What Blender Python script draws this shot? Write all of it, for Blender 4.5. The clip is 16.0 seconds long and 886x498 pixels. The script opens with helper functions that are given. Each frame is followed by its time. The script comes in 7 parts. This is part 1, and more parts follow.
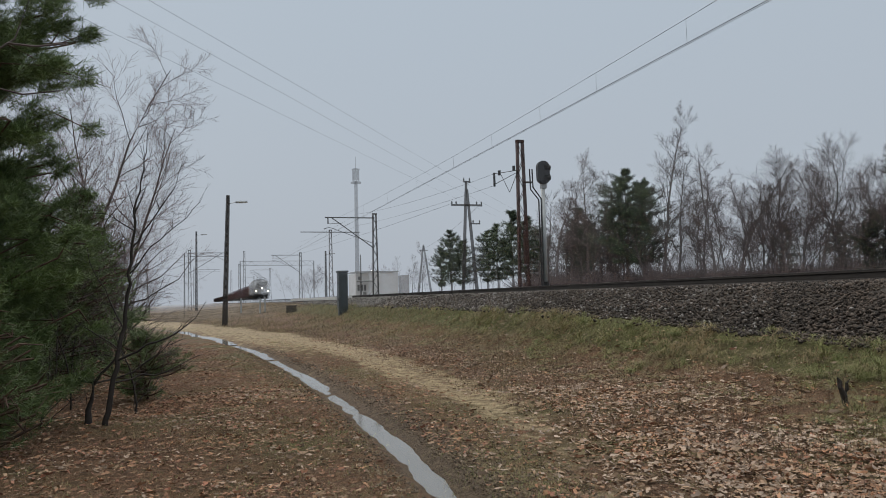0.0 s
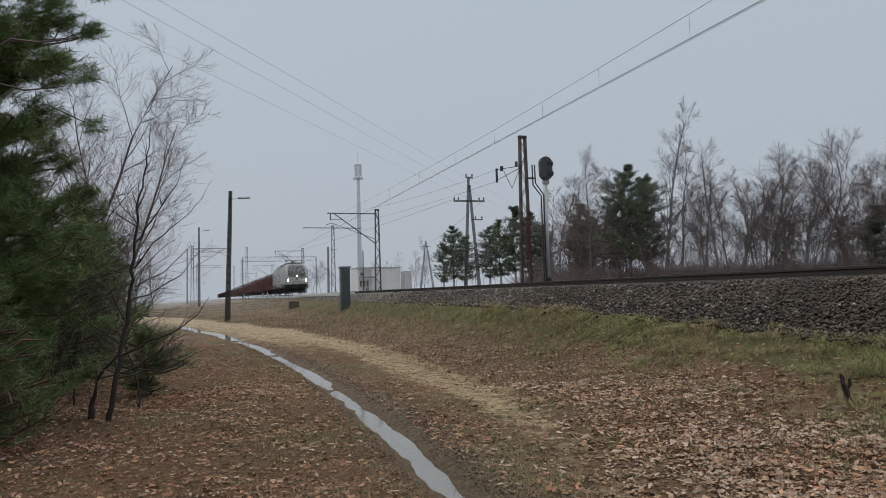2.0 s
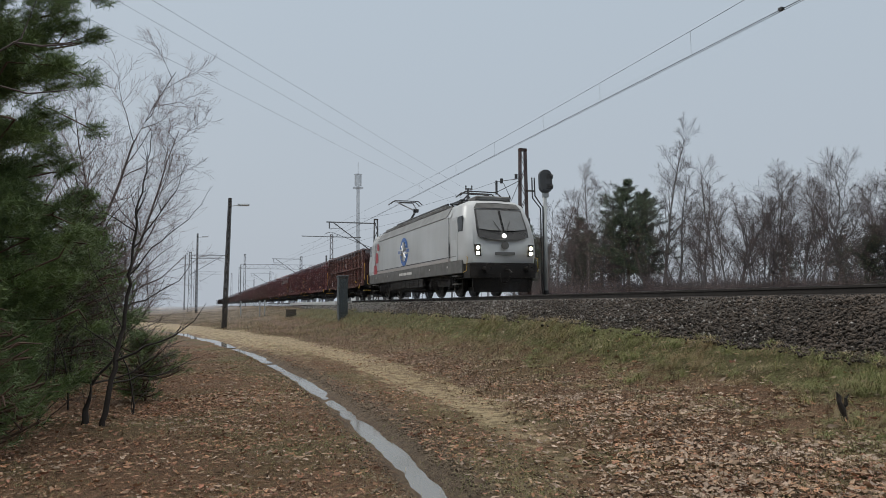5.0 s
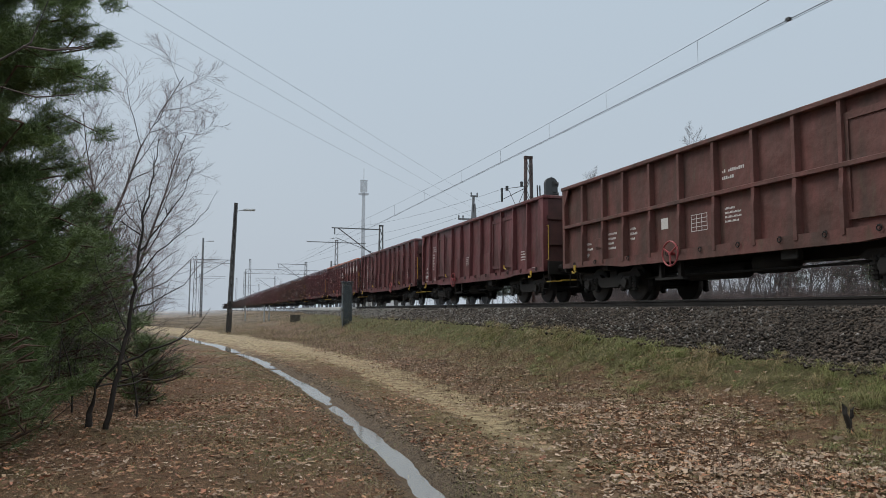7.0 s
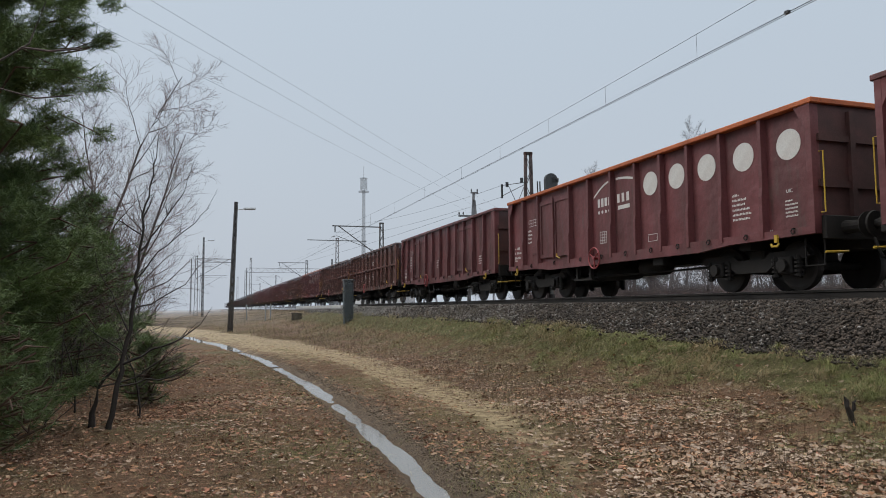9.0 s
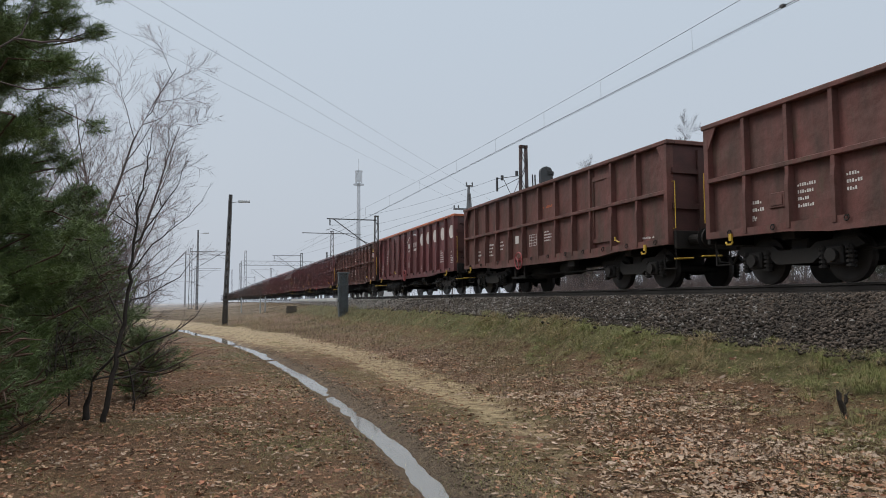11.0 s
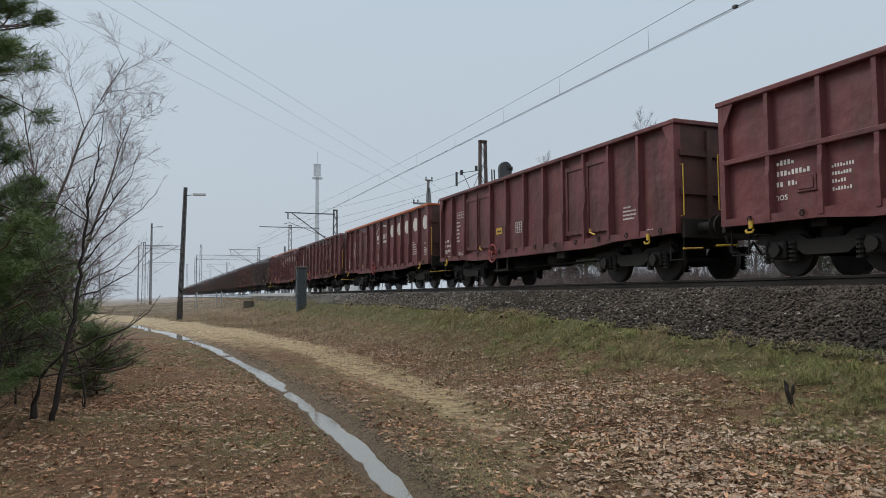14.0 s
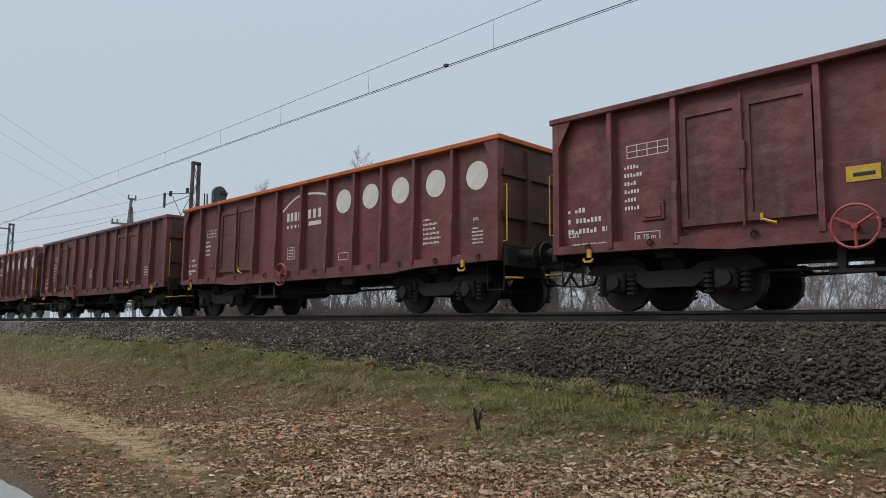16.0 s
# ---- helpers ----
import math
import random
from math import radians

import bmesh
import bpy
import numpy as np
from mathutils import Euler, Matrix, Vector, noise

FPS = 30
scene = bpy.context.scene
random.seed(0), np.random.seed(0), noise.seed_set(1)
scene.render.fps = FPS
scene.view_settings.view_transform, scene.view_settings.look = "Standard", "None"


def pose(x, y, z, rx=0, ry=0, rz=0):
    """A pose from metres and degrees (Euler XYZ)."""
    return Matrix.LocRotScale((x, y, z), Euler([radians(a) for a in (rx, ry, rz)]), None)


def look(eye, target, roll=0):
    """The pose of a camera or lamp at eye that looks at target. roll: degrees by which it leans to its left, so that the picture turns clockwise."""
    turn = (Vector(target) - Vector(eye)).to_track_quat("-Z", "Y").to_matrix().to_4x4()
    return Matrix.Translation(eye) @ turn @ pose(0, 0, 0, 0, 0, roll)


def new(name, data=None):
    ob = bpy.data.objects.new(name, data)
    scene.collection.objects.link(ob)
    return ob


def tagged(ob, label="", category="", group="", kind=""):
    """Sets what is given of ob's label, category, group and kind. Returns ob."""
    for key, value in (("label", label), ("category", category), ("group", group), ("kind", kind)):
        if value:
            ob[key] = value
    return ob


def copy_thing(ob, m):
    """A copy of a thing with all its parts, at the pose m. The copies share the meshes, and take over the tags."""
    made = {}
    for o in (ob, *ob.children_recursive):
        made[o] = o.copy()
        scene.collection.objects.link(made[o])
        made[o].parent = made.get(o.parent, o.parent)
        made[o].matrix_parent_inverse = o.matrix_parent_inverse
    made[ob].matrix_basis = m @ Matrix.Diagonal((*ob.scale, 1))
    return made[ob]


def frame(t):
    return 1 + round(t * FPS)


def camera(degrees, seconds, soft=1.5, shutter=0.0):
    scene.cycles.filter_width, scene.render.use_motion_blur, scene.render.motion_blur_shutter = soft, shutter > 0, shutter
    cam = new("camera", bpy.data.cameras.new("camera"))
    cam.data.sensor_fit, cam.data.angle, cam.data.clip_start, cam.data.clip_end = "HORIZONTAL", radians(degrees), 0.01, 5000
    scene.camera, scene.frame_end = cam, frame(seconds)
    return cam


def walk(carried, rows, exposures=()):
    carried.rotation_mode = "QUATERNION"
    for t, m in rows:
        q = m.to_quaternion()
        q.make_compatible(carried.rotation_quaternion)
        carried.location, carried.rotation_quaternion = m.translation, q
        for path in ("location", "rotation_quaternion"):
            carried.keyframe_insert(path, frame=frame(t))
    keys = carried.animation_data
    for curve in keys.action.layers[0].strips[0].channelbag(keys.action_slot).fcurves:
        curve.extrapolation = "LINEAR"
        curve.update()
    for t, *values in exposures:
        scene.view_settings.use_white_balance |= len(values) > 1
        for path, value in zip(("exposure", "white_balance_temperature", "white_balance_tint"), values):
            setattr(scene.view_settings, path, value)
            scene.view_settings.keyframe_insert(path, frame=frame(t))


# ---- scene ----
EYE = 1.6          # eye height over the dirt track
RAIL = 1.871       # top of the rails
XT = 11.167        # centre line of the railway, which runs along y
PITCH = 14.04      # length of a wagon over its buffers

# ---- camera ----
cam = camera(64.3, 16.0, soft=0.75)
walk(cam, [
    (0.0, pose(0, 0, EYE, 93.89, 1.49, -18.90)),
    (0.5, pose(0, 0, EYE, 93.80, 1.60, -18.88)),
    (1.0, pose(0, 0, EYE, 93.67, 1.57, -18.82)),
    (1.5, pose(0, 0, EYE, 93.56, 1.48, -18.74)),
    (2.0, pose(0, 0, EYE, 93.56, 1.46, -18.71)),
    (2.5, pose(0, 0, EYE, 93.57, 1.24, -18.75)),
    (3.0, pose(0, 0, EYE, 93.64, 1.13, -18.80)),
    (3.5, pose(0, 0, EYE, 93.79, 0.93, -18.84)),
    (4.0, pose(0, 0, EYE, 93.95, 0.75, -18.87)),
    (6.5, pose(0, 0, EYE, 95.02, -0.18, -18.74)),
    (7.0, pose(0, 0, EYE, 95.00, -0.23, -18.56)),
    (7.5, pose(0, 0, EYE, 94.83, -0.09, -18.35)),
    (8.0, pose(0, 0, EYE, 94.71, 0.15, -18.20)),
    (8.5, pose(0, 0, EYE, 94.74, 0.29, -18.23)),
    (9.0, pose(0, 0, EYE, 94.75, 0.35, -18.46)),
    (11.5, pose(0, 0, EYE, 93.99, 0.30, -18.92)),
    (12.0, pose(0, 0, EYE, 93.76, 0.47, -18.86)),
    (12.5, pose(0, 0, EYE, 93.49, 0.60, -18.84)),
    (13.0, pose(0, 0, EYE, 93.34, 0.74, -18.84)),
    (13.5, pose(0, 0, EYE, 93.34, 0.70, -19.17)),
    (14.0, pose(0, 0, EYE, 93.72, 0.39, -22.17)),
    (14.5, pose(0, 0, EYE, 94.83, -0.24, -32.01)),
    (14.88, pose(0, 0, EYE, 96.30, -0.44, -45.25)),
    (15.0, pose(0, 0, EYE, 96.30, -0.44, -45.25)),
    (16.0, pose(0, 0, EYE, 96.30, -0.44, -45.25)),
], exposures=[(0.0, 0.08, 6500, 10), (4.0, 0.1, 6500, 10), (6.5, 0.22, 6400, 8), (8.2, 0.28, 6350, 8), (9.0, 0.3, 6450, 10), (12.2, 0.32, 6500, 11), (13.0, 0.3, 6350, 7), (14.8, 0.3, 6450, 8), (16.0, 0.3, 6450, 8)])

# ---- light: a foggy overcast winter day ----
world = bpy.data.worlds.new("world")
scene.world = world
scene.cycles.transparent_max_bounces = 40     # mist put in as transparency: many twigs one behind another
world.use_nodes = True
wn, wl = world.node_tree.nodes, world.node_tree.links
wn.clear()
sky = wn.new("ShaderNodeTexSky")
sky.sky_type, sky.sun_disc = "NISHITA", False
sky.sun_elevation, sky.sun_rotation = radians(42), radians(-52)
sky.dust_density, sky.air_density = 6.0, 1.5
sky_dim = wn.new("ShaderNodeMix")
sky_dim.data_type, sky_dim.blend_type = "RGBA", "MULTIPLY"
sky_dim.inputs[0].default_value = 1.0
wl.new(sky.outputs[0], sky_dim.inputs[6])
sky_dim.inputs[7].default_value = (0.08, 0.08, 0.08, 1)
coord = wn.new("ShaderNodeTexCoord")
sep = wn.new("ShaderNodeSeparateXYZ")
wl.new(coord.outputs["Generated"], sep.inputs[0])
ramp = wn.new("ShaderNodeValToRGB")     # even cloud, brighter towards the zenith
ramp.color_ramp.elements[0].position, ramp.color_ramp.elements[0].color = 0.0, (0.420, 0.463, 0.522, 1)
ramp.color_ramp.elements[1].position, ramp.color_ramp.elements[1].color = 1.0, (2.05, 2.01, 1.93, 1)
mid = ramp.color_ramp.elements.new(0.45)
mid.color = (0.432, 0.500, 0.572, 1)
wl.new(sep.outputs[2], ramp.inputs[0])
cloud = wn.new("ShaderNodeMix")
cloud.data_type = "RGBA"
cloud.inputs[0].default_value = 0.93
wl.new(sky_dim.outputs[2], cloud.inputs[6])
wl.new(ramp.outputs[0], cloud.inputs[7])
bg = wn.new("ShaderNodeBackground")
bg.inputs[1].default_value = 1.0
wl.new(cloud.outputs[2], bg.inputs[0])
wo = wn.new("ShaderNodeOutputWorld")
wl.new(bg.outputs[0], wo.inputs[0])
sun = new("sun", bpy.data.lights.new("sun", "SUN"))
sun.data.energy, sun.data.angle, sun.data.color = 0.9, radians(22), (1.0, 0.97, 0.92)
sun.matrix_world = look((-28, 22, 32), (0, 0, 0))

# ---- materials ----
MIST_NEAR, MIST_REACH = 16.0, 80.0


def mat(name, col, rough=0.7, metal=0.0, col2=None, scale=4.0, amount=0.5, bump=0.0, bump_scale=40.0, object_rand=0.0, dent=0.0, fleck=None,
        island_rand=0.0, grain=0.5, reach=None, streak=None, mist=True, emit=None, emit_strength=0.0, spec=0.5, coords="Object"):
    """A surface with stains at one scale and grain at another; mist is put in as distance transparency."""
    m = bpy.data.materials.new(name)
    m.use_nodes = True
    nt = m.node_tree
    n, l = nt.nodes, nt.links
    n.clear()
    out = n.new("ShaderNodeOutputMaterial")
    b = n.new("ShaderNodeBsdfPrincipled")
    b.inputs["Roughness"].default_value, b.inputs["Metallic"].default_value = rough, metal
    b.inputs["Specular IOR Level"].default_value = spec
    tc = n.new("ShaderNodeTexCoord")
    mp = n.new("ShaderNodeMapping")
    l.new(tc.outputs[coords], mp.inputs[0])
    if streak:
        mp.inputs["Scale"].default_value = streak
    big = n.new("ShaderNodeTexNoise")
    big.inputs["Scale"].default_value, big.inputs["Detail"].default_value = scale, 6
    l.new(mp.outputs[0], big.inputs[0])
    fine = n.new("ShaderNodeTexNoise")
    fine.inputs["Scale"].default_value, fine.inputs["Detail"].default_value = bump_scale, 4
    l.new(tc.outputs[coords], fine.inputs[0])
    c2 = col2 or tuple(c * 0.6 for c in col)
    mr = n.new("ShaderNodeMapRange")
    mr.inputs["From Min"].default_value, mr.inputs["From Max"].default_value = 0.35, 0.68
    mr.inputs["To Max"].default_value = amount
    l.new(big.outputs[0], mr.inputs[0])
    mix = n.new("ShaderNodeMix")
    mix.data_type = "RGBA"
    mix.inputs[6].default_value, mix.inputs[7].default_value = (*col, 1), (*c2, 1)
    l.new(mr.outputs[0], mix.inputs[0])
    colour = mix.outputs[2]
    if fleck:
        spots = n.new("ShaderNodeTexNoise")
        spots.inputs["Scale"].default_value, spots.inputs["Detail"].default_value, spots.inputs["Roughness"].default_value = 3.5, 9, 0.7
        l.new(mp.outputs[0], spots.inputs[0])
        cut = n.new("ShaderNodeMapRange")
        cut.inputs["From Min"].default_value, cut.inputs["From Max"].default_value, cut.inputs["To Max"].default_value = 0.57, 0.66, 0.75
        l.new(spots.outputs[0], cut.inputs[0])
        fm = n.new("ShaderNodeMix")
        fm.data_type = "RGBA"
        fm.inputs[7].default_value = (*fleck, 1)
        l.new(cut.outputs[0], fm.inputs[0])
        l.new(colour, fm.inputs[6])
        colour = fm.outputs[2]
    hsv = n.new("ShaderNodeHueSaturation")
    l.new(colour, hsv.inputs["Color"])
    # value varies with the fine grain, the object and the island
    val = n.new("ShaderNodeMath")
    val.operation = "MULTIPLY_ADD"
    val.inputs[1].default_value, val.inputs[2].default_value = grain, 1 - grain / 2
    l.new(fine.outputs[0], val.inputs[0])
    last = val.outputs[0]
    for amt, node, sock in ((object_rand, "ShaderNodeObjectInfo", "Random"), (island_rand, "ShaderNodeNewGeometry", "Random Per Island")):
        if amt:
            r = n.new(node)
            k = n.new("ShaderNodeMath")
            k.operation = "MULTIPLY_ADD"
            k.inputs[1].default_value, k.inputs[2].default_value = amt * 2, 1 - amt
            l.new(r.outputs[sock], k.inputs[0])
            p = n.new("ShaderNodeMath")
            p.operation = "MULTIPLY"
            l.new(last, p.inputs[0])
            l.new(k.outputs[0], p.inputs[1])
            last = p.outputs[0]
    l.new(last, hsv.inputs["Value"])
    l.new(hsv.outputs[0], b.inputs["Base Color"])
    rr = n.new("ShaderNodeMath")
    rr.operation = "MULTIPLY_ADD"
    rr.inputs[1].default_value, rr.inputs[2].default_value = 0.24, rough - 0.12
    l.new(big.outputs[0], rr.inputs[0])
    l.new(rr.outputs[0], b.inputs["Roughness"])
    if bump:
        bp = n.new("ShaderNodeBump")
        bp.inputs["Strength"].default_value, bp.inputs["Distance"].default_value = bump, 0.02
        l.new(fine.outputs[0], bp.inputs["Height"])
        if dent:
            soft_ = n.new("ShaderNodeTexNoise")
            soft_.inputs["Scale"].default_value, soft_.inputs["Detail"].default_value = 1.7, 2
            l.new(tc.outputs[coords], soft_.inputs[0])
            b2 = n.new("ShaderNodeBump")
            b2.inputs["Strength"].default_value, b2.inputs["Distance"].default_value = dent, 0.15
            l.new(soft_.outputs[0], b2.inputs["Height"])
            l.new(b2.outputs[0], bp.inputs["Normal"])
        l.new(bp.outputs[0], b.inputs["Normal"])
    if emit:
        b.inputs["Emission Color"].default_value, b.inputs["Emission Strength"].default_value = (*emit, 1), emit_strength
    shade = b.outputs[0]
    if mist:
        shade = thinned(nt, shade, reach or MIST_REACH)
    l.new(shade, out.inputs[0])
    return m


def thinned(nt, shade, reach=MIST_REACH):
    """Mist put into the surface: farther from the origin, more of what lies behind shows through."""
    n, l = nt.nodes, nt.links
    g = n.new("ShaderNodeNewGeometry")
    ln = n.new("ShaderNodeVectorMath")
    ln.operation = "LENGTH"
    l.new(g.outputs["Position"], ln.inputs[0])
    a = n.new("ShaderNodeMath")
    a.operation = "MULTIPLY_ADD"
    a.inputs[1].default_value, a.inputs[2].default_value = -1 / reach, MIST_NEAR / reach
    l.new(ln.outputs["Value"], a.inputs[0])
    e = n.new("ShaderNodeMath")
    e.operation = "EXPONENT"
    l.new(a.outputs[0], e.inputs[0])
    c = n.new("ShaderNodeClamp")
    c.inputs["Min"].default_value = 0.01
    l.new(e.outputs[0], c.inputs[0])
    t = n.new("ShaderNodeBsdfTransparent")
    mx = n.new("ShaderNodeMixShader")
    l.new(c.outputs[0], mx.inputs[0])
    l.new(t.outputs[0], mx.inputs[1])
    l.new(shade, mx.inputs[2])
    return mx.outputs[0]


RED = mat("oxide_red_paint", (0.150, 0.046, 0.050), 0.56, 0, (0.070, 0.029, 0.029), 2.2, 0.95, 0.25, 18, streak=(1, 1, 0.22), spec=0.35, dent=0.5, fleck=(0.11, 0.062, 0.052))
RED_B = mat("faded_red_paint", (0.138, 0.056, 0.049), 0.68, 0, (0.074, 0.044, 0.037), 2.6, 1.0, 0.25, 18, streak=(1, 1, 0.25), spec=0.3, dent=0.5, fleck=(0.10, 0.068, 0.05))
RED_C = mat("dark_red_paint", (0.152, 0.047, 0.050), 0.55, 0, (0.088, 0.034, 0.035), 1.8, 0.9, 0.2, 18, streak=(1, 1, 0.2), spec=0.35, dent=0.45, fleck=(0.10, 0.055, 0.05))
# far wagons: the mist's greying is put into their paint colour
HAZE_BROWN = mat("grimy_brown_paint", (0.085, 0.056, 0.053), 0.7, 0, (0.058, 0.044, 0.042), 2.4, 0.9, 0.2, 18, streak=(1, 1, 0.25), spec=0.25, reach=65.0)
# darker red for end walls, end ribs and floor
RED_END = mat("darker_red_paint", (0.075, 0.028, 0.026), 0.75, 0, (0.04, 0.022, 0.02), 2.5, 0.8, 0.15, 30)
ORANGE = mat("orange_paint", (0.42, 0.10, 0.022), 0.6, 0, (0.24, 0.06, 0.02), 3, 0.7, 0.1)
SOOT = mat("sooty_steel", (0.012, 0.011, 0.0105), 0.75, 0.0, (0.024, 0.020, 0.018), 5, 0.6, 0.2, 40, spec=0.3, reach=95.0)
WHEEL = mat("wheel_steel", (0.026, 0.022, 0.02), 0.6, 0.2, (0.016, 0.014, 0.013), 6, 0.6)
YELLOW = mat("yellow_paint", (0.52, 0.34, 0.03), 0.5, 0, (0.3, 0.19, 0.03), 8, 0.5)
HANDRED = mat("hand_wheel_red", (0.30, 0.05, 0.055), 0.5, 0, None, 8, 0.4)
WHITE = mat("white_lettering", (0.6, 0.6, 0.58), 0.7, 0, (0.45, 0.40, 0.38), 2.5, 0.45)
RAILM = mat("rail_steel", (0.024, 0.019, 0.016), 0.7, 0.2, (0.014, 0.012, 0.011), 3, 0.7, 0.1, 60)
SLEEPER = mat("sleeper_concrete", (0.16, 0.145, 0.13), 0.9, 0, (0.09, 0.08, 0.07), 6, 0.7, 0.3)
CONCRETE = mat("weathered_concrete", (0.34, 0.34, 0.33), 0.9, 0, (0.2, 0.2, 0.19), 2, 0.7, 0.3, reach=125.0)
PALE_CONCRETE = mat("pale_concrete", (0.55, 0.55, 0.54), 0.9, 0, (0.4, 0.4, 0.39), 2, 0.6, 0.2, reach=125.0)
RUSTMAST = mat("rusty_mast_steel", (0.075, 0.032, 0.024), 0.8, 0.2, (0.035, 0.025, 0.023), 3, 0.8, 0.2)
GREYMAST = mat("grey_mast_steel", (0.085, 0.085, 0.085), 0.7, 0.3, (0.05, 0.045, 0.04), 3, 0.7, 0.2, reach=125.0)
GALV = mat("galvanised_steel", (0.36, 0.38, 0.39), 0.5, 0.5, (0.27, 0.29, 0.3), 4, 0.6, reach=125.0)
BLACKP = mat("black_enamel", (0.012, 0.012, 0.013), 0.45)
WIRE = mat("copper_wire", (0.03, 0.03, 0.03), 0.6, 0.5)
CABGREY = mat("grey_green_cabinet_paint", (0.058, 0.072, 0.082), 0.55, 0, (0.045, 0.06, 0.06), 2, 0.6, 0.1)
PLASTER = mat("pale_plaster", (0.66, 0.65, 0.63), 0.9, 0, (0.5, 0.49, 0.47), 0.8, 0.5, 0.1, reach=125.0)
TOWER = mat("tower_concrete", (0.17, 0.18, 0.19), 0.9, 0, (0.13, 0.14, 0.15), 0.8, 0.5, reach=125.0)
PLASTER_B = mat("grey_plaster", (0.36, 0.34, 0.33), 0.9, 0, (0.27, 0.26, 0.25), 0.8, 0.5, 0.1, reach=125.0)
WINDOW = mat("dark_glass", (0.03, 0.034, 0.038), 0.12, 0, spec=0.4)
WOODPOLE = mat("tarred_wood", (0.05, 0.045, 0.042), 0.85, 0, (0.032, 0.029, 0.027), 3, 0.7, 0.3)
# far bark: base colour lightened, standing in for haze
BARK = mat("haze_paled_bark", (0.125, 0.100, 0.095), 0.9, 0, (0.075, 0.062, 0.058), 6, 0.7, 0.3, 40, object_rand=0.25, reach=75.0)
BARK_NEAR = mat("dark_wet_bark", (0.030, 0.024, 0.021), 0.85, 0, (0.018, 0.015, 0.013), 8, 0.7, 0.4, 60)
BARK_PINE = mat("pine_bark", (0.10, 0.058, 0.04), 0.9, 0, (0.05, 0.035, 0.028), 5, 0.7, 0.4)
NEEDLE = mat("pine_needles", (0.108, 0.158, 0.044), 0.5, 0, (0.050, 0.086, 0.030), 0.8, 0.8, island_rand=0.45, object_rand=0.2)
# far needles made paler and greyer: haze put into the colour
NEEDLE_FAR = mat("haze_paled_needles", (0.085, 0.112, 0.062), 0.7, 0, (0.056, 0.08, 0.05), 0.5, 0.8, island_rand=0.4, object_rand=0.2, reach=85.0)
# twigs: haze over the far wood is put into this paler base
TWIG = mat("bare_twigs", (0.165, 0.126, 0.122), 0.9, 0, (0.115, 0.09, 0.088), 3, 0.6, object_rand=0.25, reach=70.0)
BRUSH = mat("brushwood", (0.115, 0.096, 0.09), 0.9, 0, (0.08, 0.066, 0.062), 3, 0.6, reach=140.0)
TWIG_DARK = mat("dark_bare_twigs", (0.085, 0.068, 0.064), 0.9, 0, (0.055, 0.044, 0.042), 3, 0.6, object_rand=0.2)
LEAF = mat("fallen_oak_leaf", (0.255, 0.122, 0.062), 0.7, 0, (0.31, 0.178, 0.10), 0.9, 0.85, island_rand=0.5)
LEAF_RED = mat("russet_fallen_leaf", (0.225, 0.094, 0.054), 0.65, 0, (0.30, 0.145, 0.085), 1.2, 0.85, island_rand=0.45)
LEAF_TAN = mat("tan_fallen_leaf", (0.30, 0.20, 0.125), 0.7, 0, (0.22, 0.14, 0.085), 1.2, 0.85, island_rand=0.45)
LEAF_PALE = mat("pale_fallen_leaf", (0.35, 0.262, 0.193), 0.6, 0, (0.27, 0.19, 0.135), 1.1, 0.85, island_rand=0.4)
GRASS = mat("winter_grass", (0.18, 0.15, 0.068), 0.7, 0, (0.26, 0.195, 0.10), 0.7, 0.95, island_rand=0.4)
GRASS_GREEN = mat("green_grass", (0.135, 0.165, 0.045), 0.7, 0, (0.205, 0.185, 0.068), 0.8, 0.8, island_rand=0.35)
WEED = mat("dead_weed_stems", (0.15, 0.10, 0.07), 0.85, 0, (0.07, 0.048, 0.036), 1, 0.7, island_rand=0.4)
CRUMB = mat("damp_earth_crumb", (0.165, 0.122, 0.082), 0.9, 0, (0.09, 0.067, 0.046), 1.2, 0.9, 0.3, 60, island_rand=0.55)
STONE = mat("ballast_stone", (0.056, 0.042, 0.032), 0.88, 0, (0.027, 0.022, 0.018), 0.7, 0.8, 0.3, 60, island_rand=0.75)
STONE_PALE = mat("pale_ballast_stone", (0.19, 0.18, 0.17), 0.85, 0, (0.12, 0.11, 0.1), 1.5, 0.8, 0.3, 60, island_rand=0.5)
BED = mat("ballast_bed", (0.030, 0.024, 0.019), 0.95, 0, (0.05, 0.041, 0.033), 14, 0.9, 0.8, 25)
SILVER = mat("silver_paint", (0.47, 0.485, 0.49), 0.35, 0.12, (0.37, 0.375, 0.37), 0.9, 0.6, grain=0.08, streak=(1, 1, 0.3))
SILVER_W = mat("white_cab_paint", (0.52, 0.535, 0.54), 0.35, 0.1, (0.42, 0.43, 0.43), 1.2, 0.5, grain=0.08)
ROOFGREY = mat("grey_roof_paint", (0.21, 0.215, 0.215), 0.6, 0.1, (0.15, 0.15, 0.148), 2, 0.6)
SKIRT = mat("grey_skirt_paint", (0.13, 0.13, 0.125), 0.6, 0.1, (0.07, 0.066, 0.06), 3, 0.6)
PATCHRED = mat("red_decal", (0.42, 0.03, 0.04), 0.4)
BLUE = mat("blue_decal", (0.03, 0.13, 0.42), 0.4)
# windscreen base colour greyed to stand in for reflected sky
SCREEN = mat("sky_greyed_glass", (0.10, 0.11, 0.118), 0.1, 0, (0.08, 0.085, 0.09), spec=0.7)
LAMP_ON = mat("headlight_lit", (0.9, 0.9, 0.8), 0.3, emit=(1.0, 0.86, 0.55), emit_strength=9.0, mist=False)
LAMP_TOP = mat("headlight_white", (0.9, 0.9, 0.9), 0.3, emit=(1.0, 0.96, 0.86), emit_strength=8.0, mist=False)

# ---- building tools ----


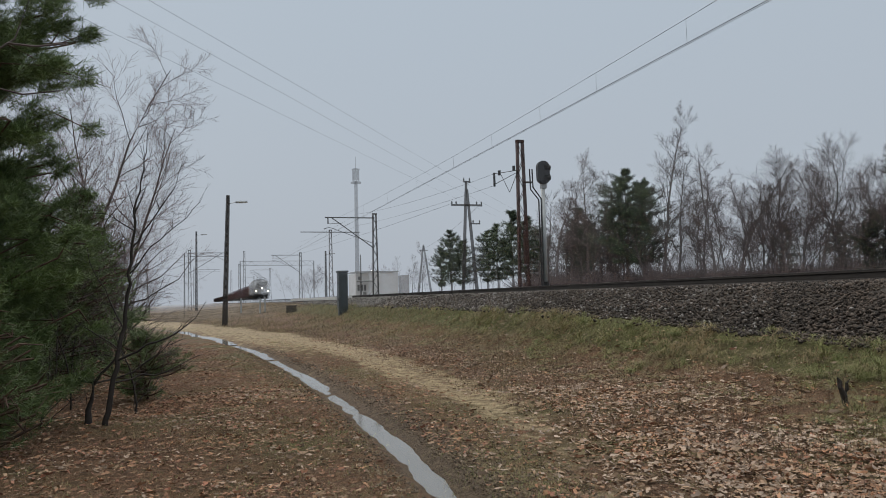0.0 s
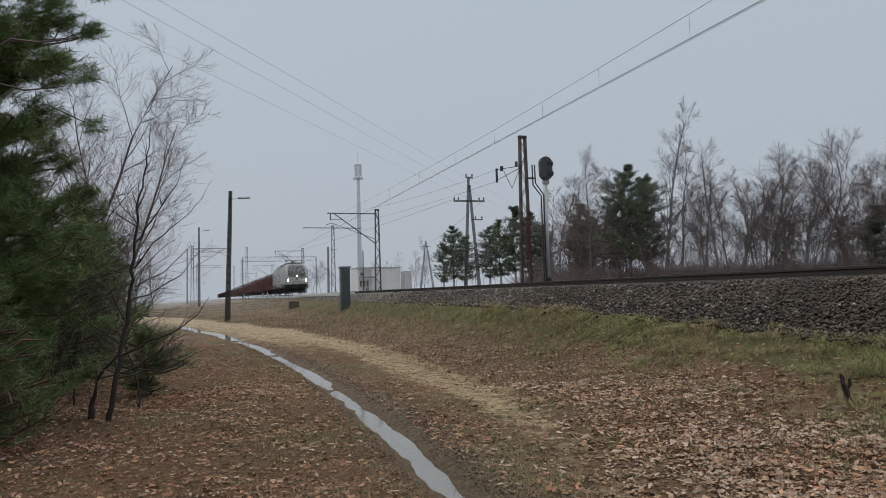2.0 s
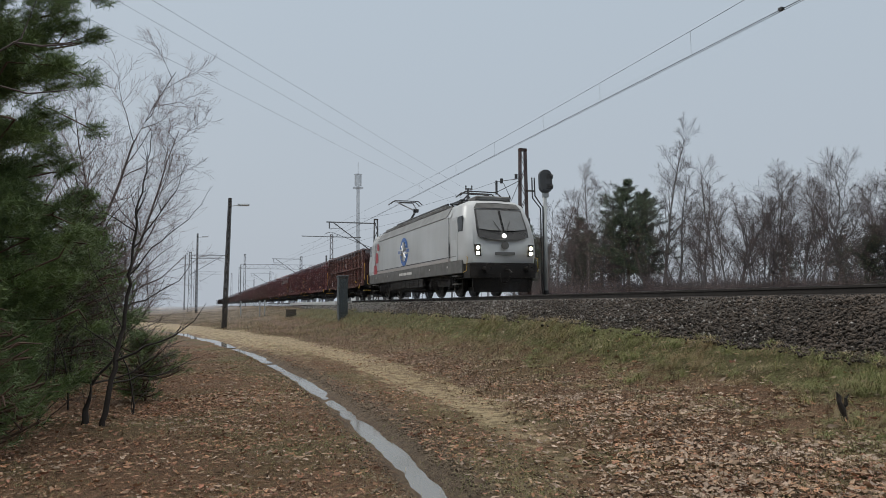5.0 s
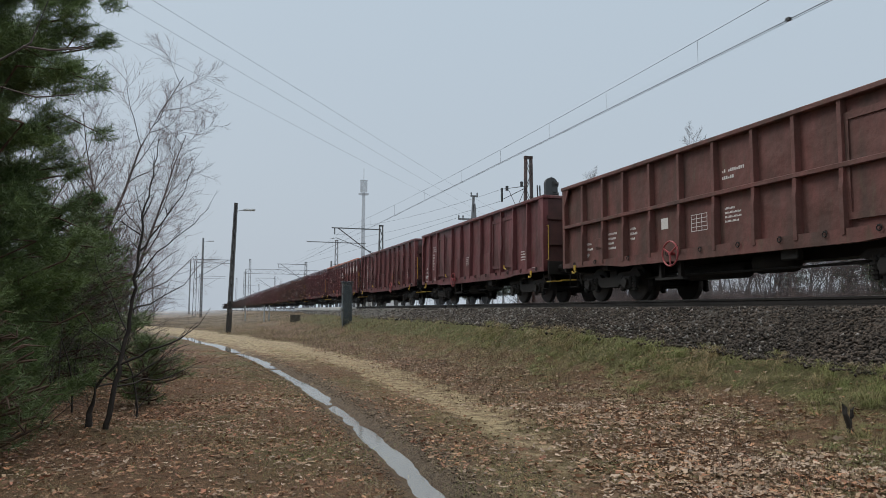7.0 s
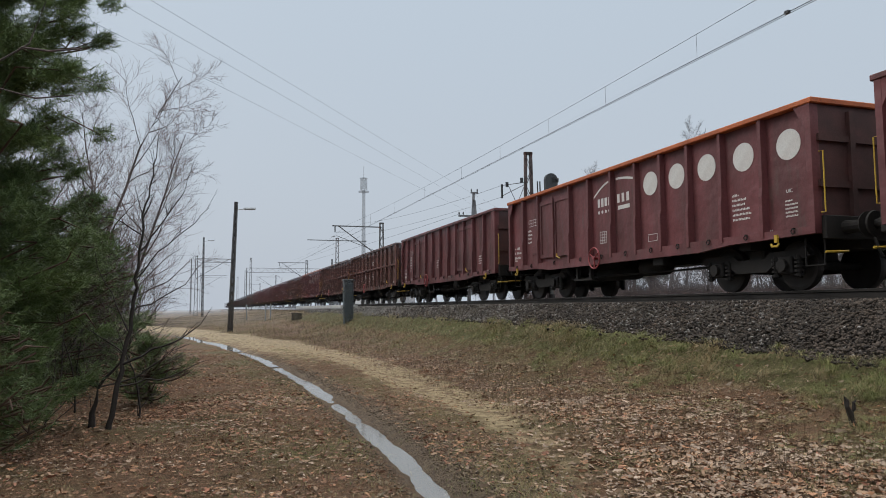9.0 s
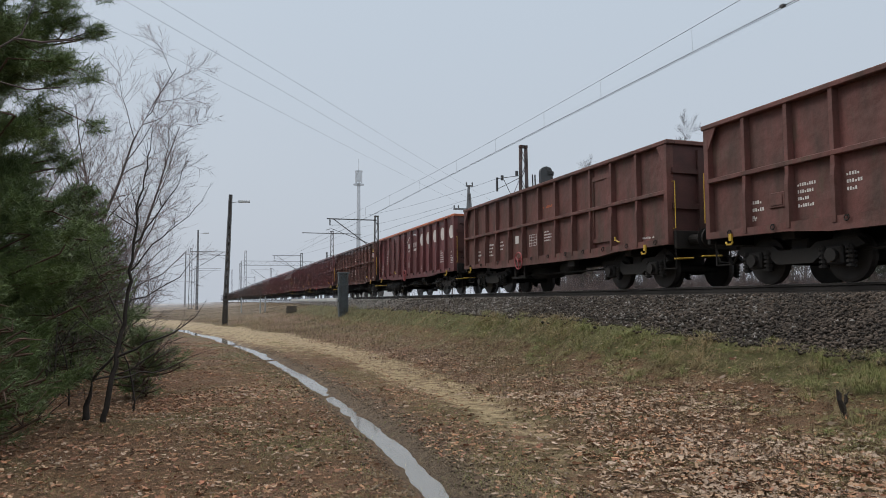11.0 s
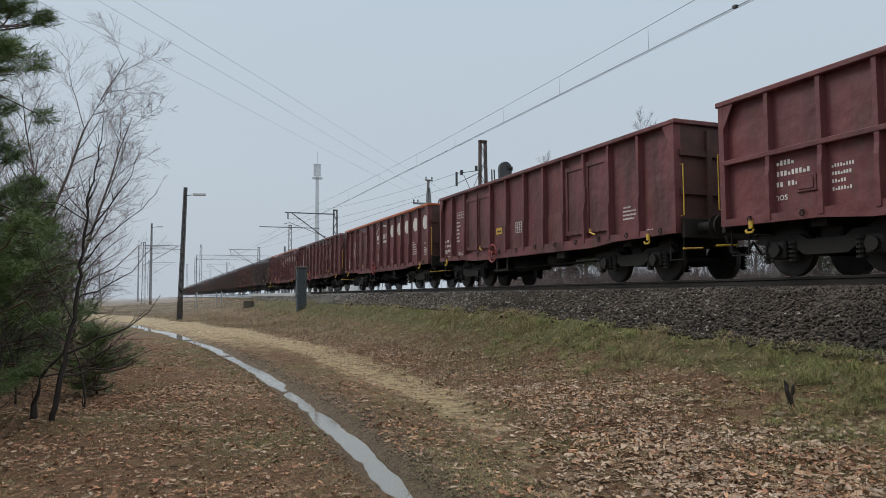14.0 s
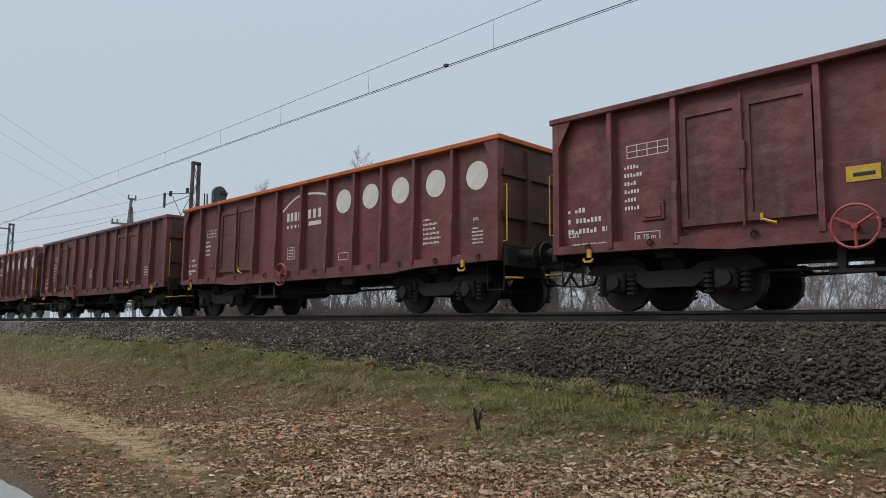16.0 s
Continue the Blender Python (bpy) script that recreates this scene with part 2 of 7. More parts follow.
class Mesh:
    """Collects vertices and faces of one part."""

    def __init__(self):
        self.v, self.f = [], []

    def add(self, v, f):
        o = len(self.v)
        self.v.extend(tuple(p) for p in v)
        self.f.extend(tuple(i + o for i in q) for q in f)
        return self

    def box(self, x0, x1, y0, y1, z0, z1, bevel=0.0):
        if not bevel:
            return self.add([(x, y, z) for x in (x0, x1) for y in (y0, y1) for z in (z0, z1)],
                            [(0, 1, 3, 2), (4, 6, 7, 5), (0, 4, 5, 1), (2, 3, 7, 6), (0, 2, 6, 4), (1, 5, 7, 3)])
        b = min(bevel, (x1 - x0) / 2.01, (y1 - y0) / 2.01, (z1 - z0) / 2.01)
        bm = bmesh.new()
        bmesh.ops.create_cube(bm, size=1, matrix=Matrix.LocRotScale(((x0 + x1) / 2, (y0 + y1) / 2, (z0 + z1) / 2), None, (x1 - x0, y1 - y0, z1 - z0)))
        bmesh.ops.bevel(bm, geom=bm.edges[:], offset=b, segments=1, affect="EDGES")
        self.add([v.co for v in bm.verts], [[v.index for v in f.verts] for f in (bm.verts.index_update() or bm.faces)])
        bm.free()
        return self

    def tube(self, pts, radii, n=6, caps=True):
        pts = [Vector(p) for p in pts]
        if not hasattr(radii, "__len__"):
            radii = [radii] * len(pts)
        rings = []
        for i, p in enumerate(pts):
            d = (pts[min(i + 1, len(pts) - 1)] - pts[max(i - 1, 0)]).normalized()
            a = d.cross(Vector((0, 0, 1)) if abs(d.z) < 0.9 else Vector((1, 0, 0))).normalized()
            c = d.cross(a)
            rings.append([p + (a * math.cos(t) + c * math.sin(t)) * radii[i] for t in (2 * math.pi * k / n for k in range(n))])
        f = [(i * n + k, i * n + (k + 1) % n, (i + 1) * n + (k + 1) % n, (i + 1) * n + k) for i in range(len(pts) - 1) for k in range(n)]
        if caps:
            f += [tuple(range(n))[::-1], tuple((len(pts) - 1) * n + k for k in range(n))]
        return self.add([p for r in rings for p in r], f)

    def prism(self, outline, x0, x1):
        """An outline in (y, z), pushed from x0 to x1."""
        n = len(outline)
        v = [(x0, y, z) for y, z in outline] + [(x1, y, z) for y, z in outline]
        return self.add(v, [tuple(range(n)), tuple(range(2 * n - 1, n - 1, -1))] + [(i, i + n, (i + 1) % n + n, (i + 1) % n) for i in range(n)])

    def loft(self, rings, close=True):
        n = len(rings[0])
        f = [(i * n + k, i * n + (k + 1) % n, (i + 1) * n + (k + 1) % n, (i + 1) * n + k) for i in range(len(rings) - 1) for k in range(n)]
        if close:
            f += [tuple(range(n))[::-1], tuple((len(rings) - 1) * n + k for k in range(n))]
        return self.add([p for r in rings for p in r], f)

    def data(self, name, material, smooth=False):
        me = bpy.data.meshes.new(name)
        me.from_pydata(self.v, [], self.f)
        me.materials.append(material)
        bm = bmesh.new()
        bm.from_mesh(me)
        bmesh.ops.recalc_face_normals(bm, faces=bm.faces)
        bm.to_mesh(me)
        bm.free()
        if smooth:
            me.shade_smooth()
        return me


def part(name, m, material, parent, label="", smooth=False):
    """One mesh object under a thing or a part. m: a Mesh, or mesh data to share."""
    me = m.data(name, material, smooth) if isinstance(m, Mesh) else m
    ob = new(name, me)
    ob.parent = parent
    if label:
        ob["label"] = label
    return ob


def thing(name, label, category, group="", kind="", at=None):
    ob = new(name)
    ob.empty_display_size = 0.2
    if at is not None:
        ob.matrix_basis = at
    return tagged(ob, label, category, group, kind)


def raw(name, v, f, material, label="", category="", kind="", smooth=False, parent=None):
    """A mesh object straight from arrays of vertices and equal-sized faces."""
    v, f = np.asarray(v, np.float32), np.asarray(f, np.int32)
    me = bpy.data.meshes.new(name)
    me.vertices.add(len(v))
    me.vertices.foreach_set("co", v.ravel())
    k = f.shape[1]
    me.loops.add(f.size)
    me.loops.foreach_set("vertex_index", f.ravel())
    me.polygons.add(len(f))
    me.polygons.foreach_set("loop_start", np.arange(0, f.size, k, dtype=np.int32))
    me.update(calc_edges=True)
    me.materials.append(material)
    if smooth:
        me.shade_smooth()
    ob = new(name, me)
    ob.parent = parent
    return tagged(ob, label, category, "", kind)


# ---- the lie of the land ----


def sstep(a, b, x):
    t = np.clip((np.asarray(x, float) - a) / (b - a), 0, 1)
    return t * t * (3 - 2 * t)


RY = [-10, 3, 5.6, 8, 11, 15.4, 23.6, 34, 43, 60, 90]
RUT_L = [1.7, 1.82, 1.96, 2.1, 2.16, 2.16, 1.78, 0.68, -1.1, -6.6, -22]      # the wet rut
RUT_R = [2.0, 2.75, 3.3, 3.8, 4.15, 4.42, 4.4, 3.35, 1.6, -3.4, -18]     # the sandy rut
TOE_Y = [-60, -10, 3, 10, 18, 30, 60, 150, 600]
TOE_Z = [0.6, 0.6, 0.72, 0.98, 1.18, 1.24, 1.3, 1.4, 1.4]
TOE_X = 8.25


def lumps(x, y, s, seed=0.0):
    return (np.sin(x * s + 1.7 * np.sin(y * s * 0.7 + seed)) + np.sin(y * s * 1.13 + 1.3 * np.sin(x * s * 0.9 + 2 + seed))) * 0.5


def ground(x, y):
    """Height of the ground at x, y."""
    x, y = np.asarray(x, float), np.asarray(y, float)
    rl, rr = np.interp(y, RY, RUT_L), np.interp(y, RY, RUT_R)
    toe = np.interp(y, TOE_Y, TOE_Z)
    edge = rr + 0.7
    base = 0.25 * sstep(30, 70, y)
    t = np.clip((x - edge) / np.maximum(TOE_X - edge, 0.5), 0, 1)
    z = base + (toe - base) * (0.15 * t + 0.85 * t ** 3)
    z = np.where(x > 14.0, np.interp(x, [14, 17, 40], [1.3, 0.9, 0.9]), z)
    rough = 0.03 * lumps(x, y, 2.3) + 0.018 * lumps(x, y, 6.1, 3) + 0.05 * lumps(x, y, 0.7, 1)
    on_track = np.maximum(np.exp(-((x - rl) / 0.55) ** 2), np.exp(-((x - rr) / 0.6) ** 2))
    z = z + rough * (1 - 0.8 * on_track) * np.where(x > 13, 0.3, 1)
    tread = 0.008 * lumps(x, y * 0.3, 6.3, 4) + 0.005 * lumps(x, y * 0.25, 17.0, 8) + 0.003 * lumps(x, y * 0.35, 31.0, 5)
    z = z + tread * on_track * (y < 40)
    z = z + (0.013 * lumps(x, y, 4.0, 6) + 0.008 * lumps(x, y, 12.0, 3)) * np.exp(-((x - rl) / 0.4) ** 2) * (y < 45)
    z = z + 0.022 * np.exp(-((x - rl - 0.42) / 0.14) ** 2) * (0.6 + 0.4 * lumps(x, y, 5.0, 2)) * (y < 30)
    z = z - 0.114 * np.exp(-((x - rl) / (0.185 + 0.004 * np.clip(y - 5, 0, 13) + 0.016 * np.clip(y - 20, 0, 20))) ** 2) * (y < 60) - 0.04 * np.exp(-((x - rr) / 0.45) ** 2) * (y < 60)
    return z + 0.035 * np.exp(-((x - (rl + rr) / 2) / 0.45) ** 2)


def gz(x, y):
    return float(ground(x, y))

# ---- ground ----


def ground_material():
    m = bpy.data.materials.new("forest_edge_ground")
    m.use_nodes = True
    nt = m.node_tree
    n, l = nt.nodes, nt.links
    b, out = n["Principled BSDF"], n["Material Output"]
    b.inputs["Specular IOR Level"].default_value = 0.25
    tc = n.new("ShaderNodeTexCoord")

    def tex(scale, detail=6):
        t = n.new("ShaderNodeTexNoise")
        t.inputs["Scale"].default_value, t.inputs["Detail"].default_value = scale, detail
        l.new(tc.outputs["Object"], t.inputs[0])
        return t.outputs[0]

    def ramp(src, a, b_, *cols):
        r = n.new("ShaderNodeValToRGB")
        r.color_ramp.elements[0].position, r.color_ramp.elements[1].position = a, b_
        r.color_ramp.elements[0].color, r.color_ramp.elements[1].color = (*cols[0], 1), (*cols[1], 1)
        l.new(src, r.inputs[0])
        return r.outputs[0]

    def mixed(fac, x, y):
        k = n.new("ShaderNodeMix")
        k.data_type = "RGBA"
        l.new(fac, k.inputs[0])
        l.new(x, k.inputs[6])
        l.new(y, k.inputs[7])
        return k.outputs[2]

    def blurred(name, src, spread):
        """The mask, broken up at its rim."""
        a = n.new("ShaderNodeAttribute")
        a.attribute_name = name
        s = n.new("ShaderNodeMath")
        s.operation = "MULTIPLY_ADD"
        s.inputs[1].default_value, s.inputs[2].default_value = spread, -spread / 2
        l.new(src, s.inputs[0])
        p = n.new("ShaderNodeMath")
        p.use_clamp = True
        l.new(a.outputs["Fac"], p.inputs[0])
        l.new(s.outputs[0], p.inputs[1])
        k = n.new("ShaderNodeMapRange")
        k.interpolation_type = "SMOOTHSTEP"
        k.inputs["From Min"].default_value, k.inputs["From Max"].default_value = 0.25, 0.75
        l.new(p.outputs[0], k.inputs[0])
        return k.outputs[0]

    wide, middle, fine, grit, clods = tex(0.35), tex(2.5), tex(14), tex(70, 3), tex(5.5, 10)
    litter = mixed(middle, ramp(fine, 0.35, 0.7, (0.072, 0.039, 0.024), (0.245, 0.13, 0.07)),
                   ramp(grit, 0.4, 0.65, (0.095, 0.060, 0.038), (0.28, 0.18, 0.11)))
    moss = ramp(grit, 0.35, 0.7, (0.07, 0.064, 0.03), (0.17, 0.155, 0.066))
    litter = mixed(ramp(wide, 0.47, 0.66, (0, 0, 0), (0.75, 0.75, 0.75)), litter, moss)
    sand = mixed(middle, ramp(grit, 0.35, 0.7, (0.34, 0.265, 0.15), (0.54, 0.435, 0.27)), ramp(fine, 0.3, 0.7, (0.25, 0.19, 0.11), (0.48, 0.38, 0.23)))
    mud = mixed(clods, ramp(grit, 0.35, 0.7, (0.085, 0.060, 0.042), (0.24, 0.178, 0.12)), ramp(fine, 0.35, 0.65, (0.06, 0.042, 0.03), (0.19, 0.138, 0.092)))
    sand = mixed(ramp(clods, 0.44, 0.60, (0, 0, 0), (0.7, 0.7, 0.7)), sand, mixed(fine, mud, litter))
    turf = mixed(middle, ramp(grit, 0.35, 0.7, (0.065, 0.058, 0.028), (0.17, 0.14, 0.07)), ramp(fine, 0.35, 0.7, (0.055, 0.066, 0.022), (0.14, 0.145, 0.05)))
    far = ramp(fine, 0.3, 0.7, (0.09, 0.062, 0.04), (0.17, 0.122, 0.072))
    c = mixed(blurred("turf", middle, 0.7), litter, turf)
    c = mixed(blurred("far", wide, 0.6), c, far)
    c = mixed(blurred("mud", clods, 1.1), c, mud)
    c = mixed(blurred("sand", middle, 1.5), c, sand)
    l.new(c, b.inputs["Base Color"])
    wet = blurred("mud", middle, 0.5)
    ro = n.new("ShaderNodeMapRange")
    ro.inputs["To Min"].default_value, ro.inputs["To Max"].default_value = 0.95, 0.82
    l.new(wet, ro.inputs[0])
    l.new(ro.outputs[0], b.inputs["Roughness"])
    bp = n.new("ShaderNodeBump")
    bp.inputs["Strength"].default_value, bp.inputs["Distance"].default_value = 1.0, 0.06
    add = n.new("ShaderNodeMath")
    l.new(fine, add.inputs[0])
    l.new(grit, add.inputs[1])
    l.new(add.outputs[0], bp.inputs["Height"])
    l.new(bp.outputs[0], b.inputs["Normal"])
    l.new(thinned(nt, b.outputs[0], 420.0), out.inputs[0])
    return m


def spaced(*spans):
    return np.unique(np.concatenate([np.arange(a, b, s) for a, b, s in spans] + [[spans[-1][1]]]))


gx = spaced((-1500, -300, 200), (-300, -60, 40), (-60, -12, 4), (-12, -4, 0.4), (-4, -1, 0.12), (-1, 1.3, 0.06), (1.3, 3.2, 0.035), (3.2, 6, 0.09), (6, 8.6, 0.2), (8.6, 20, 1.2), (20, 60, 8), (60, 300, 40), (300, 1500, 200))
gy = spaced((-1500, -300, 200), (-300, -30, 30), (-30, -4, 2), (-4, 2, 0.5), (2, 16, 0.075), (16, 26, 0.12), (26, 50, 0.35), (50, 100, 1.5), (100, 300, 10), (300, 1500, 150))
GX, GY = np.meshgrid(gx, gy)
GZ = ground(GX, GY)
nx, ny = len(gx), len(gy)
idx = np.arange(nx * ny).reshape(ny, nx)
quads = np.stack([idx[:-1, :-1], idx[:-1, 1:], idx[1:, 1:], idx[1:, :-1]], -1).reshape(-1, 4)
land = raw("ground", np.stack([GX, GY, GZ], -1).reshape(-1, 3), quads, ground_material(),
           "leaf-strewn earth with a rutted sandy track and grassy bank", "ground", "structure", smooth=True)
rl, rr = np.interp(GY, RY, RUT_L), np.interp(GY, RY, RUT_R)
masks = {
    "sand": (0.86 * np.exp(-((GX - rr - 0.02) / (0.36 + 0.014 * GY.clip(0, 60))) ** 2) * sstep(6, 15, GY) + 0.42 * np.exp(-((GX - rr - 0.05) / 0.65) ** 2) + 0.24 * (GX > rl) * (GX < rr + 0.6) * sstep(8, 16, GY)
             + 0.75 * np.exp(-((GX - (rl + rr) / 2) / 0.9) ** 2) * sstep(17, 32, GY)) * (GY > -5),
    "mud": (0.9 * np.exp(-((GX - rl - 0.05) / 0.36) ** 2) + 0.42 * np.exp(-((GX - rl - 0.6) / 0.32) ** 2) * (1 - sstep(14, 24, GY))) * (GY > -5),
    "turf": 0.95 * sstep(0.62, 0.92, (GX - rr - 0.7) / np.maximum(TOE_X - rr - 0.7, 0.5)) * (GX < 14) * (1 - 0.4 * sstep(45, 90, GY)) + 0.42 * (GX < rl) * sstep(9, 18, GY) * np.exp(-((GX - rl + 0.9) / 0.9) ** 2),
    "far": np.maximum(sstep(40, 75, GY), (GX > 14) * 1.0),
}
for key, values in masks.items():
    at = land.data.attributes.new(key, "FLOAT", "POINT")
    at.data.foreach_set("value", values.astype(np.float32).ravel())

# standing water in the wet rut
water = bpy.data.materials.new("puddle_water")
water.use_nodes = True
wb = water.node_tree.nodes["Principled BSDF"]
wb.inputs["Base Color"].default_value, wb.inputs["Roughness"].default_value = (0.16, 0.145, 0.12, 1), 0.08
wb.inputs["IOR"].default_value = 2.0
wb.inputs["Specular IOR Level"].default_value = 0.9
wnz = water.node_tree.nodes.new("ShaderNodeTexNoise")
wnz.inputs["Scale"].default_value = 5
wbp = water.node_tree.nodes.new("ShaderNodeBump")
wbp.inputs["Strength"].default_value, wbp.inputs["Distance"].default_value = 0.05, 0.01
water.node_tree.links.new(wnz.outputs[0], wbp.inputs["Height"])
water.node_tree.links.new(wbp.outputs[0], wb.inputs["Normal"])


def puddle(y0, y1, width, seed):
    ys = np.arange(y0, y1 + 0.01, 0.12)
    mid_x = np.interp(ys, RY, RUT_L)
    taper = np.sqrt(np.clip(np.minimum(ys - y0, y1 - ys) / 0.7, 0, 1))
    wd = width * taper * (0.78 + 0.22 * sstep(2, 12, ys)) * (1 + 0.14 * np.sin(ys * 1.3 + seed) + 0.10 * np.sin(ys * 4.7 + 2 * seed) + 0.07 * np.sin(ys * 11.3))
    cols = np.linspace(-1, 1, 7)
    x = mid_x[:, None] + wd[:, None] * cols[None] + (0.05 * np.sin(ys * 2.9 + seed))[:, None] + (0.03 * np.sin(ys * 7.7))[:, None] * cols[None] ** 2
    y = np.repeat(ys[:, None], 7, 1)
    z = np.repeat((0.25 * sstep(30, 70, ys) - 0.080 + 0.006 * np.sin(ys * 0.9 + seed))[:, None], 7, 1)
    i = np.arange(x.size).reshape(x.shape)
    f = np.stack([i[:-1, :-1], i[:-1, 1:], i[1:, 1:], i[1:, :-1]], -1).reshape(-1, 4)
    raw("water", np.stack([x, y, z], -1).reshape(-1, 3), f, water, "long rain puddle lying in a wheel rut", "puddle", "structure", smooth=True)


puddle(1.0, 20.6, 0.33, 0.0)
puddle(21.0, 28.5, 0.42, 4.0)
puddle(29.0, 44.0, 0.46, 1.0)

# ---- railway ----
by = spaced((-300, -80, 40), (-80, -6, 4), (-6, 50, 0.5), (50, 120, 4), (120, 900, 30))
prof_x = np.array([TOE_X - 0.1, TOE_X + 0.05, 8.9, 9.25, 9.42, 9.9, 11.167, 12.4, 12.9, 13.4, 14.6])
toe = np.interp(by, TOE_Y, TOE_Z)
top = RAIL - 0.21
BXg, BYg = np.meshgrid(prof_x, by)
hgt = np.array([0.0, 0.03, 0.55, 0.88, 0.98, 1.0, 1.0, 1.0, 1.0, 0.75, 0.0])
BZ = (toe - 0.06)[:, None] + (top - toe + 0.06)[:, None] * hgt[None]
BZ[:, -1] = 0.9
BZ[:, 0] = 0.15
BZ[:, 1] = toe - 0.15
BZ[:, 1:-1] += 0.02 * lumps(BXg, BYg, 4.1)[:, 1:-1]
i = np.arange(BXg.size).reshape(BXg.shape)
raw("ballast_bed", np.stack([BXg, BYg, BZ], -1).reshape(-1, 3), np.stack([i[:-1, :-1], i[:-1, 1:], i[1:, 1:], i[1:, :-1]], -1).reshape(-1, 4),
    BED, "grey crushed-stone railway embankment", "railway bed", "structure", smooth=True)


def bed_height(x, y):
    t = np.interp(y, TOE_Y, TOE_Z)
    return t - 0.06 + (top - t + 0.06) * np.interp(x, prof_x, hgt)


rng = np.random.default_rng(5)


def stones(name, count, x0, x1, y0, y1, size, material, seed, label):
    r = np.random.default_rng(seed)
    x, y = r.uniform(x0, x1, count), r.uniform(y0, y1, count)
    x += (r.random(count) < 0.06) * r.uniform(-0.35, 0, count) * (x < x0 + 0.4)
    z = np.maximum(bed_height(x, y), ground(x, y) - 0.02) + r.uniform(-0.01, 0.025, count)
    o = np.array([(1, 0, 0), (-1, 0, 0), (0, 1, 0), (0, -1, 0), (0, 0, 1), (0, 0, -1)], float)
    f = np.array([(0, 2, 4), (2, 1, 4), (1, 3, 4), (3, 0, 4), (2, 0, 5), (1, 2, 5), (3, 1, 5), (0, 3, 5)])
    s = r.uniform(0.55, 1.25, (count, 1, 1)) * size * r.uniform(0.6, 1.2, (count, 6, 1))
    sq = np.stack([np.ones(count), r.uniform(0.6, 1, count), r.uniform(0.5, 0.9, count)], -1)[:, None]
    v = o[None] * s * sq + r.normal(0, size * 0.16, (count, 6, 3))
    a, t = r.uniform(0, 6.28, count), r.uniform(-0.7, 0.7, count)
    ca, sa, ct, st = np.cos(a)[:, None], np.sin(a)[:, None], np.cos(t)[:, None], np.sin(t)[:, None]
    v[..., 0], v[..., 2] = v[..., 0] * ct - v[..., 2] * st, v[..., 0] * st + v[..., 2] * ct
    v[..., 0], v[..., 1] = v[..., 0] * ca - v[..., 1] * sa, v[..., 0] * sa + v[..., 1] * ca
    v += np.stack([x, y, z], -1)[:, None]
    return raw(name, v.reshape(-1, 3), (f[None] + 6 * np.arange(count)[:, None, None]).reshape(-1, 3), material, label, "ballast", "stuff")


stones("ballast_stones", 25000, TOE_X - 0.1, 10.0, -4, 10, 0.040, STONE, 1, "dark grey crushed stones on the embankment slope")
stones("ballast_stones", 21000, TOE_X, 10.0, 10, 36, 0.044, STONE, 2, "grey crushed stones on the embankment slope")
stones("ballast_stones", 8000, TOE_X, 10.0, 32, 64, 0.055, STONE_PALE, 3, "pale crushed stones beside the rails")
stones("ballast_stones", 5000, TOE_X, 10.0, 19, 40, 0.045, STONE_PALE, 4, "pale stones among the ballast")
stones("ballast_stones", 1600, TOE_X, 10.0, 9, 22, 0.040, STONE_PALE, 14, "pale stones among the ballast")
stones("ballast_stones", 500, TOE_X, 10.0, -4, 10, 0.033, STONE_PALE, 6, "pale stones among the dark ballast")


def crumbs(count, seed):
    """Clods and crumbs of earth thrown up along the ruts."""
    r = np.random.default_rng(seed)
    y = 2.5 * (26 / 2.5) ** r.random(count)
    a, b = np.interp(y, RY, RUT_L), np.interp(y, RY, RUT_R)
    w = r.random(count) * (1 - 0.4 * sstep(5, 11, y))
    x = np.where(w < 0.55, a + r.choice([-1, 1], count) * (0.24 + np.abs(r.normal(0, 0.22, count))), np.where(w < 0.93, r.uniform(0, 0.75, count) * (b - a) + a + 0.2, b + r.normal(0, 0.45, count)))
    ok = (np.abs(x - a) > 0.2) | (r.random(count) < 0.12)
    x, y, n_ = x[ok], y[ok], int(ok.sum())
    o = np.array([(1, 0, 0), (-1, 0, 0), (0, 1, 0), (0, -1, 0), (0, 0, 0.8), (0, 0, -0.5)], float)
    f = np.array([(0, 2, 4), (2, 1, 4), (1, 3, 4), (3, 0, 4), (2, 0, 5), (1, 2, 5), (3, 1, 5), (0, 3, 5)])
    v = o[None] * (0.018 * r.uniform(0.35, 1.3, n_) ** 1.5)[:, None, None] * r.uniform(0.6, 1.3, (n_, 6, 1)) + r.normal(0, 0.003, (n_, 6, 3))
    t = r.uniform(0, 6.28, n_)[:, None]
    v[..., 0], v[..., 1] = v[..., 0] * np.cos(t) - v[..., 1] * np.sin(t), v[..., 0] * np.sin(t) + v[..., 1] * np.cos(t)
    v += np.stack([x, y, np.maximum(ground(x, y) + 0.003, np.where(np.abs(x - a[ok]) < 0.25, -0.084, -9))], -1)[:, None]
    raw("earth_crumbs", v.reshape(-1, 3), (f[None] + 6 * np.arange(n_)[:, None, None]).reshape(-1, 3), CRUMB, "crumbs of damp earth along the wheel ruts", "earth", "stuff")


crumbs(7000, 15)


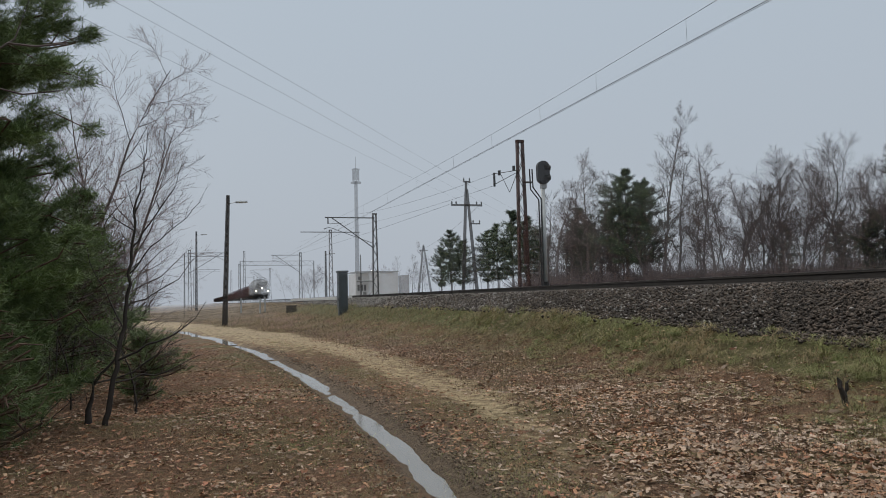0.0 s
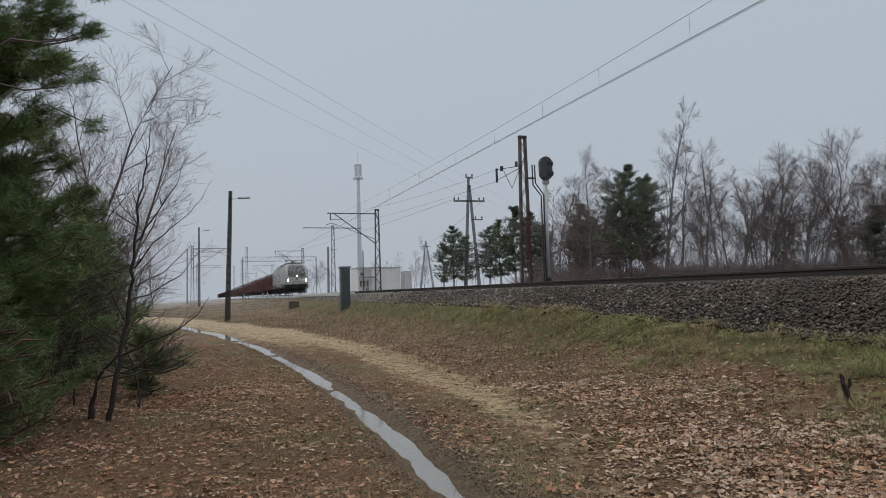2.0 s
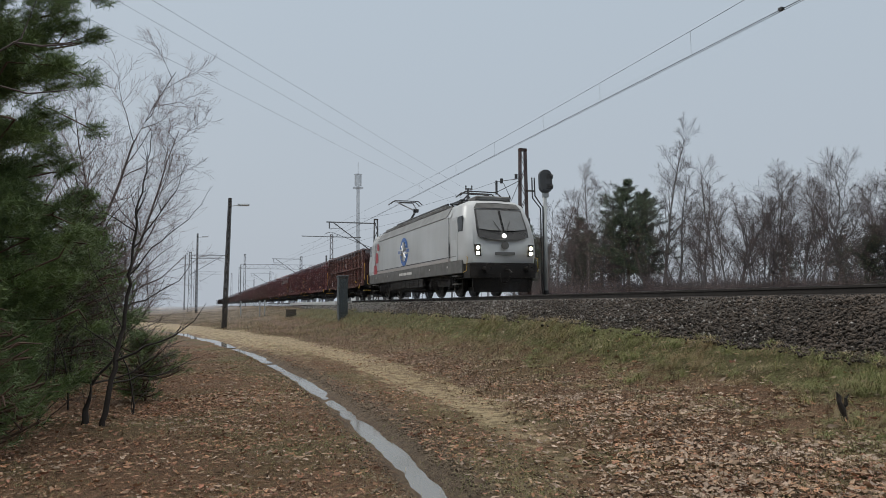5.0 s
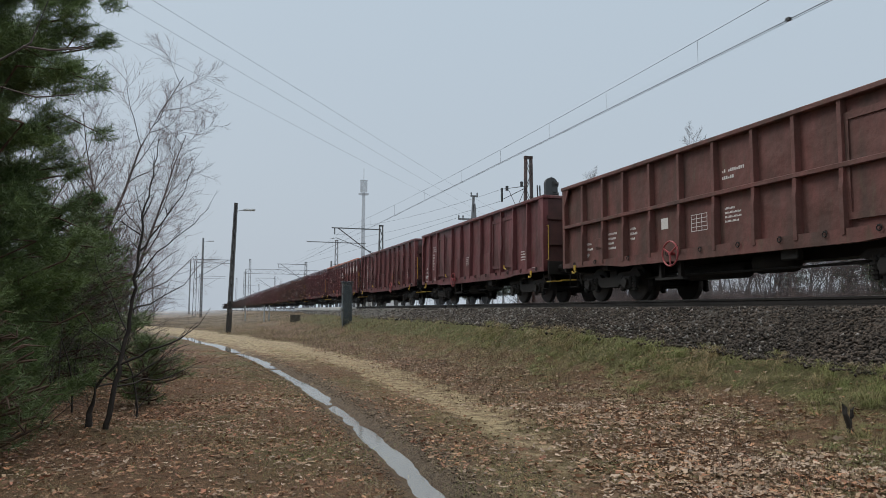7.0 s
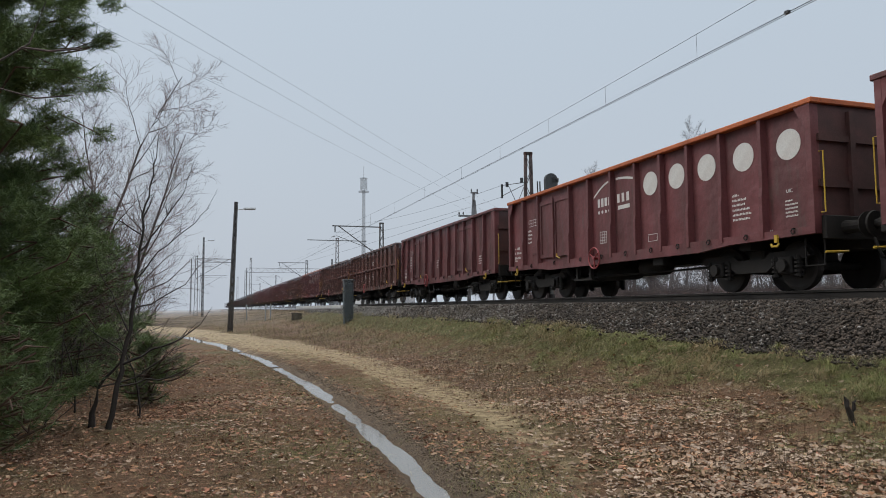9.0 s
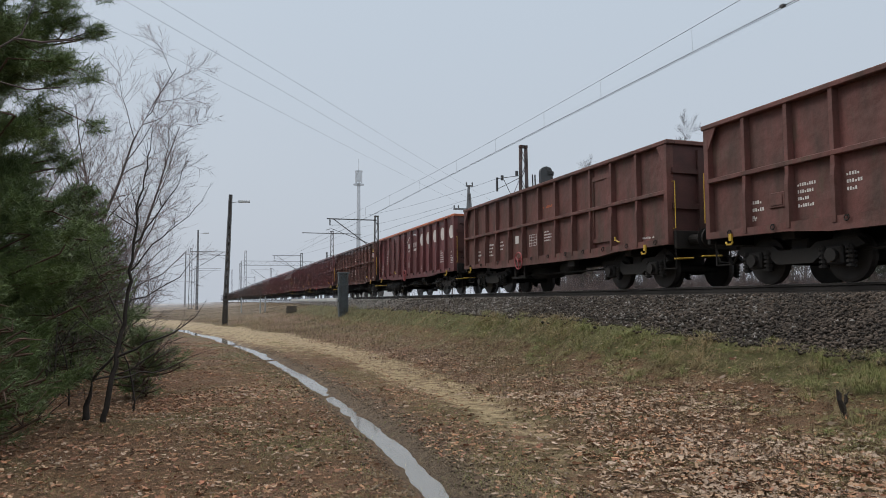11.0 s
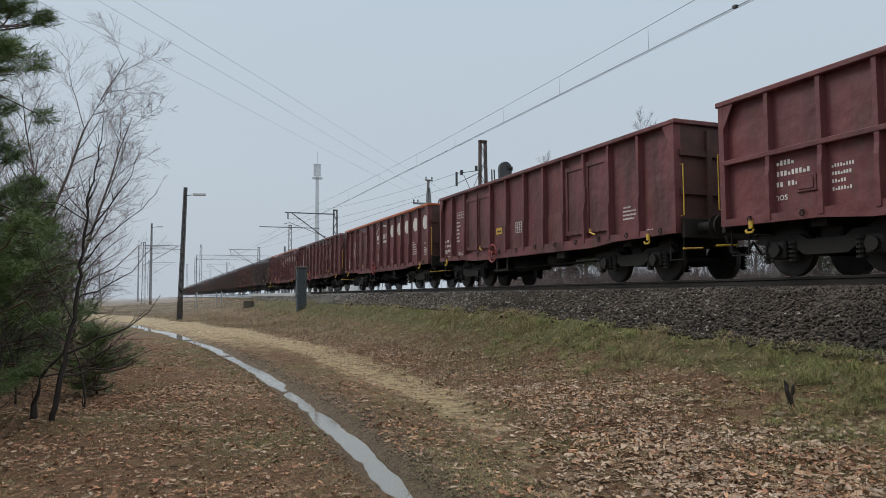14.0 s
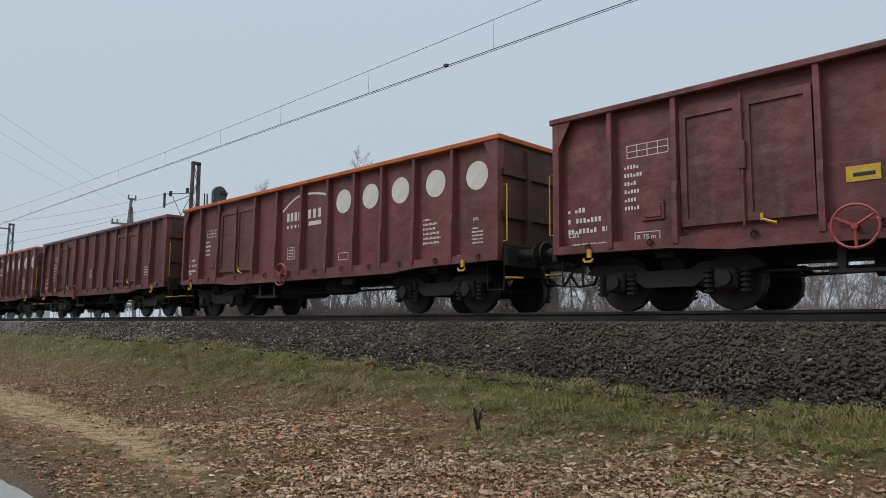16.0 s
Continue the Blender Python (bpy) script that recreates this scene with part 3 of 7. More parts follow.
def rail(x):
    t = thing("rail", "brown steel rail with a worn head, on sleepers", "rail", "rails", at=pose(x, 0, RAIL))
    h_ = [(-0.036, 0), (-0.036, -0.04), (-0.009, -0.055), (-0.009, -0.14), (-0.07, -0.155), (-0.07, -0.17), (0.07, -0.17), (0.07, -0.155), (0.009, -0.14), (0.009, -0.055), (0.036, -0.04), (0.036, 0)]
    m = Mesh()
    n = len(h_)
    ends = (-300, -80, 0, 40, 100, 300, 900)
    m.loft([[(a, y, b) for a, b in h_] for y in ends])
    part("rail_profile", m, RAILM, t)
    h2 = Mesh().box(-0.03, 0.03, -300, 900, 0.001, 0.003)
    part("running_surface", h2, mat("worn_rail_head", (0.3, 0.29, 0.28), 0.3, 0.9), t, "bright worn running surface")


for x in (XT - 0.753, XT + 0.753):
    rail(x)
sl = Mesh().box(-1.28, 1.28, -0.13, 0.13, -0.2, 0.0, 0.02).data("sleeper", SLEEPER)
bedding = thing("sleepers", "weathered concrete sleepers bedded in the ballast", "sleepers", kind="structure", at=pose(XT, 0, RAIL - 0.172))
for k in range(150):
    o = part("sleeper", sl, None, bedding)
    o.location = (0, -8 + 0.6 * k, 0)

# concrete slabs of the crossing by the station throat
slab_set = thing("crossing_panels", "pale concrete crossing panels lying beside the rails", "crossing", kind="structure")
for k in range(9):
    part("concrete_panel", Mesh().box(9.05, 10.25, 50 + 3 * k, 52.94 + 3 * k, RAIL - 0.3, RAIL - 0.05 - 0.01 * (k % 3), 0.02), PALE_CONCRETE, slab_set)

# ---- masts, poles and wires ----


def lattice(m, x, y, z0, z1, w0, w1, d, step=0.7):
    """Two channels tied by flat bars, tapering to the top."""
    for s in (-1, 1):
        m.loft([[(x + s * w - 0.05, y - d, z), (x + s * w + 0.05, y - d, z), (x + s * w + 0.05, y + d, z), (x + s * w - 0.05, y + d, z)] for z, w in ((z0, w0), (z1, w1))])
    z, k = z0 + 0.3, 1
    while z < z1 - 0.3:
        w = w0 + (w1 - w0) * (z - z0) / (z1 - z0)
        for dd in (-d, d):
            m.tube([(x - k * w, y + dd, z), (x + k * w, y + dd, z + step)], 0.018, 4)
        z, k = z + step, -k
    m.box(x - w1 - 0.06, x + w1 + 0.06, y - d - 0.01, y + d + 0.01, z1 - 0.12, z1)


def mast(x, y, z1, material, label, arm=0.0, z0=1.4):
    t = thing("catenary_mast", label, "catenary mast", "catenary masts", at=pose(x, y, 0))
    m = Mesh()
    lattice(m, 0, 0, z0, z1, 0.24, 0.13, 0.09)
    part("lattice_column", m, material, t)
    part("footing", Mesh().box(-0.4, 0.4, -0.3, 0.3, z0 - 0.5, z0 + 0.08, 0.03), CONCRETE, t)
    if arm:
        a = Mesh().box(-arm, 0.0, -0.05, 0.05, z1 - 0.45, z1 - 0.36)
        a.tube([(-arm * 0.87, 0, z1 - 0.42), (-0.15, 0, z1 - 3.0)], 0.045, 6)
        part("bracket_arm", a, material, t)
        part("insulator", Mesh().tube([(-arm + 0.25, 0, z1 - 0.45), (-arm + 0.25, 0, z1 - 0.95)], [0.06, 0.06], 8), BLACKP, t)
        part("steady_arm", Mesh().tube([(-arm + 0.25, 0, z1 - 0.95), (-arm + 1.4, 0, z1 - 0.9)], 0.02, 5), material, t)
        part("registration_arm", Mesh().tube([(-0.2, 0, z1 - 2.6), (-arm + 0.4, 0, 7.75), (-arm - 0.1, 0, 7.62)], 0.025, 5), material, t)
    return t


XM = XT + 3.1
anchor = mast(XM, 29.9, 8.9, RUSTMAST, "rusty steel lattice mast with wire tensioners beside the rails")
for dx, dz in ((-1.1, -1.6), (-0.35, -1.35)):
    part("tension_wheel", Mesh().tube([(dx, 0, 8.9 + dz - 0.11), (dx, 0, 8.9 + dz + 0.11)], 0.075, 8), BLACKP, anchor, "black tension wheel")
part("tension_beam", Mesh().box(-1.4, -1.32, -0.04, 0.04, 6.65, 7.3), BLACKP, anchor)
for p_, q_ in (((-1.36, 0, 7.25), (-0.2, 0, 7.45)), ((-1.36, 0, 6.75), (-0.2, 0, 7.35)), ((-1.0, 0, 7.2), (-0.6, 0, 6.4)), ((-0.6, 0, 6.4), (-0.2, 0, 7.3))):
    part("stay_rod", Mesh().tube([p_, q_], 0.015, 4), GREYMAST, anchor)
part("balance_weight", Mesh().tube([(0.05, -0.2, 3.0), (0.05, -0.2, 4.6)], 0.12, 8), RUSTMAST, anchor, "rusty stacked balance weight")
part("cable_bracket", Mesh().tube([(0.1, 0, 6.9), (0.62, 0, 6.9)], 0.05, 6), GREYMAST, anchor)
mast(XM, 59.5, 9.0, GREYMAST, "grey lattice catenary mast with a long bracket arm", arm=4.3)
m3 = mast(XM + 0.6, 85.0, 10.1, RUSTMAST, "rusty lattice mast with a cross arm far along the line")
part("cross_arm", Mesh().box(-3.6, 3.6, -0.05, 0.05, 9.75, 9.85), GREYMAST, m3)
mast(XM, 108.0, 8.9, GREYMAST, "grey lattice catenary mast with a long bracket arm", arm=4.3)
mast(XM, 158.0, 8.9, GREYMAST, "grey lattice catenary mast with a bracket arm in mist", arm=4.3)
mast(XM, 208.0, 8.9, GREYMAST, "grey lattice catenary mast with a bracket arm in mist", arm=4.3)
for yy, xx, zz, aa in ((112.0, -1.6, 9.6, -5.5), (150.0, 7.4, 9.4, 0), (168.0, -1.4, 9.6, -6.0), (190.0, 7.4, 9.8, 0), (132.0, 7.4, 10.8, 0)):
    mm = mast(xx, yy, zz, GREYMAST, "grey lattice station mast standing in the mist", z0=0.6)
    if aa:
        part("bracket_arm", Mesh().box(0, 5.5, -0.05, 0.05, zz - 0.5, zz - 0.4).box(0, 5.5, -0.05, 0.05, zz - 1.0, zz - 0.92).tube([(0, 0, zz - 3.4), (4.6, 0, zz - 0.5)], 0.05, 6), GREYMAST, mm)
# a lattice portal over the station tracks
portal = thing("signal_gantry", "grey lattice portal spanning the station tracks in mist", "gantry", at=pose(0, 150, 0))
pm = Mesh()
for s in (0, 1):
    pm.box(7.6, 22.6, -0.05, 0.05, 9.0 + 0.9 * s, 9.1 + 0.9 * s)
for k in range(20):
    pm.tube([(7.6 + 0.75 * k, 0, 9.05 + 0.9 * (k % 2)), (8.35 + 0.75 * k, 0, 9.05 + 0.9 * ((k + 1) % 2))], 0.03, 4)
part("lattice_beam", pm, GREYMAST, portal)
for px in (7.6, 22.6):
    part("leg", Mesh().box(px - 0.12, px + 0.12, -0.12, 0.12, 0.8, 9.9), GREYMAST, portal)

# colour-light signal, seen from the back
sig = thing("railway_signal", "black signal head on a grey pole, seen from behind", "signal", at=pose(XM, 27.7, 0))
part("pole", Mesh().tube([(0, 0, 1.4), (0, 0, 6.55)], 0.085, 10), GALV, sig, "galvanised pole", True)
part("base_sleeve", Mesh().tube([(0, 0, 1.4), (0, 0, 2.15)], 0.15, 10), BLACKP, sig)
hd = Mesh()
hd.loft([[(0.30 * math.cos(a), yy_, 6.95 + 0.30 * math.sin(a) + (0.22 if math.sin(a) > 0 else -0.22)) for a in (2 * math.pi * k / 20 for k in range(20))] for yy_ in (-0.16, 0.02)])
part("back_board", hd, BLACKP, sig, "rounded black backing board")
for zz in (7.2, 6.75):
    part("hood", Mesh().tube([(0.1, 0.0, zz), (0.36, -0.12, zz - 0.03)], [0.13, 0.1], 10), BLACKP, sig)
part("head_bracket", Mesh().box(-0.1, 0.16, -0.1, 0.1, 6.25, 6.6, 0.02), GALV, sig)
part("ladder", Mesh().tube([(-0.62, 0, 7.1), (-0.6, 0, 6.2), (-0.22, 0, 5.75), (-0.2, 0, 1.5)], 0.03, 6).tube([(-0.5, 0, 7.1), (-0.48, 0, 6.3), (-0.1, 0.0, 5.8), (-0.12, 0, 1.5)], 0.03, 6), BLACKP, sig, "black cable pipes")

# wooden A-pole
ap = thing("wooden_pole", "dark tarred wooden A-frame pole with insulator cross arm", "utility pole", at=pose(20.0, 52.0, 0.9))
part("post", Mesh().tube([(-0.55, 0, 0), (0, 0, 9.8)], [0.17, 0.11], 8), WOODPOLE, ap)
part("post", Mesh().tube([(0.75, 0, 0), (0.05, 0, 9.2)], [0.17, 0.11], 8), WOODPOLE, ap)
part("brace", Mesh().box(-0.4, 0.6, -0.06, 0.06, 2.6, 2.75), WOODPOLE, ap)
part("cross_arm", Mesh().box(-1.3, 1.3, -0.06, 0.06, 7.85, 8.0), WOODPOLE, ap)
part("cross_arm", Mesh().box(0.2, 1.1, -0.05, 0.05, 6.4, 6.5), WOODPOLE, ap)
part("cross_arm", Mesh().box(-0.25, 0.35, -0.05, 0.05, 9.75, 9.88), WOODPOLE, ap)
for px, pz in ((-1.25, 8.0), (-0.9, 8.0), (0.85, 8.0), (1.25, 8.0), (0.5, 6.5), (1.05, 6.5), (-0.2, 9.88), (0.3, 9.88)):
    part("insulator", Mesh().tube([(px, 0, pz), (px, 0, pz + 0.14), (px, 0, pz + 0.24)], [0.04, 0.07, 0.03], 6), BLACKP, ap)
# a second A-pole far off
ap2 = thing("wooden_pole", "dark wooden A-frame pole with stay, far in mist", "utility pole", at=pose(27.6, 88.0, 0.9))
part("post", Mesh().tube([(-1.0, 0, 0), (0, 0, 7.6)], [0.16, 0.1], 6), WOODPOLE, ap2)
part("post", Mesh().tube([(1.1, 0, 0), (0.05, 0, 7.4)], [0.16, 0.1], 6), WOODPOLE, ap2)
part("cross_arm", Mesh().box(-0.6, 0.6, -0.05, 0.05, 6.8, 6.9), WOODPOLE, ap2)


def lamp_post(x, y, height, arm, label, lean=0.0):
    t = thing("street_lamp", label, "street lamp", "lamp posts", at=pose(x, y, gz(x, y) - 0.05, 0, lean, 0))
    m = Mesh()
    for s in (-1, 1):
        m.loft([[(s * w - 0.06, -0.11, z), (s * w + 0.06, -0.11, z), (s * w + 0.06, 0.11, z), (s * w - 0.06, 0.11, z)] for z, w in ((0, 0.12), (height, 0.06))])
    m.loft([[(-w, -0.07, z), (w, -0.07, z), (w, 0.07, z), (-w, 0.07, z)] for z, w in ((0, 0.12), (height, 0.06))])
    z = 0.3
    while z < height:
        w = 0.12 - 0.06 * z / height
        m.box(-w, w, -0.1, 0.1, z, min(z + 0.2, height))
        z += 0.55
    part("post", m, CONCRETE if arm < 0 else WOODPOLE, t, "dark concrete post with slots")
    part("bracket", Mesh().tube([(0, 0, height - 0.55), (abs(arm) * 0.6, 0, height - 0.42)], 0.025, 6), GALV, t)
    part("lamp_head", Mesh().loft([[(abs(arm) * 0.55 + k * 0.75, b * w, height - 0.44 + 0.05 * k + zz) for b, zz in ((-1, 0), (-0.7, 0.09), (0.7, 0.09), (1, 0), (0.6, -0.05), (-0.6, -0.05))] for k, w in ((0, 0.06), (0.3, 0.13), (1, 0.1))]), GALV, t, "grey lamp head")
    return t


lamp_post(1.45, 48.0, 8.6, 0.9, "dark slotted post with a grey lamp head on the bank", lean=1.6)
lamp_post(-0.55, 95.0, 10.2, 1.0, "dark slim post with a lamp head in mist")
lamp_post(16.6, 99.0, 7.6, 1.0, "dark slim post with a lamp head in mist")
for px, py, ph in ((21.8, 100.0, 7.2), (-2.6, 125.0, 9.2)):
    pl = thing("pole", "plain dark pole standing in the mist", "pole", at=pose(px, py, 0.8))
    part("shaft", Mesh().tube([(0, 0, 0), (0, 0, ph)], [0.14, 0.09], 8), GREYMAST, pl)

# relay cabinet
cb = thing("relay_cabinet", "tall grey-green steel relay cabinet beside the ballast", "cabinet", at=pose(7.45, 39.0, gz(7.45, 39.0) + 0.12))
part("body", Mesh().box(-0.26, 0.26, -0.24, 0.24, 0.1, 2.15, 0.012), CABGREY, cb)
part("lid", Mesh().box(-0.31, 0.31, -0.29, 0.29, 2.15, 2.25, 0.02), CABGREY, cb)
part("door", Mesh().box(-0.22, 0.22, -0.262, -0.242, 0.25, 2.05, 0.006), CABGREY, cb)
part("hinge", Mesh().box(-0.30, -0.26, -0.2, -0.12, 1.5, 1.6), BLACKP, cb)
part("hinge", Mesh().box(-0.30, -0.26, -0.2, -0.12, 0.6, 0.7), BLACKP, cb)
part("plinth", Mesh().box(-0.24, 0.24, -0.22, 0.22, -0.25, 0.1, 0.01), CABGREY, cb)
for px, py, hh in ((6.3, 53.0, 0.5),):
    bx = thing("track_box", "low dark brown trackside box in the grass", "box", "trackside boxes", at=pose(px, py, gz(px, py) - 0.03))
    part("body", Mesh().box(-0.35, 0.35, -0.25, 0.25, 0, hh, 0.03), WOODPOLE, bx)
    part("lid", Mesh().box(-0.38, 0.38, -0.28, 0.28, hh, hh + 0.05, 0.01), WOODPOLE, bx)
for px, py in ((4.6, 60.0), (5.2, 62.5), (3.4, 66.0)):
    mk = thing("marker_post", "thin pale marker post in the dry grass", "post", "marker posts", at=pose(px, py, gz(px, py)))
    part("stake", Mesh().box(-0.05, 0.05, -0.05, 0.05, 0, 1.35, 0.01), GALV, mk)

# station building and radio tower
hs = thing("station_building", "white flat-roofed station building with canopy and stairs", "building", at=pose(0, 105, 0.8))
part("wall", Mesh().box(24.2, 28.7, 0, 6, 0, 4.85), PLASTER, hs)
part("wall", Mesh().box(22.2, 24.18, 0.4, 6, 0, 4.7), PLASTER, hs)
part("roof", Mesh().box(22.1, 28.8, -0.1, 6.1, 4.86, 5.0), CONCRETE, hs)
part("canopy", Mesh().box(22.3, 24.6, -0.9, 0.38, 3.35, 3.55), CONCRETE, hs, "projecting canopy slab")
for k in range(3):
    w_ = part("window", Mesh().box(22.4 + 0.5 * k, 22.8 + 0.5 * k, 0.36, 0.395, 2.0, 3.0), PALE_CONCRETE, hs)
    part("pane", Mesh().box(22.44 + 0.5 * k, 22.76 + 0.5 * k, 0.35, 0.358, 2.05, 2.95), WINDOW, w_)
part("door", Mesh().box(23.3, 23.8, 0.36, 0.398, 0.0, 1.9), SKIRT, hs)
for k in range(7):
    part("step", Mesh().box(23.2 + 0.2 * k, 24.6, -1.3, -0.05, 0.18 * k, 0.18 * (k + 1)), CONCRETE, hs)
part("stair_rail", Mesh().tube([(23.2, -1.3, 0.8), (24.5, -1.3, 2.1), (24.9, -1.3, 2.1)], 0.03, 5), GREYMAST, hs)
part("wall_lamp", Mesh().box(22.5, 22.9, -0.1, 0.35, 3.7, 4.2, 0.05), GREYMAST, hs)
ld = thing("concrete_shed", "grey concrete shed wall beside the station building", "shed", at=pose(29.3, 104, 0.8))
part("wall", Mesh().box(0, 0.9, 0, 3, 0, 4.3), PLASTER_B, ld)
tw = thing("radio_tower", "tall pale concrete radio tower fading into mist", "tower", at=pose(32.4, 152.0, 0.5))
part("shaft", Mesh().tube([(0, 0, 0), (0, 0, 27)], [0.55, 0.36], 12), TOWER, tw, smooth=True)
part("platform", Mesh().tube([(0, 0, 26.6), (0, 0, 26.9)], 1.15, 14), TOWER, tw)
for k in range(6):
    a = k * math.pi / 3
    part("antenna", Mesh().box(0.65 * math.cos(a) - 0.13, 0.65 * math.cos(a) + 0.13, 0.65 * math.sin(a) - 0.13, 0.65 * math.sin(a) + 0.13, 27.2, 29.6, 0.03), GALV, tw)
part("top_ring", Mesh().tube([(0, 0, 29.7), (0, 0, 29.8)], 0.9, 14), TOWER, tw)
part("rod", Mesh().tube([(0, 0, 27), (0, 0, 32.5)], 0.07, 6), GALV, tw)


def wire(name, pts, r, label, sag=0.0, parent=None, n=12):
    """A wire hung through the points, each span sagging."""
    path = []
    for a, b in zip(pts[:-1], pts[1:]):
        a, b = Vector(a), Vector(b)
        for k in range(n):
            t = k / n
            path.append(a.lerp(b, t) + Vector((0, 0, -sag * 4 * t * (1 - t))))
    path.append(Vector(pts[-1]))
    m = Mesh().tube(path, r, 5)
    if parent:
        return part(name, m, WIRE, parent)
    t = new(name, m.data(name, WIRE))
    return tagged(t, label, "wire", "overhead wires")


cat = thing("overhead_line", "dark contact and carrier wires hung above the track", "overhead line")
wire("contact_wire", [(XT - 0.1, -60, 7.6), (XT + 0.05, -5, 7.6), (XT, 59.5, 7.62), (XT - 0.15, 108, 7.62), (XT, 158, 7.62), (XT, 300, 7.62)], 0.009, "", 0.0, cat)
wire("contact_wire", [(XT + 0.06, -60, 7.6), (XT + 0.12, -5, 7.6), (XT + 0.08, 59.5, 7.62), (XT - 0.05, 108, 7.62), (XT, 158, 7.62)], 0.006, "", 0.0, cat)
wire("carrier_wire", [(XT, -14, 8.85), (XT, 59.5, 8.65), (XT, 108, 8.6), (XT, 158, 8.6), (XT, 300, 8.6)], 0.006, "", 0.62, cat, 24)
for yy in (9.6, 13.85, 18.0, 21.7, 26.0, 30.6, 36.5, 43.0, 50.0, 66.0, 75.0, 84.0):
    t = (yy + 14) / 73.5 if yy < 59.5 else (yy - 59.5) / 48.5
    zc = (8.85 - 0.2 * t if yy < 59.5 else 8.63) - 0.62 * 4 * t * (1 - t)
    part("dropper", Mesh().tube([(XT, yy, 7.6), (XT, yy, zc)], 0.004, 4), WIRE, cat)
part("section_clamp", Mesh().box(XT - 0.025, XT + 0.05, 11.0, 11.1, 7.57, 7.63), BLACKP, cat)
wire("tension_wire", [(XM - 1.36, 29.9, 7.25), (XT + 1.5, 59.5, 8.9), (XT, 85, 8.6)], 0.007, "dark wire from the tension mast to the line", 0.25)
wire("tension_wire", [(XM - 1.36, 29.9, 6.7), (XT + 1.5, 59.5, 7.9), (XT, 85, 7.7)], 0.007, "dark wire from the tension mast to the line", 0.15)
wire("phone_wire", [(18.75, 52.0, 8.95), (8.0, 130.0, 8.0)], 0.012, "thin dark wire along the wooden poles", 0.5)
wire("phone_wire", [(21.2, 52.0, 8.95), (27.2, 88.0, 7.8)], 0.012, "thin dark wire along the wooden poles", 0.4)
for a, b in (((-4.5, 26.9), (14.9, 54.6)), ((-2.8, 25.7), (16.9, 54.2)), ((-1.6, 25.4), (17.9, 52.8))):
    dx, dy = (b[0] - a[0]) / 34, (b[1] - a[1]) / 34
    wire("power_line", [(a[0] - 45 * dx, a[1] - 45 * dy, 12.3), (a[0] + 12 * dx, a[1] + 12 * dy, 12.0), (b[0] + 40 * dx, b[1] + 40 * dy, 12.3)], 0.0055, "thin dark power line crossing high over the track", 0.15)

# ---- the train ----
SHARED = {}


def shared(key, build, material, smooth=False):
    if key not in SHARED:
        SHARED[key] = build().data(key, material, smooth)
    return SHARED[key]


FONT_SETS = {}


def letters(text, size, material):
    """Mesh of a line of writing in the built-in font, lying on the wagon's side that faces the dirt track."""
    key = (text, size)
    if key not in FONT_SETS:
        cu = bpy.data.curves.new("lettering", "FONT")
        cu.body, cu.size, cu.extrude = text, size, 0.002
        ob = bpy.data.objects.new("lettering", cu)
        me = bpy.data.meshes.new_from_object(ob)
        me.transform(Euler((radians(90), 0, radians(-90))).to_matrix().to_4x4())
        me.materials.clear()
        me.materials.append(material)
        FONT_SETS[key] = me
    return FONT_SETS[key]


SIDE = -1.29       # outer face of the side wall
RIBS = (1.1, 2.2, 4.2, 5.28, 6.4, 7.5, 8.5, 9.47, 10.5, 11.6)   # from the far end


def wheel_mesh():
    m = Mesh()
    m.tube([(-0.07, 0, 0), (-0.06, 0, 0), (0.0, 0, 0), (0.07, 0, 0)], [0.40, 0.45, 0.46, 0.455], 28)
    return m


def bogie(parent, y, r=0.46):
    bg_ = new("bogie", shared("bogie_bolster", lambda: Mesh().box(-0.95, 0.95, -0.2, 0.2, 0.5, 0.82, 0.03).box(-0.35, 0.35, -0.75, 0.75, 0.45, 0.6), SOOT))
    bg_.parent, bg_.location = parent, (0, y, 0)

    def frame_side():
        m = Mesh()
        m.prism([(-1.45, 0.62), (-1.3, 0.76), (-0.5, 0.72), (-0.35, 0.62), (0.35, 0.62), (0.5, 0.72), (1.3, 0.76), (1.45, 0.62), (1.2, 0.55), (0.6, 0.5), (0.4, 0.36), (-0.4, 0.36), (-0.6, 0.5), (-1.2, 0.55)], -0.06, 0.06)
        return m

    def box_mesh():
        m = Mesh().box(-0.09, 0.12, -0.17, 0.17, 0.3, 0.62, 0.03)
        m.tube([(-0.1, 0, 0.46), (-0.17, 0, 0.46)], 0.115, 10)
        return m

    def spring():
        m = Mesh()
        for k in range(5):
            m.tube([(0, 0, 0.26 + 0.075 * k), (0, 0, 0.3 + 0.075 * k)], 0.085, 10)
        m.tube([(0, 0, 0.24), (0, 0, 0.64)], 0.05, 8)
        return m

    for s in (-1, 1):
        o = part("side_frame", shared("side_frame", frame_side, SOOT), None, bg_)
        o.location = (1.02 * s, 0, 0)
        for a in (-0.9, 0.9):
            o = part("axle_box", shared("axle_box", box_mesh, SOOT), None, bg_)
            o.location = (1.06 * s, a, 0)
            if s > 0:
                o.rotation_euler = (0, 0, math.pi)
            for d in (-0.27, 0.27):
                o = part("coil_spring", shared("coil_spring", spring, SOOT), None, bg_)
                o.location = (1.06 * s, a + d, 0)
            o = part("wheel", shared("wheel", wheel_mesh, WHEEL), None, bg_)
            o.location = (0.75 * s, a, r)
    for a in (-0.9, 0.9):
        o = part("axle", shared("axle", lambda: Mesh().tube([(-0.9, 0, 0), (0.9, 0, 0)], 0.08, 10), SOOT), None, bg_)
        o.location = (0, a, r)
    return bg_


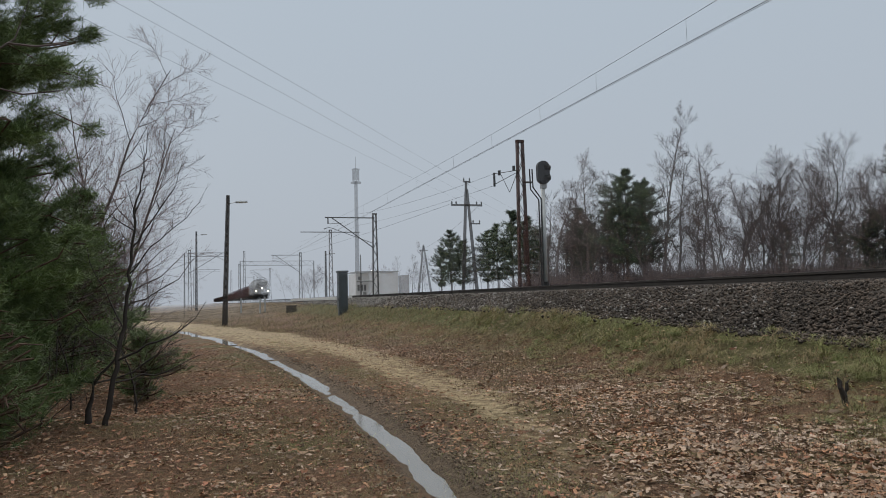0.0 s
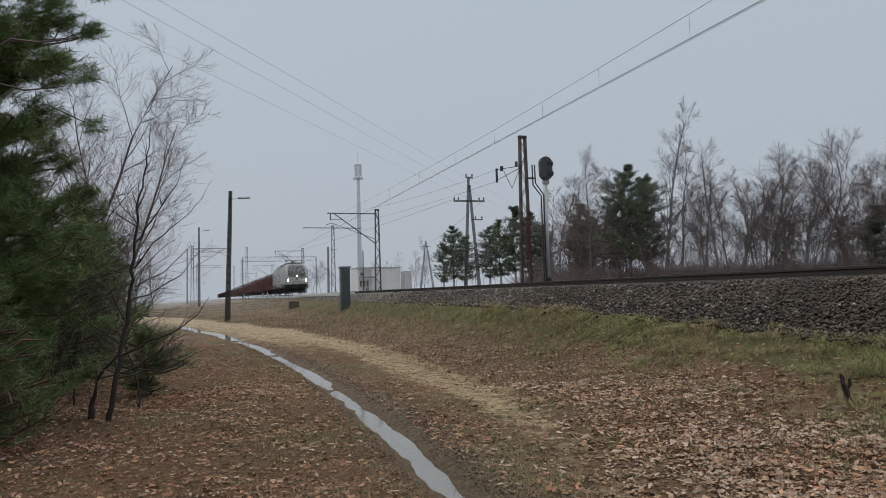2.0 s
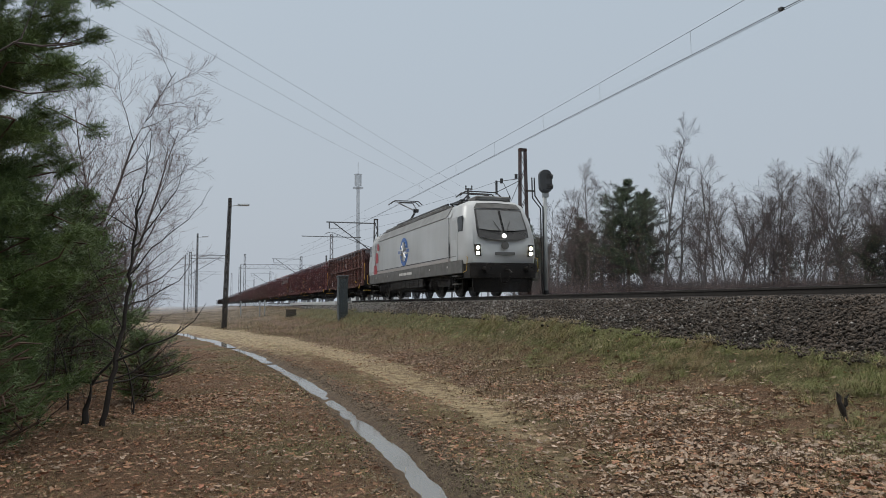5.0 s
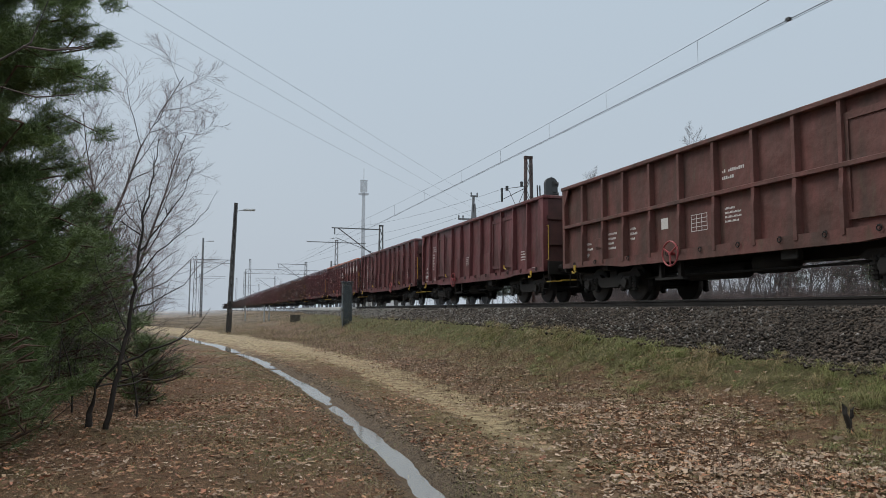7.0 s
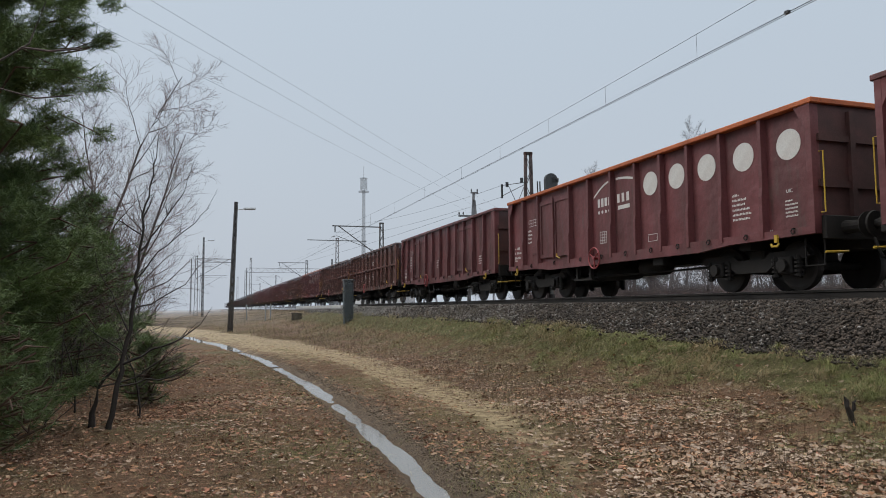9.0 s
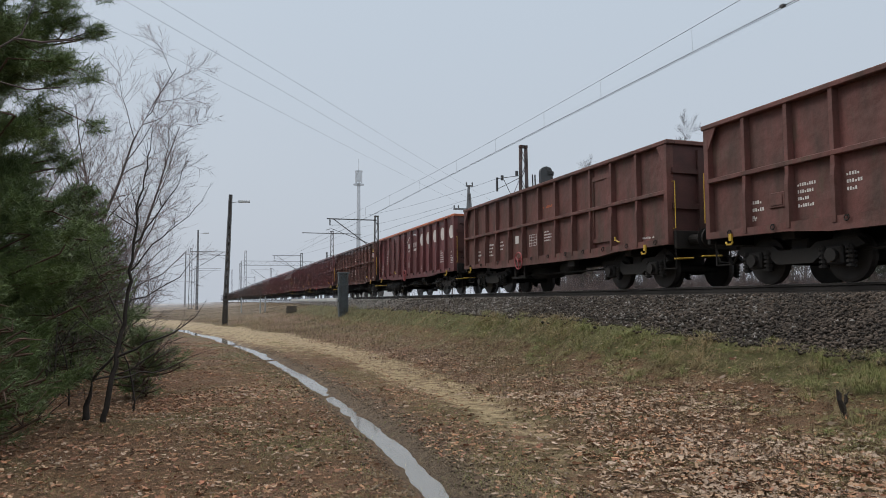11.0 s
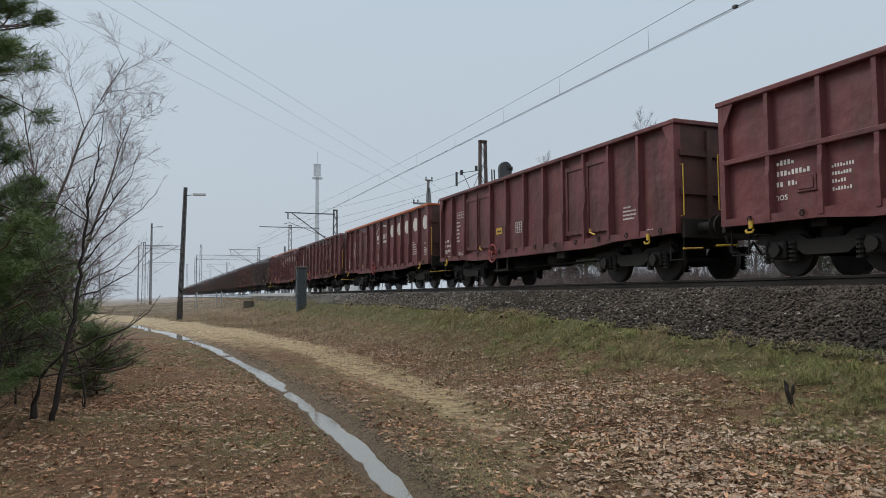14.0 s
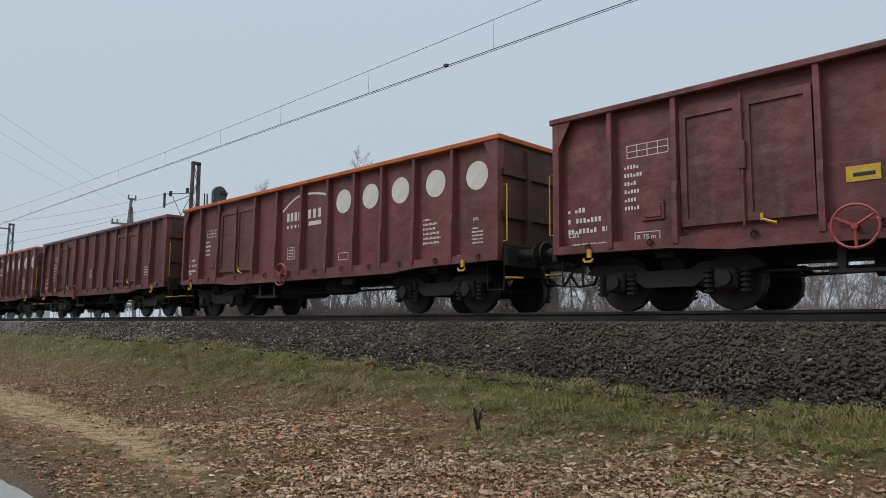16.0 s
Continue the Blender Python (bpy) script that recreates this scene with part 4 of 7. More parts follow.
def buffers(parent, y, way, key="buffer"):
    def casing():
        return Mesh().tube([(0, 0, 0), (0, 0.34, 0)], [0.12, 0.10], 12).box(-0.17, 0.17, -0.02, 0.02, -0.17, 0.17, 0.02)

    def disc():
        return Mesh().tube([(0, 0.34, 0), (0, 0.56, 0), (0, 0.58, 0), (0, 0.61, 0)], [0.075, 0.075, 0.22, 0.21], 16)

    for s in (-1, 1):
        b_ = part("buffer", shared("buffer_casing", casing, SOOT), None, parent)
        b_.matrix_basis = pose(0.875 * s, y, 1.05, 0, 0, 0 if way > 0 else 180)
        part("buffer_head", shared("buffer_head", disc, SOOT), None, b_)
    c = part("coupling", shared("coupling", lambda: Mesh().tube([(0, 0, 1.02), (0, 0.3, 1.0), (0, 0.62, 0.86)], [0.05, 0.06, 0.05], 6).tube([(0.25, 0, 0.95), (0.3, 0.2, 0.55), (0.2, 0.5, 0.5), (0.1, 0.62, 0.75)], 0.03, 6), SOOT), None, parent)
    c.matrix_basis = pose(0, y, 0, 0, 0, 0 if way > 0 else 180)


def bars(rows, y, z, lh=0.05):
    """Unreadable stencilled lines, as plain bars: each row a list of lengths; y runs away from the far end."""
    m = Mesh()
    for i_, row in enumerate(rows):
        yy = y
        for w in row:
            step = lh * 0.72
            for c in range(max(1, int(w / step))):
                cut = 0.0 if (c * 7 + i_ * 3) % 4 else 0.3
                m.box(SIDE - 0.004, SIDE - 0.001, yy - step * (c + 0.62), yy - step * c, z - i_ * lh * 1.75 - lh * 0.8, z - i_ * lh * 1.75 - lh * cut)
            yy -= w + 0.04
    return m


def framed_grid(y, z, w, h_, cols, rows_):
    m = Mesh()
    for k in range(cols + 1):
        m.box(SIDE - 0.004, SIDE - 0.001, y - w * k / cols - 0.012, y - w * k / cols, z - h_, z)
    for k in range(rows_ + 1):
        m.box(SIDE - 0.004, SIDE - 0.001, y - w, y, z - h_ * k / rows_ - 0.012, z - h_ * k / rows_)
    return m


L = 12.8


def build_wagon(style, variant=0):
    """An open-top bogie wagon; its space begins at the leading end wall, on the rail tops, on the centre line."""
    paint = {"plain": RED, "waist": RED_B, "dots": RED_C, "grimy": HAZE_BROWN}[style]
    label = {"plain": "dark red steel open-top freight wagon with side doors",
             "waist": "faded red open-top freight wagon with a waist rail",
             "dots": "dark red open-top wagon with orange rim and white discs",
             "grimy": "grimy brown open-top freight wagon with side doors"}[style]
    w = thing("freight_wagon", label, "freight wagon", "wagons of the train")
    s = style
    tone = s + ("_red" if variant == 4 else "")
    if variant == 4:
        paint = RED_C

    def walls():
        m = Mesh()
        m.box(-0.025, 0.025, 0.02, L - 0.02, 1.02, 3.2)
        # dents and welded lower panels
        return m

    for a in (-1, 1):
        o = part("side_wall", shared("side_wall_" + tone, walls, paint), None, w)
        o.location = (1.265 * a, 0, 0)
        for y0, y1 in zip((0.1,) + tuple(L - d for d in RIBS[::-1]), tuple(L - d for d in RIBS[::-1]) + (L - 0.1,)):
            if s == "plain" and a < 0 and 4.5 < (y0 + y1) / 2 < 8.4:
                part("lower_panel", Mesh().box(-1.31, -1.288, y0 + 0.05, y1 - 0.05, 1.06, 1.86, 0.006), paint, w)
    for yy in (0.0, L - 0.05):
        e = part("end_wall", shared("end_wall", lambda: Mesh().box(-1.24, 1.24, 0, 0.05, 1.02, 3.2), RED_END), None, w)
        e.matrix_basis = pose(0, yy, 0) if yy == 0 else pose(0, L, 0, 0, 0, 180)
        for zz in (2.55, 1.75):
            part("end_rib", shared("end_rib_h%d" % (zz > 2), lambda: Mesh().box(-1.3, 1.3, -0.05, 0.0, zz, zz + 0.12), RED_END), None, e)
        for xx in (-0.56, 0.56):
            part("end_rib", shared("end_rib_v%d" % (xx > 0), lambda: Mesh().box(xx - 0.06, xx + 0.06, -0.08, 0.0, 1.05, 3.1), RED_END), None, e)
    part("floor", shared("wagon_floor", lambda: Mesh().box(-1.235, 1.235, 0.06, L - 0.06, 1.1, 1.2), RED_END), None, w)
    # unseen fill, added so mist-thinned far wagons darken instead of showing red
    part("load", shared("load", lambda: Mesh().box(-1.23, 1.23, 0.1, L - 0.1, 1.21, 3.0), SOOT), None, w, "unseen dark bulk load, added to darken the far wagons")

    def rim():
        m = Mesh()
        for a in (-1, 1):
            m.box(min(a * 1.24, a * 1.44), max(a * 1.24, a * 1.44), -0.06, L + 0.06, 3.2, 3.3, 0.015)
        m.box(-1.24, 1.24, -0.06, 0.07, 3.2, 3.3, 0.015).box(-1.24, 1.24, L - 0.07, L + 0.06, 3.2, 3.3, 0.015)
        return m

    part("top_rim", shared("rim_" + tone, rim, ORANGE if s == "dots" else paint), None, w, "orange-painted top rim" if s == "dots" else "")

    def sill():
        return Mesh().prism([(0, 0.95), (0, 1.08), (L, 1.08), (L, 0.95), (L - 2.1, 0.92), (L - 3.0, 0.84), (3.0, 0.84), (2.1, 0.92)], -0.06, 0.06)

    for a in (-1, 1):
        o = part("side_sill", shared("sill_" + tone, sill, paint), None, w)
        o.location = (1.36 * a, 0, 0)

    def rib():
        m = Mesh()
        m.loft([[(-0.1 * d, -0.04, z), (-0.1 * d, 0.04, z), (0.0, 0.055, z), (0.0, -0.055, z)] for z, d in ((0.98, 1.5), (1.75, 1.5), (1.92, 1.25), (3.2, 1.2))])
        return m

    def corner():
        m = Mesh().box(-0.05, 0.13, -0.06, 0.06, 0.95, 3.2)
        m.prism([(0.05, 3.2), (0.30, 3.2), (0.05, 2.75)], -0.045, -0.01)
        return m

    for a in (-1, 1):
        for d in RIBS:
            if s == "waist" and d == 2.2:
                d = 2.14
            o = part("rib", shared("rib_" + tone, rib, paint), None, w)
            o.matrix_basis = pose(1.29 * a, L - d, 0, 0, 0, 0 if a < 0 else 180)
        if s == "waist":
            for d in (3.1,):
                o = part("rib", shared("rib_" + tone, rib, paint), None, w)
                o.matrix_basis = pose(1.29 * a, L - d, 0, 0, 0, 0 if a < 0 else 180)
        for yy in (0.06, L - 0.06):
            o = part("corner_post", shared("corner_" + tone, corner, paint), None, w)
            o.matrix_basis = pose(1.37 * a, yy, 0, 0, 0, 0 if a < 0 else 180) if (yy < 1) == (a < 0) else pose(1.37 * a, yy, 0, 0, 0, 0) @ Matrix.Diagonal((-a, -1 if yy > 1 else 1, 1, 1))
        if s == "waist":
            o = part("waist_rail", shared("waist_rail_" + tone, lambda: Mesh().box(-0.135, 0.0, 0.06, L - 0.06, 2.08, 2.17, 0.01), paint), None, w)
            o.matrix_basis = pose(1.29 * a, 0 if a < 0 else L, 0, 0, 0, 0 if a < 0 else 180)

    for k, (d0, d1) in enumerate(zip((0.0,) + RIBS, RIBS + (L,))):
        o = part("lashing_ring", shared("lashing_ring", lambda: Mesh().tube([(-0.02, 0.045 * math.cos(a), 0.045 * math.sin(a)) for a in (2 * math.pi * j / 10 for j in range(11))], 0.012, 4, False).box(-0.03, 0.02, -0.02, 0.02, 0.03, 0.06), SOOT), None, w)
        o.location = (-1.43, L - (d0 + d1) / 2 - 0.15, 1.02)

    def leaf():
        m = Mesh().box(-0.035, 0, 0.02, 0.93, 1.22, 2.98, 0.01)
        m.box(-0.065, -0.03, 0.02, 0.12, 1.22, 2.98).box(-0.065, -0.03, 0.83, 0.93, 1.22, 2.98).box(-0.065, -0.03, 0.12, 0.83, 2.86, 2.98).box(-0.065, -0.03, 0.12, 0.83, 1.22, 1.33)
        return m

    def latch():
        return Mesh().tube([(-0.09, 0, 1.15), (-0.09, 0, 3.05)], 0.022, 6).box(-0.12, -0.06, -0.05, 0.05, 1.95, 2.35, 0.01)

    spots = {"plain": (4.2, 10.5), "waist": (11.5,), "dots": (4.2,), "grimy": (4.2, 10.5)}[s]
    for a in (-1, 1):
        for far_edge in spots:
            if s == "waist":
                spans = (L - 10.42,)
            else:
                spans = (L - far_edge + 0.06, L - far_edge + 1.0)
            for yy in spans:
                y0 = yy if s != "waist" else L - 10.42
                d_ = part("door", shared("door_" + tone, leaf, paint), None, w)
                d_.matrix_basis = pose(1.291 * a, y0 if a < 0 else y0 + 0.95, 0, 0, 0, 0 if a < 0 else 180)
            lt = part("door_latch", shared("latch_" + tone, latch, paint), None, w)
            lt.matrix_basis = pose(1.291 * a, spans[-1], 0, 0, 0, 0 if a < 0 else 180)
            if a < 0:
                hn = part("door_lever", shared("door_lever", lambda: Mesh().tube([(-0.12, 0.0, 1.22), (-0.12, -0.12, 1.17), (-0.12, -0.19, 1.15)], 0.02, 5).box(-0.135, -0.1, -0.015, 0.02, 1.2, 1.3), YELLOW), None, w, "yellow door lever")
                hn.location = (SIDE, spans[-1] - 0.25, 0)
    # hatch near the far end
    part("hatch", shared("hatch_" + tone, lambda: Mesh().box(SIDE - 0.03, SIDE, L - 1.98, L - 1.6, 1.38, 1.66, 0.01).box(SIDE - 0.045, SIDE - 0.03, L - 1.93, L - 1.65, 1.43, 1.61), paint), None, w)
    # ends
    for yy, way in ((-0.02, -1), (L + 0.02, 1)):
        part("head_stock", shared("head_stock%d" % way, lambda: Mesh().box(-1.3, 1.3, min(yy, yy + 0.1 * way), max(yy, yy + 0.1 * way), 0.85, 1.25, 0.01), SOOT), None, w)
        buffers(w, yy + 0.08 * way, way)
        g = part("grab_rail", shared("grab_rail", lambda: Mesh().tube([(0, 0, 1.3), (-0.09, 0, 1.3), (-0.09, 0, 2.35), (0, 0, 2.35)], 0.013, 6), YELLOW), None, w, "yellow grab rail")
        g.matrix_basis = pose(-1.32, yy + 0.03 * way, 0, 0, 0, 90 if way > 0 else 90) if way < 0 else pose(-1.32, yy + 0.03, 0, 0, 0, -90)
        st = part("step", shared("shunter_step", lambda: Mesh().tube([(0, -0.2, 0.9), (0, -0.2, 0.42), (0, 0.2, 0.42), (0, 0.2, 0.9)], 0.02, 5), SOOT), None, w)
        st.location = (-1.2, yy - 0.25 * way, 0)
        lv = part("coupling_lever", shared("coupling_lever", lambda: Mesh().tube([(-0.5, 0, 0.62), (0, 0, 0.64)], 0.02, 5), YELLOW), None, w, "yellow lever")
        lv.location = (-0.9, yy + 0.15 * way, 0)
    for yy in (L - 0.72, 0.85):
        hk = part("tow_hook", shared("tow_hook", lambda: Mesh().box(-0.04, 0.0, -0.035, 0.035, 0.86, 1.0).tube([(-0.05, -0.09, 0.84), (-0.06, -0.06, 0.79), (-0.06, 0.06, 0.79), (-0.05, 0.09, 0.84)], 0.022, 5), YELLOW), None, w, "yellow tow hook")
        hk.location = (-1.42, yy, 0)
    # brake wheel
    by_ = {"plain": L - 8.3 if variant == 1 else L - 4.75 + 0.26 * (variant == 3), "grimy": L - 4.75, "waist": L - 5.1, "dots": L - 5.75}[s] - 0.1 * (variant % 2)

    def hand_wheel():
        m = Mesh()
        m.tube([(0, 0.27 * math.cos(a), 0.27 * math.sin(a)) for a in (2 * math.pi * k / 24 for k in range(25))], 0.02, 6, False)
        for k in range(3):
            a = 0.5 + 2 * math.pi * k / 3
            m.tube([(0, 0, 0), (0, 0.26 * math.cos(a), 0.26 * math.sin(a))], 0.02, 5)
        m.tube([(-0.03, 0, 0), (0.2, 0, 0)], 0.04, 8)
        return m

    hw = part("brake_wheel", shared("brake_wheel", hand_wheel, HANDRED), None, w, "red spoked brake hand wheel")
    hw.location = (-1.52, by_, 1.0)
    # frame under the floor and brake gear
    part("centre_sill", shared("centre_sill", lambda: Mesh().box(-0.3, 0.3, 0.1, L - 0.1, 0.72, 1.08).box(-1.2, 1.2, 1.75, 2.05, 0.8, 1.05).box(-1.2, 1.2, L - 2.05, L - 1.75, 0.8, 1.05), SOOT), None, w)
    part("brake_cylinder", shared("brake_cylinder", lambda: Mesh().tube([(-0.75, 5.0, 0.68), (-0.75, 5.9, 0.68)], 0.2, 12).tube([(-0.6, 6.4, 0.6), (-0.6, 8.2, 0.6)], 0.17, 12), SOOT, True), None, w)
    part("brake_rigging", shared("brake_rigging", lambda: Mesh().tube([(-0.9, 3.2, 0.55), (-0.9, 9.6, 0.55)], 0.025, 5).tube([(-0.4, 3.2, 0.62), (-0.4, 9.6, 0.5)], 0.025, 5)
         .box(-1.25, -1.15, 7.7, 7.8, 0.5, 0.95).box(-1.25, -1.15, 8.4, 8.5, 0.5, 0.95).box(-1.28, -1.1, 7.6, 8.6, 0.45, 0.5).box(-1.3, -1.15, 4.4, 4.8, 0.66, 0.88, 0.02), SOOT), None, w)
    for yy in (1.9, L - 1.9):
        bogie(w, yy)
    # markings on the side towards the dirt track
    def put(m, key, material, lab=""):
        return part("marking", shared(key, lambda: m, material), None, w, lab)

    if s in ("plain", "grimy"):
        put(framed_grid(L - 1.35, 2.62, 0.7, 0.2, 4, 2), "load_grid", WHITE, "white load table")
        put(bars([[0.3], [0.34], [0.26], [0.3], [0.22], [0.28]], L - 1.3, 2.3, 0.075), "load_signs", WHITE)
        put(bars([[0.1, 0.26], [0.12, 0.55], [0.62, 0.2]], L - 0.22, 1.72, 0.1), "plain_number", WHITE, "white stencilled bars")
        put(bars([[0.75]], L - 0.3, 1.12, 0.055), "plain_number_small", WHITE)
        o = part("lettering", letters("Eas", 0.17, WHITE), None, w, "white letters reading Eas")
        o.location = (SIDE - 0.004, L - 0.22, 1.23)
        o = part("lettering", letters("R 75 m", 0.11, WHITE), None, w, "white letters reading R 75 m")
        o.location = (SIDE - 0.004, L - 1.5, 1.1)
        put(framed_grid(L - 1.46, 1.22, 0.42, 0.15, 1, 1), "radius_frame", WHITE)
        if variant == 1:
            put(Mesh().box(SIDE - 0.006, SIDE - 0.002, L - 8.27, L - 7.92, 1.5, 1.68), "plate_yellow_b", YELLOW, "yellow warning plate").location.x = -0.024
        if variant == 3:
            put(Mesh().box(SIDE - 0.006, SIDE - 0.002, L - 4.86, L - 4.47, 1.59, 1.79), "plate_yellow", YELLOW, "yellow warning plate").location.x = -0.024
            put(Mesh().box(SIDE - 0.008, SIDE - 0.006, L - 4.80, L - 4.55, 1.65, 1.70), "plate_mark", BLACKP).location.x = -0.024
        put(framed_grid(L - 5.75, 1.85, 0.36, 0.3, 3, 4), "repair_grid", WHITE).location.x = -0.024
        put(bars([[0.3], [0.5], [0.55], [0.4]], 1.9, 1.7, 0.05), "address_lines", WHITE)
        put(bars([[0.2, 0.3]], 1.35, 1.12, 0.06), "foot_note", WHITE)
    elif s == "waist":
        if variant == 4:
            put(bars([[0.2, 0.4], [0.2, 0.72], [0.42, 0.4]], L - 0.95, 1.98, 0.105), "waist_number_large", WHITE, "white stencilled bars")
        else:
            put(bars([[0.16], [0.5], [0.55], [0.4]], L - 0.95, 1.72, 0.08), "waist_number", WHITE, "white stencilled bars")
        put(bars([[0.42], [0.38], [0.3], [0.36]], L - 2.25, 1.75, 0.07), "waist_signs", WHITE)
        put(bars([[0.3], [0.34], [0.22]], L - 3.25, 1.78, 0.07), "waist_signs_b", WHITE)
        put(Mesh().box(SIDE - 0.005, SIDE - 0.001, L - 4.75, L - 4.5, 1.6, 1.85), "waist_plate", WHITE)
        put(framed_grid(L - 5.55, 1.8, 0.5, 0.35, 3, 4), "waist_grid", WHITE)
        put(bars([[0.14, 0.5], [0.4]], L - 6.55, 2.6, 0.08) if variant % 2 == 0 else bars([[0.14, 0.5]], L - 6.55, 2.6, 0.1), "waist_owner%d" % (variant % 2), ORANGE if variant % 2 else WHITE, "owner's mark as plain bars")
        put(bars([[0.3], [0.5], [0.5], [0.42]], L - 6.6, 1.82, 0.05), "waist_address", WHITE)
        o = part("lettering", letters("Eanos", 0.19 if variant == 4 else 0.13, WHITE), None, w, "white letters reading Eanos")
        o.location = (SIDE - 0.004, L - 0.95, 1.3 if variant == 4 else 1.2)
        put(bars([[0.4, 0.12]], 1.2, 1.2, 0.06), "waist_foot", WHITE)
    else:
        for d in (8.0, 8.98, 9.98, 11.05, 12.18):
            o = part("white_disc", shared("white_disc", lambda: Mesh().tube([(-0.001, 0, 0), (-0.006, 0, 0)], 0.28, 28), WHITE), None, w, "plain white disc")
            o.location = (SIDE, L - d, 2.62)
        emblem = Mesh()
        for c, sgn in ((5.84, 1), (6.95, 1)):
            emblem.loft([[(SIDE - 0.001, L - c + 0.42 - 0.84 * t, 2.62 + 0.34 * math.sin(1.5 * (t if c < 6 else 1 - 0.55 * t)) * sgn + dz) for dz in (0, 0.055)] + [(SIDE - 0.005, L - c + 0.42 - 0.84 * t, 2.62 + 0.34 * math.sin(1.5 * (t if c < 6 else 1 - 0.55 * t)) * sgn + dz) for dz in (0.055, 0)] for t in (k / 8 for k in range(9))])
        for k, d in enumerate((5.63, 5.80, 5.97, 6.14, 6.57, 6.78, 6.99)):
            emblem.box(SIDE - 0.005, SIDE - 0.001, L - d - 0.11, L - d, 2.36, 2.58)
        for k in range(4):
            emblem.tube([(SIDE - 0.001, L - 5.68 - 0.17 * k, 2.22), (SIDE - 0.005, L - 5.68 - 0.17 * k, 2.22)], 0.045, 10)
        emblem.box(SIDE - 0.005, SIDE - 0.001, L - 7.12, L - 6.6, 2.18, 2.28)
        part("emblem", shared("emblem", lambda: emblem, WHITE), None, w, "white owner's mark as plain bars and arcs")
        put(framed_grid(L - 1.35, 2.52, 0.62, 0.2, 4, 2), "load_grid_c", WHITE)
        put(bars([[0.3], [0.34], [0.26], [0.3]], L - 1.3, 2.2, 0.07), "load_signs_c", WHITE)
        put(bars([[0.1, 0.26], [0.12, 0.5], [0.5, 0.18]], L - 0.25, 1.72, 0.09), "dots_number", WHITE, "white stencilled bars")
        o = part("lettering", letters("Eas", 0.14, WHITE), None, w, "white letters reading Eas")
        o.location = (SIDE - 0.004, L - 0.25, 1.25)
        put(framed_grid(L - 5.7, 1.7, 0.32, 0.3, 3, 4), "dots_grid", WHITE)
        put(framed_grid(L - 7.85, 1.42, 0.35, 0.16, 1, 1), "dots_plate", WHITE)
        put(bars([[0.22], [0.42], [0.38], [0.5], [0.55], [0.5]], L - 10.7, 1.92, 0.055), "dots_address", WHITE)
        put(bars([[0.2], [0.3], [0.3], [0.3], [0.3]], 0.75, 1.62, 0.04), "dots_side_note", WHITE)
        o = part("lettering", letters("UIC", 0.09, WHITE), None, w, "white letters reading UIC")
        o.location = (SIDE - 0.004, 0.72, 1.75)
        put(bars([[0.42]], 1.45, 1.12, 0.08), "dots_foot", WHITE)
    if style == "waist" and variant == 2:
        def sign(m, key, material, lab):
            part("warning_sign", shared(key, lambda: m, material), None, w, lab)
        sign(Mesh().prism([(0.75, 2.72), (1.05, 2.72), (0.9, 2.98)], SIDE - 0.006, SIDE - 0.002), "sign_a", YELLOW, "yellow warning triangle")
        sign(Mesh().tube([(SIDE - 0.002, 0.9, 2.52), (SIDE - 0.006, 0.9, 2.52)], 0.15, 20), "sign_b", WHITE, "white disc with red rim")
        sign(Mesh().box(SIDE - 0.009, SIDE - 0.006, 0.82, 0.98, 2.46, 2.58), "sign_c", PATCHRED, "red plate")
        sign(Mesh().prism([(0.78, 2.16), (1.02, 2.16), (0.9, 2.36)], SIDE - 0.006, SIDE - 0.002), "sign_d", YELLOW, "yellow warning triangle")
    return w


def pantograph(parent, y, up, way):
    """Single-arm pantograph on the roof."""
    p = new("pantograph", shared("panto_base", lambda: Mesh().box(-0.75, 0.75, -0.7, -0.62, 4.1, 4.18).box(-0.75, 0.75, 0.62, 0.7, 4.1, 4.18).box(-0.7, -0.62, -0.7, 0.7, 4.1, 4.18).box(0.62, 0.7, -0.7, 0.7, 4.1, 4.18), BLACKP))
    p.parent, p.matrix_basis = parent, pose(0, y, 0, 0, 0, 0 if way > 0 else 180)
    for x in (-0.66, 0.66):
        for yy in (-0.6, 0.6):
            part("insulator", Mesh().tube([(x, yy, 3.86), (x, yy, 3.95), (x, yy, 4.02), (x, yy, 4.1)], [0.09, 0.06, 0.09, 0.05], 8), BLACKP, p)
    knee, head = ((1.25, 4.88), (-0.85, 5.6)) if up else ((1.2, 4.3), (-0.9, 4.38))
    part("lower_arm", Mesh().tube([(0, -0.5, 4.18), (0, knee[0], knee[1])], [0.08, 0.055], 8), BLACKP, p)
    part("elbow", Mesh().tube([(-0.14, knee[0], knee[1]), (0.14, knee[0], knee[1])], 0.11, 8), BLACKP, p)
    part("upper_arm", Mesh().tube([(-0.08, knee[0], knee[1]), (-0.45, head[0], head[1])], 0.035, 6).tube([(0.08, knee[0], knee[1]), (0.45, head[0], head[1])], 0.035, 6).tube([(-0.45, head[0], head[1]), (0.45, head[0], head[1])], 0.03, 6), BLACKP, p)
    for d in (-0.25, 0.25):
        part("collector_strip", Mesh().tube([(-0.95, head[0] + d, head[1] - 0.12), (-0.7, head[0] + d, head[1] + 0.08), (0.7, head[0] + d, head[1] + 0.08), (0.95, head[0] + d, head[1] - 0.12)], 0.03, 6), BLACKP, p)


LL = 17.8


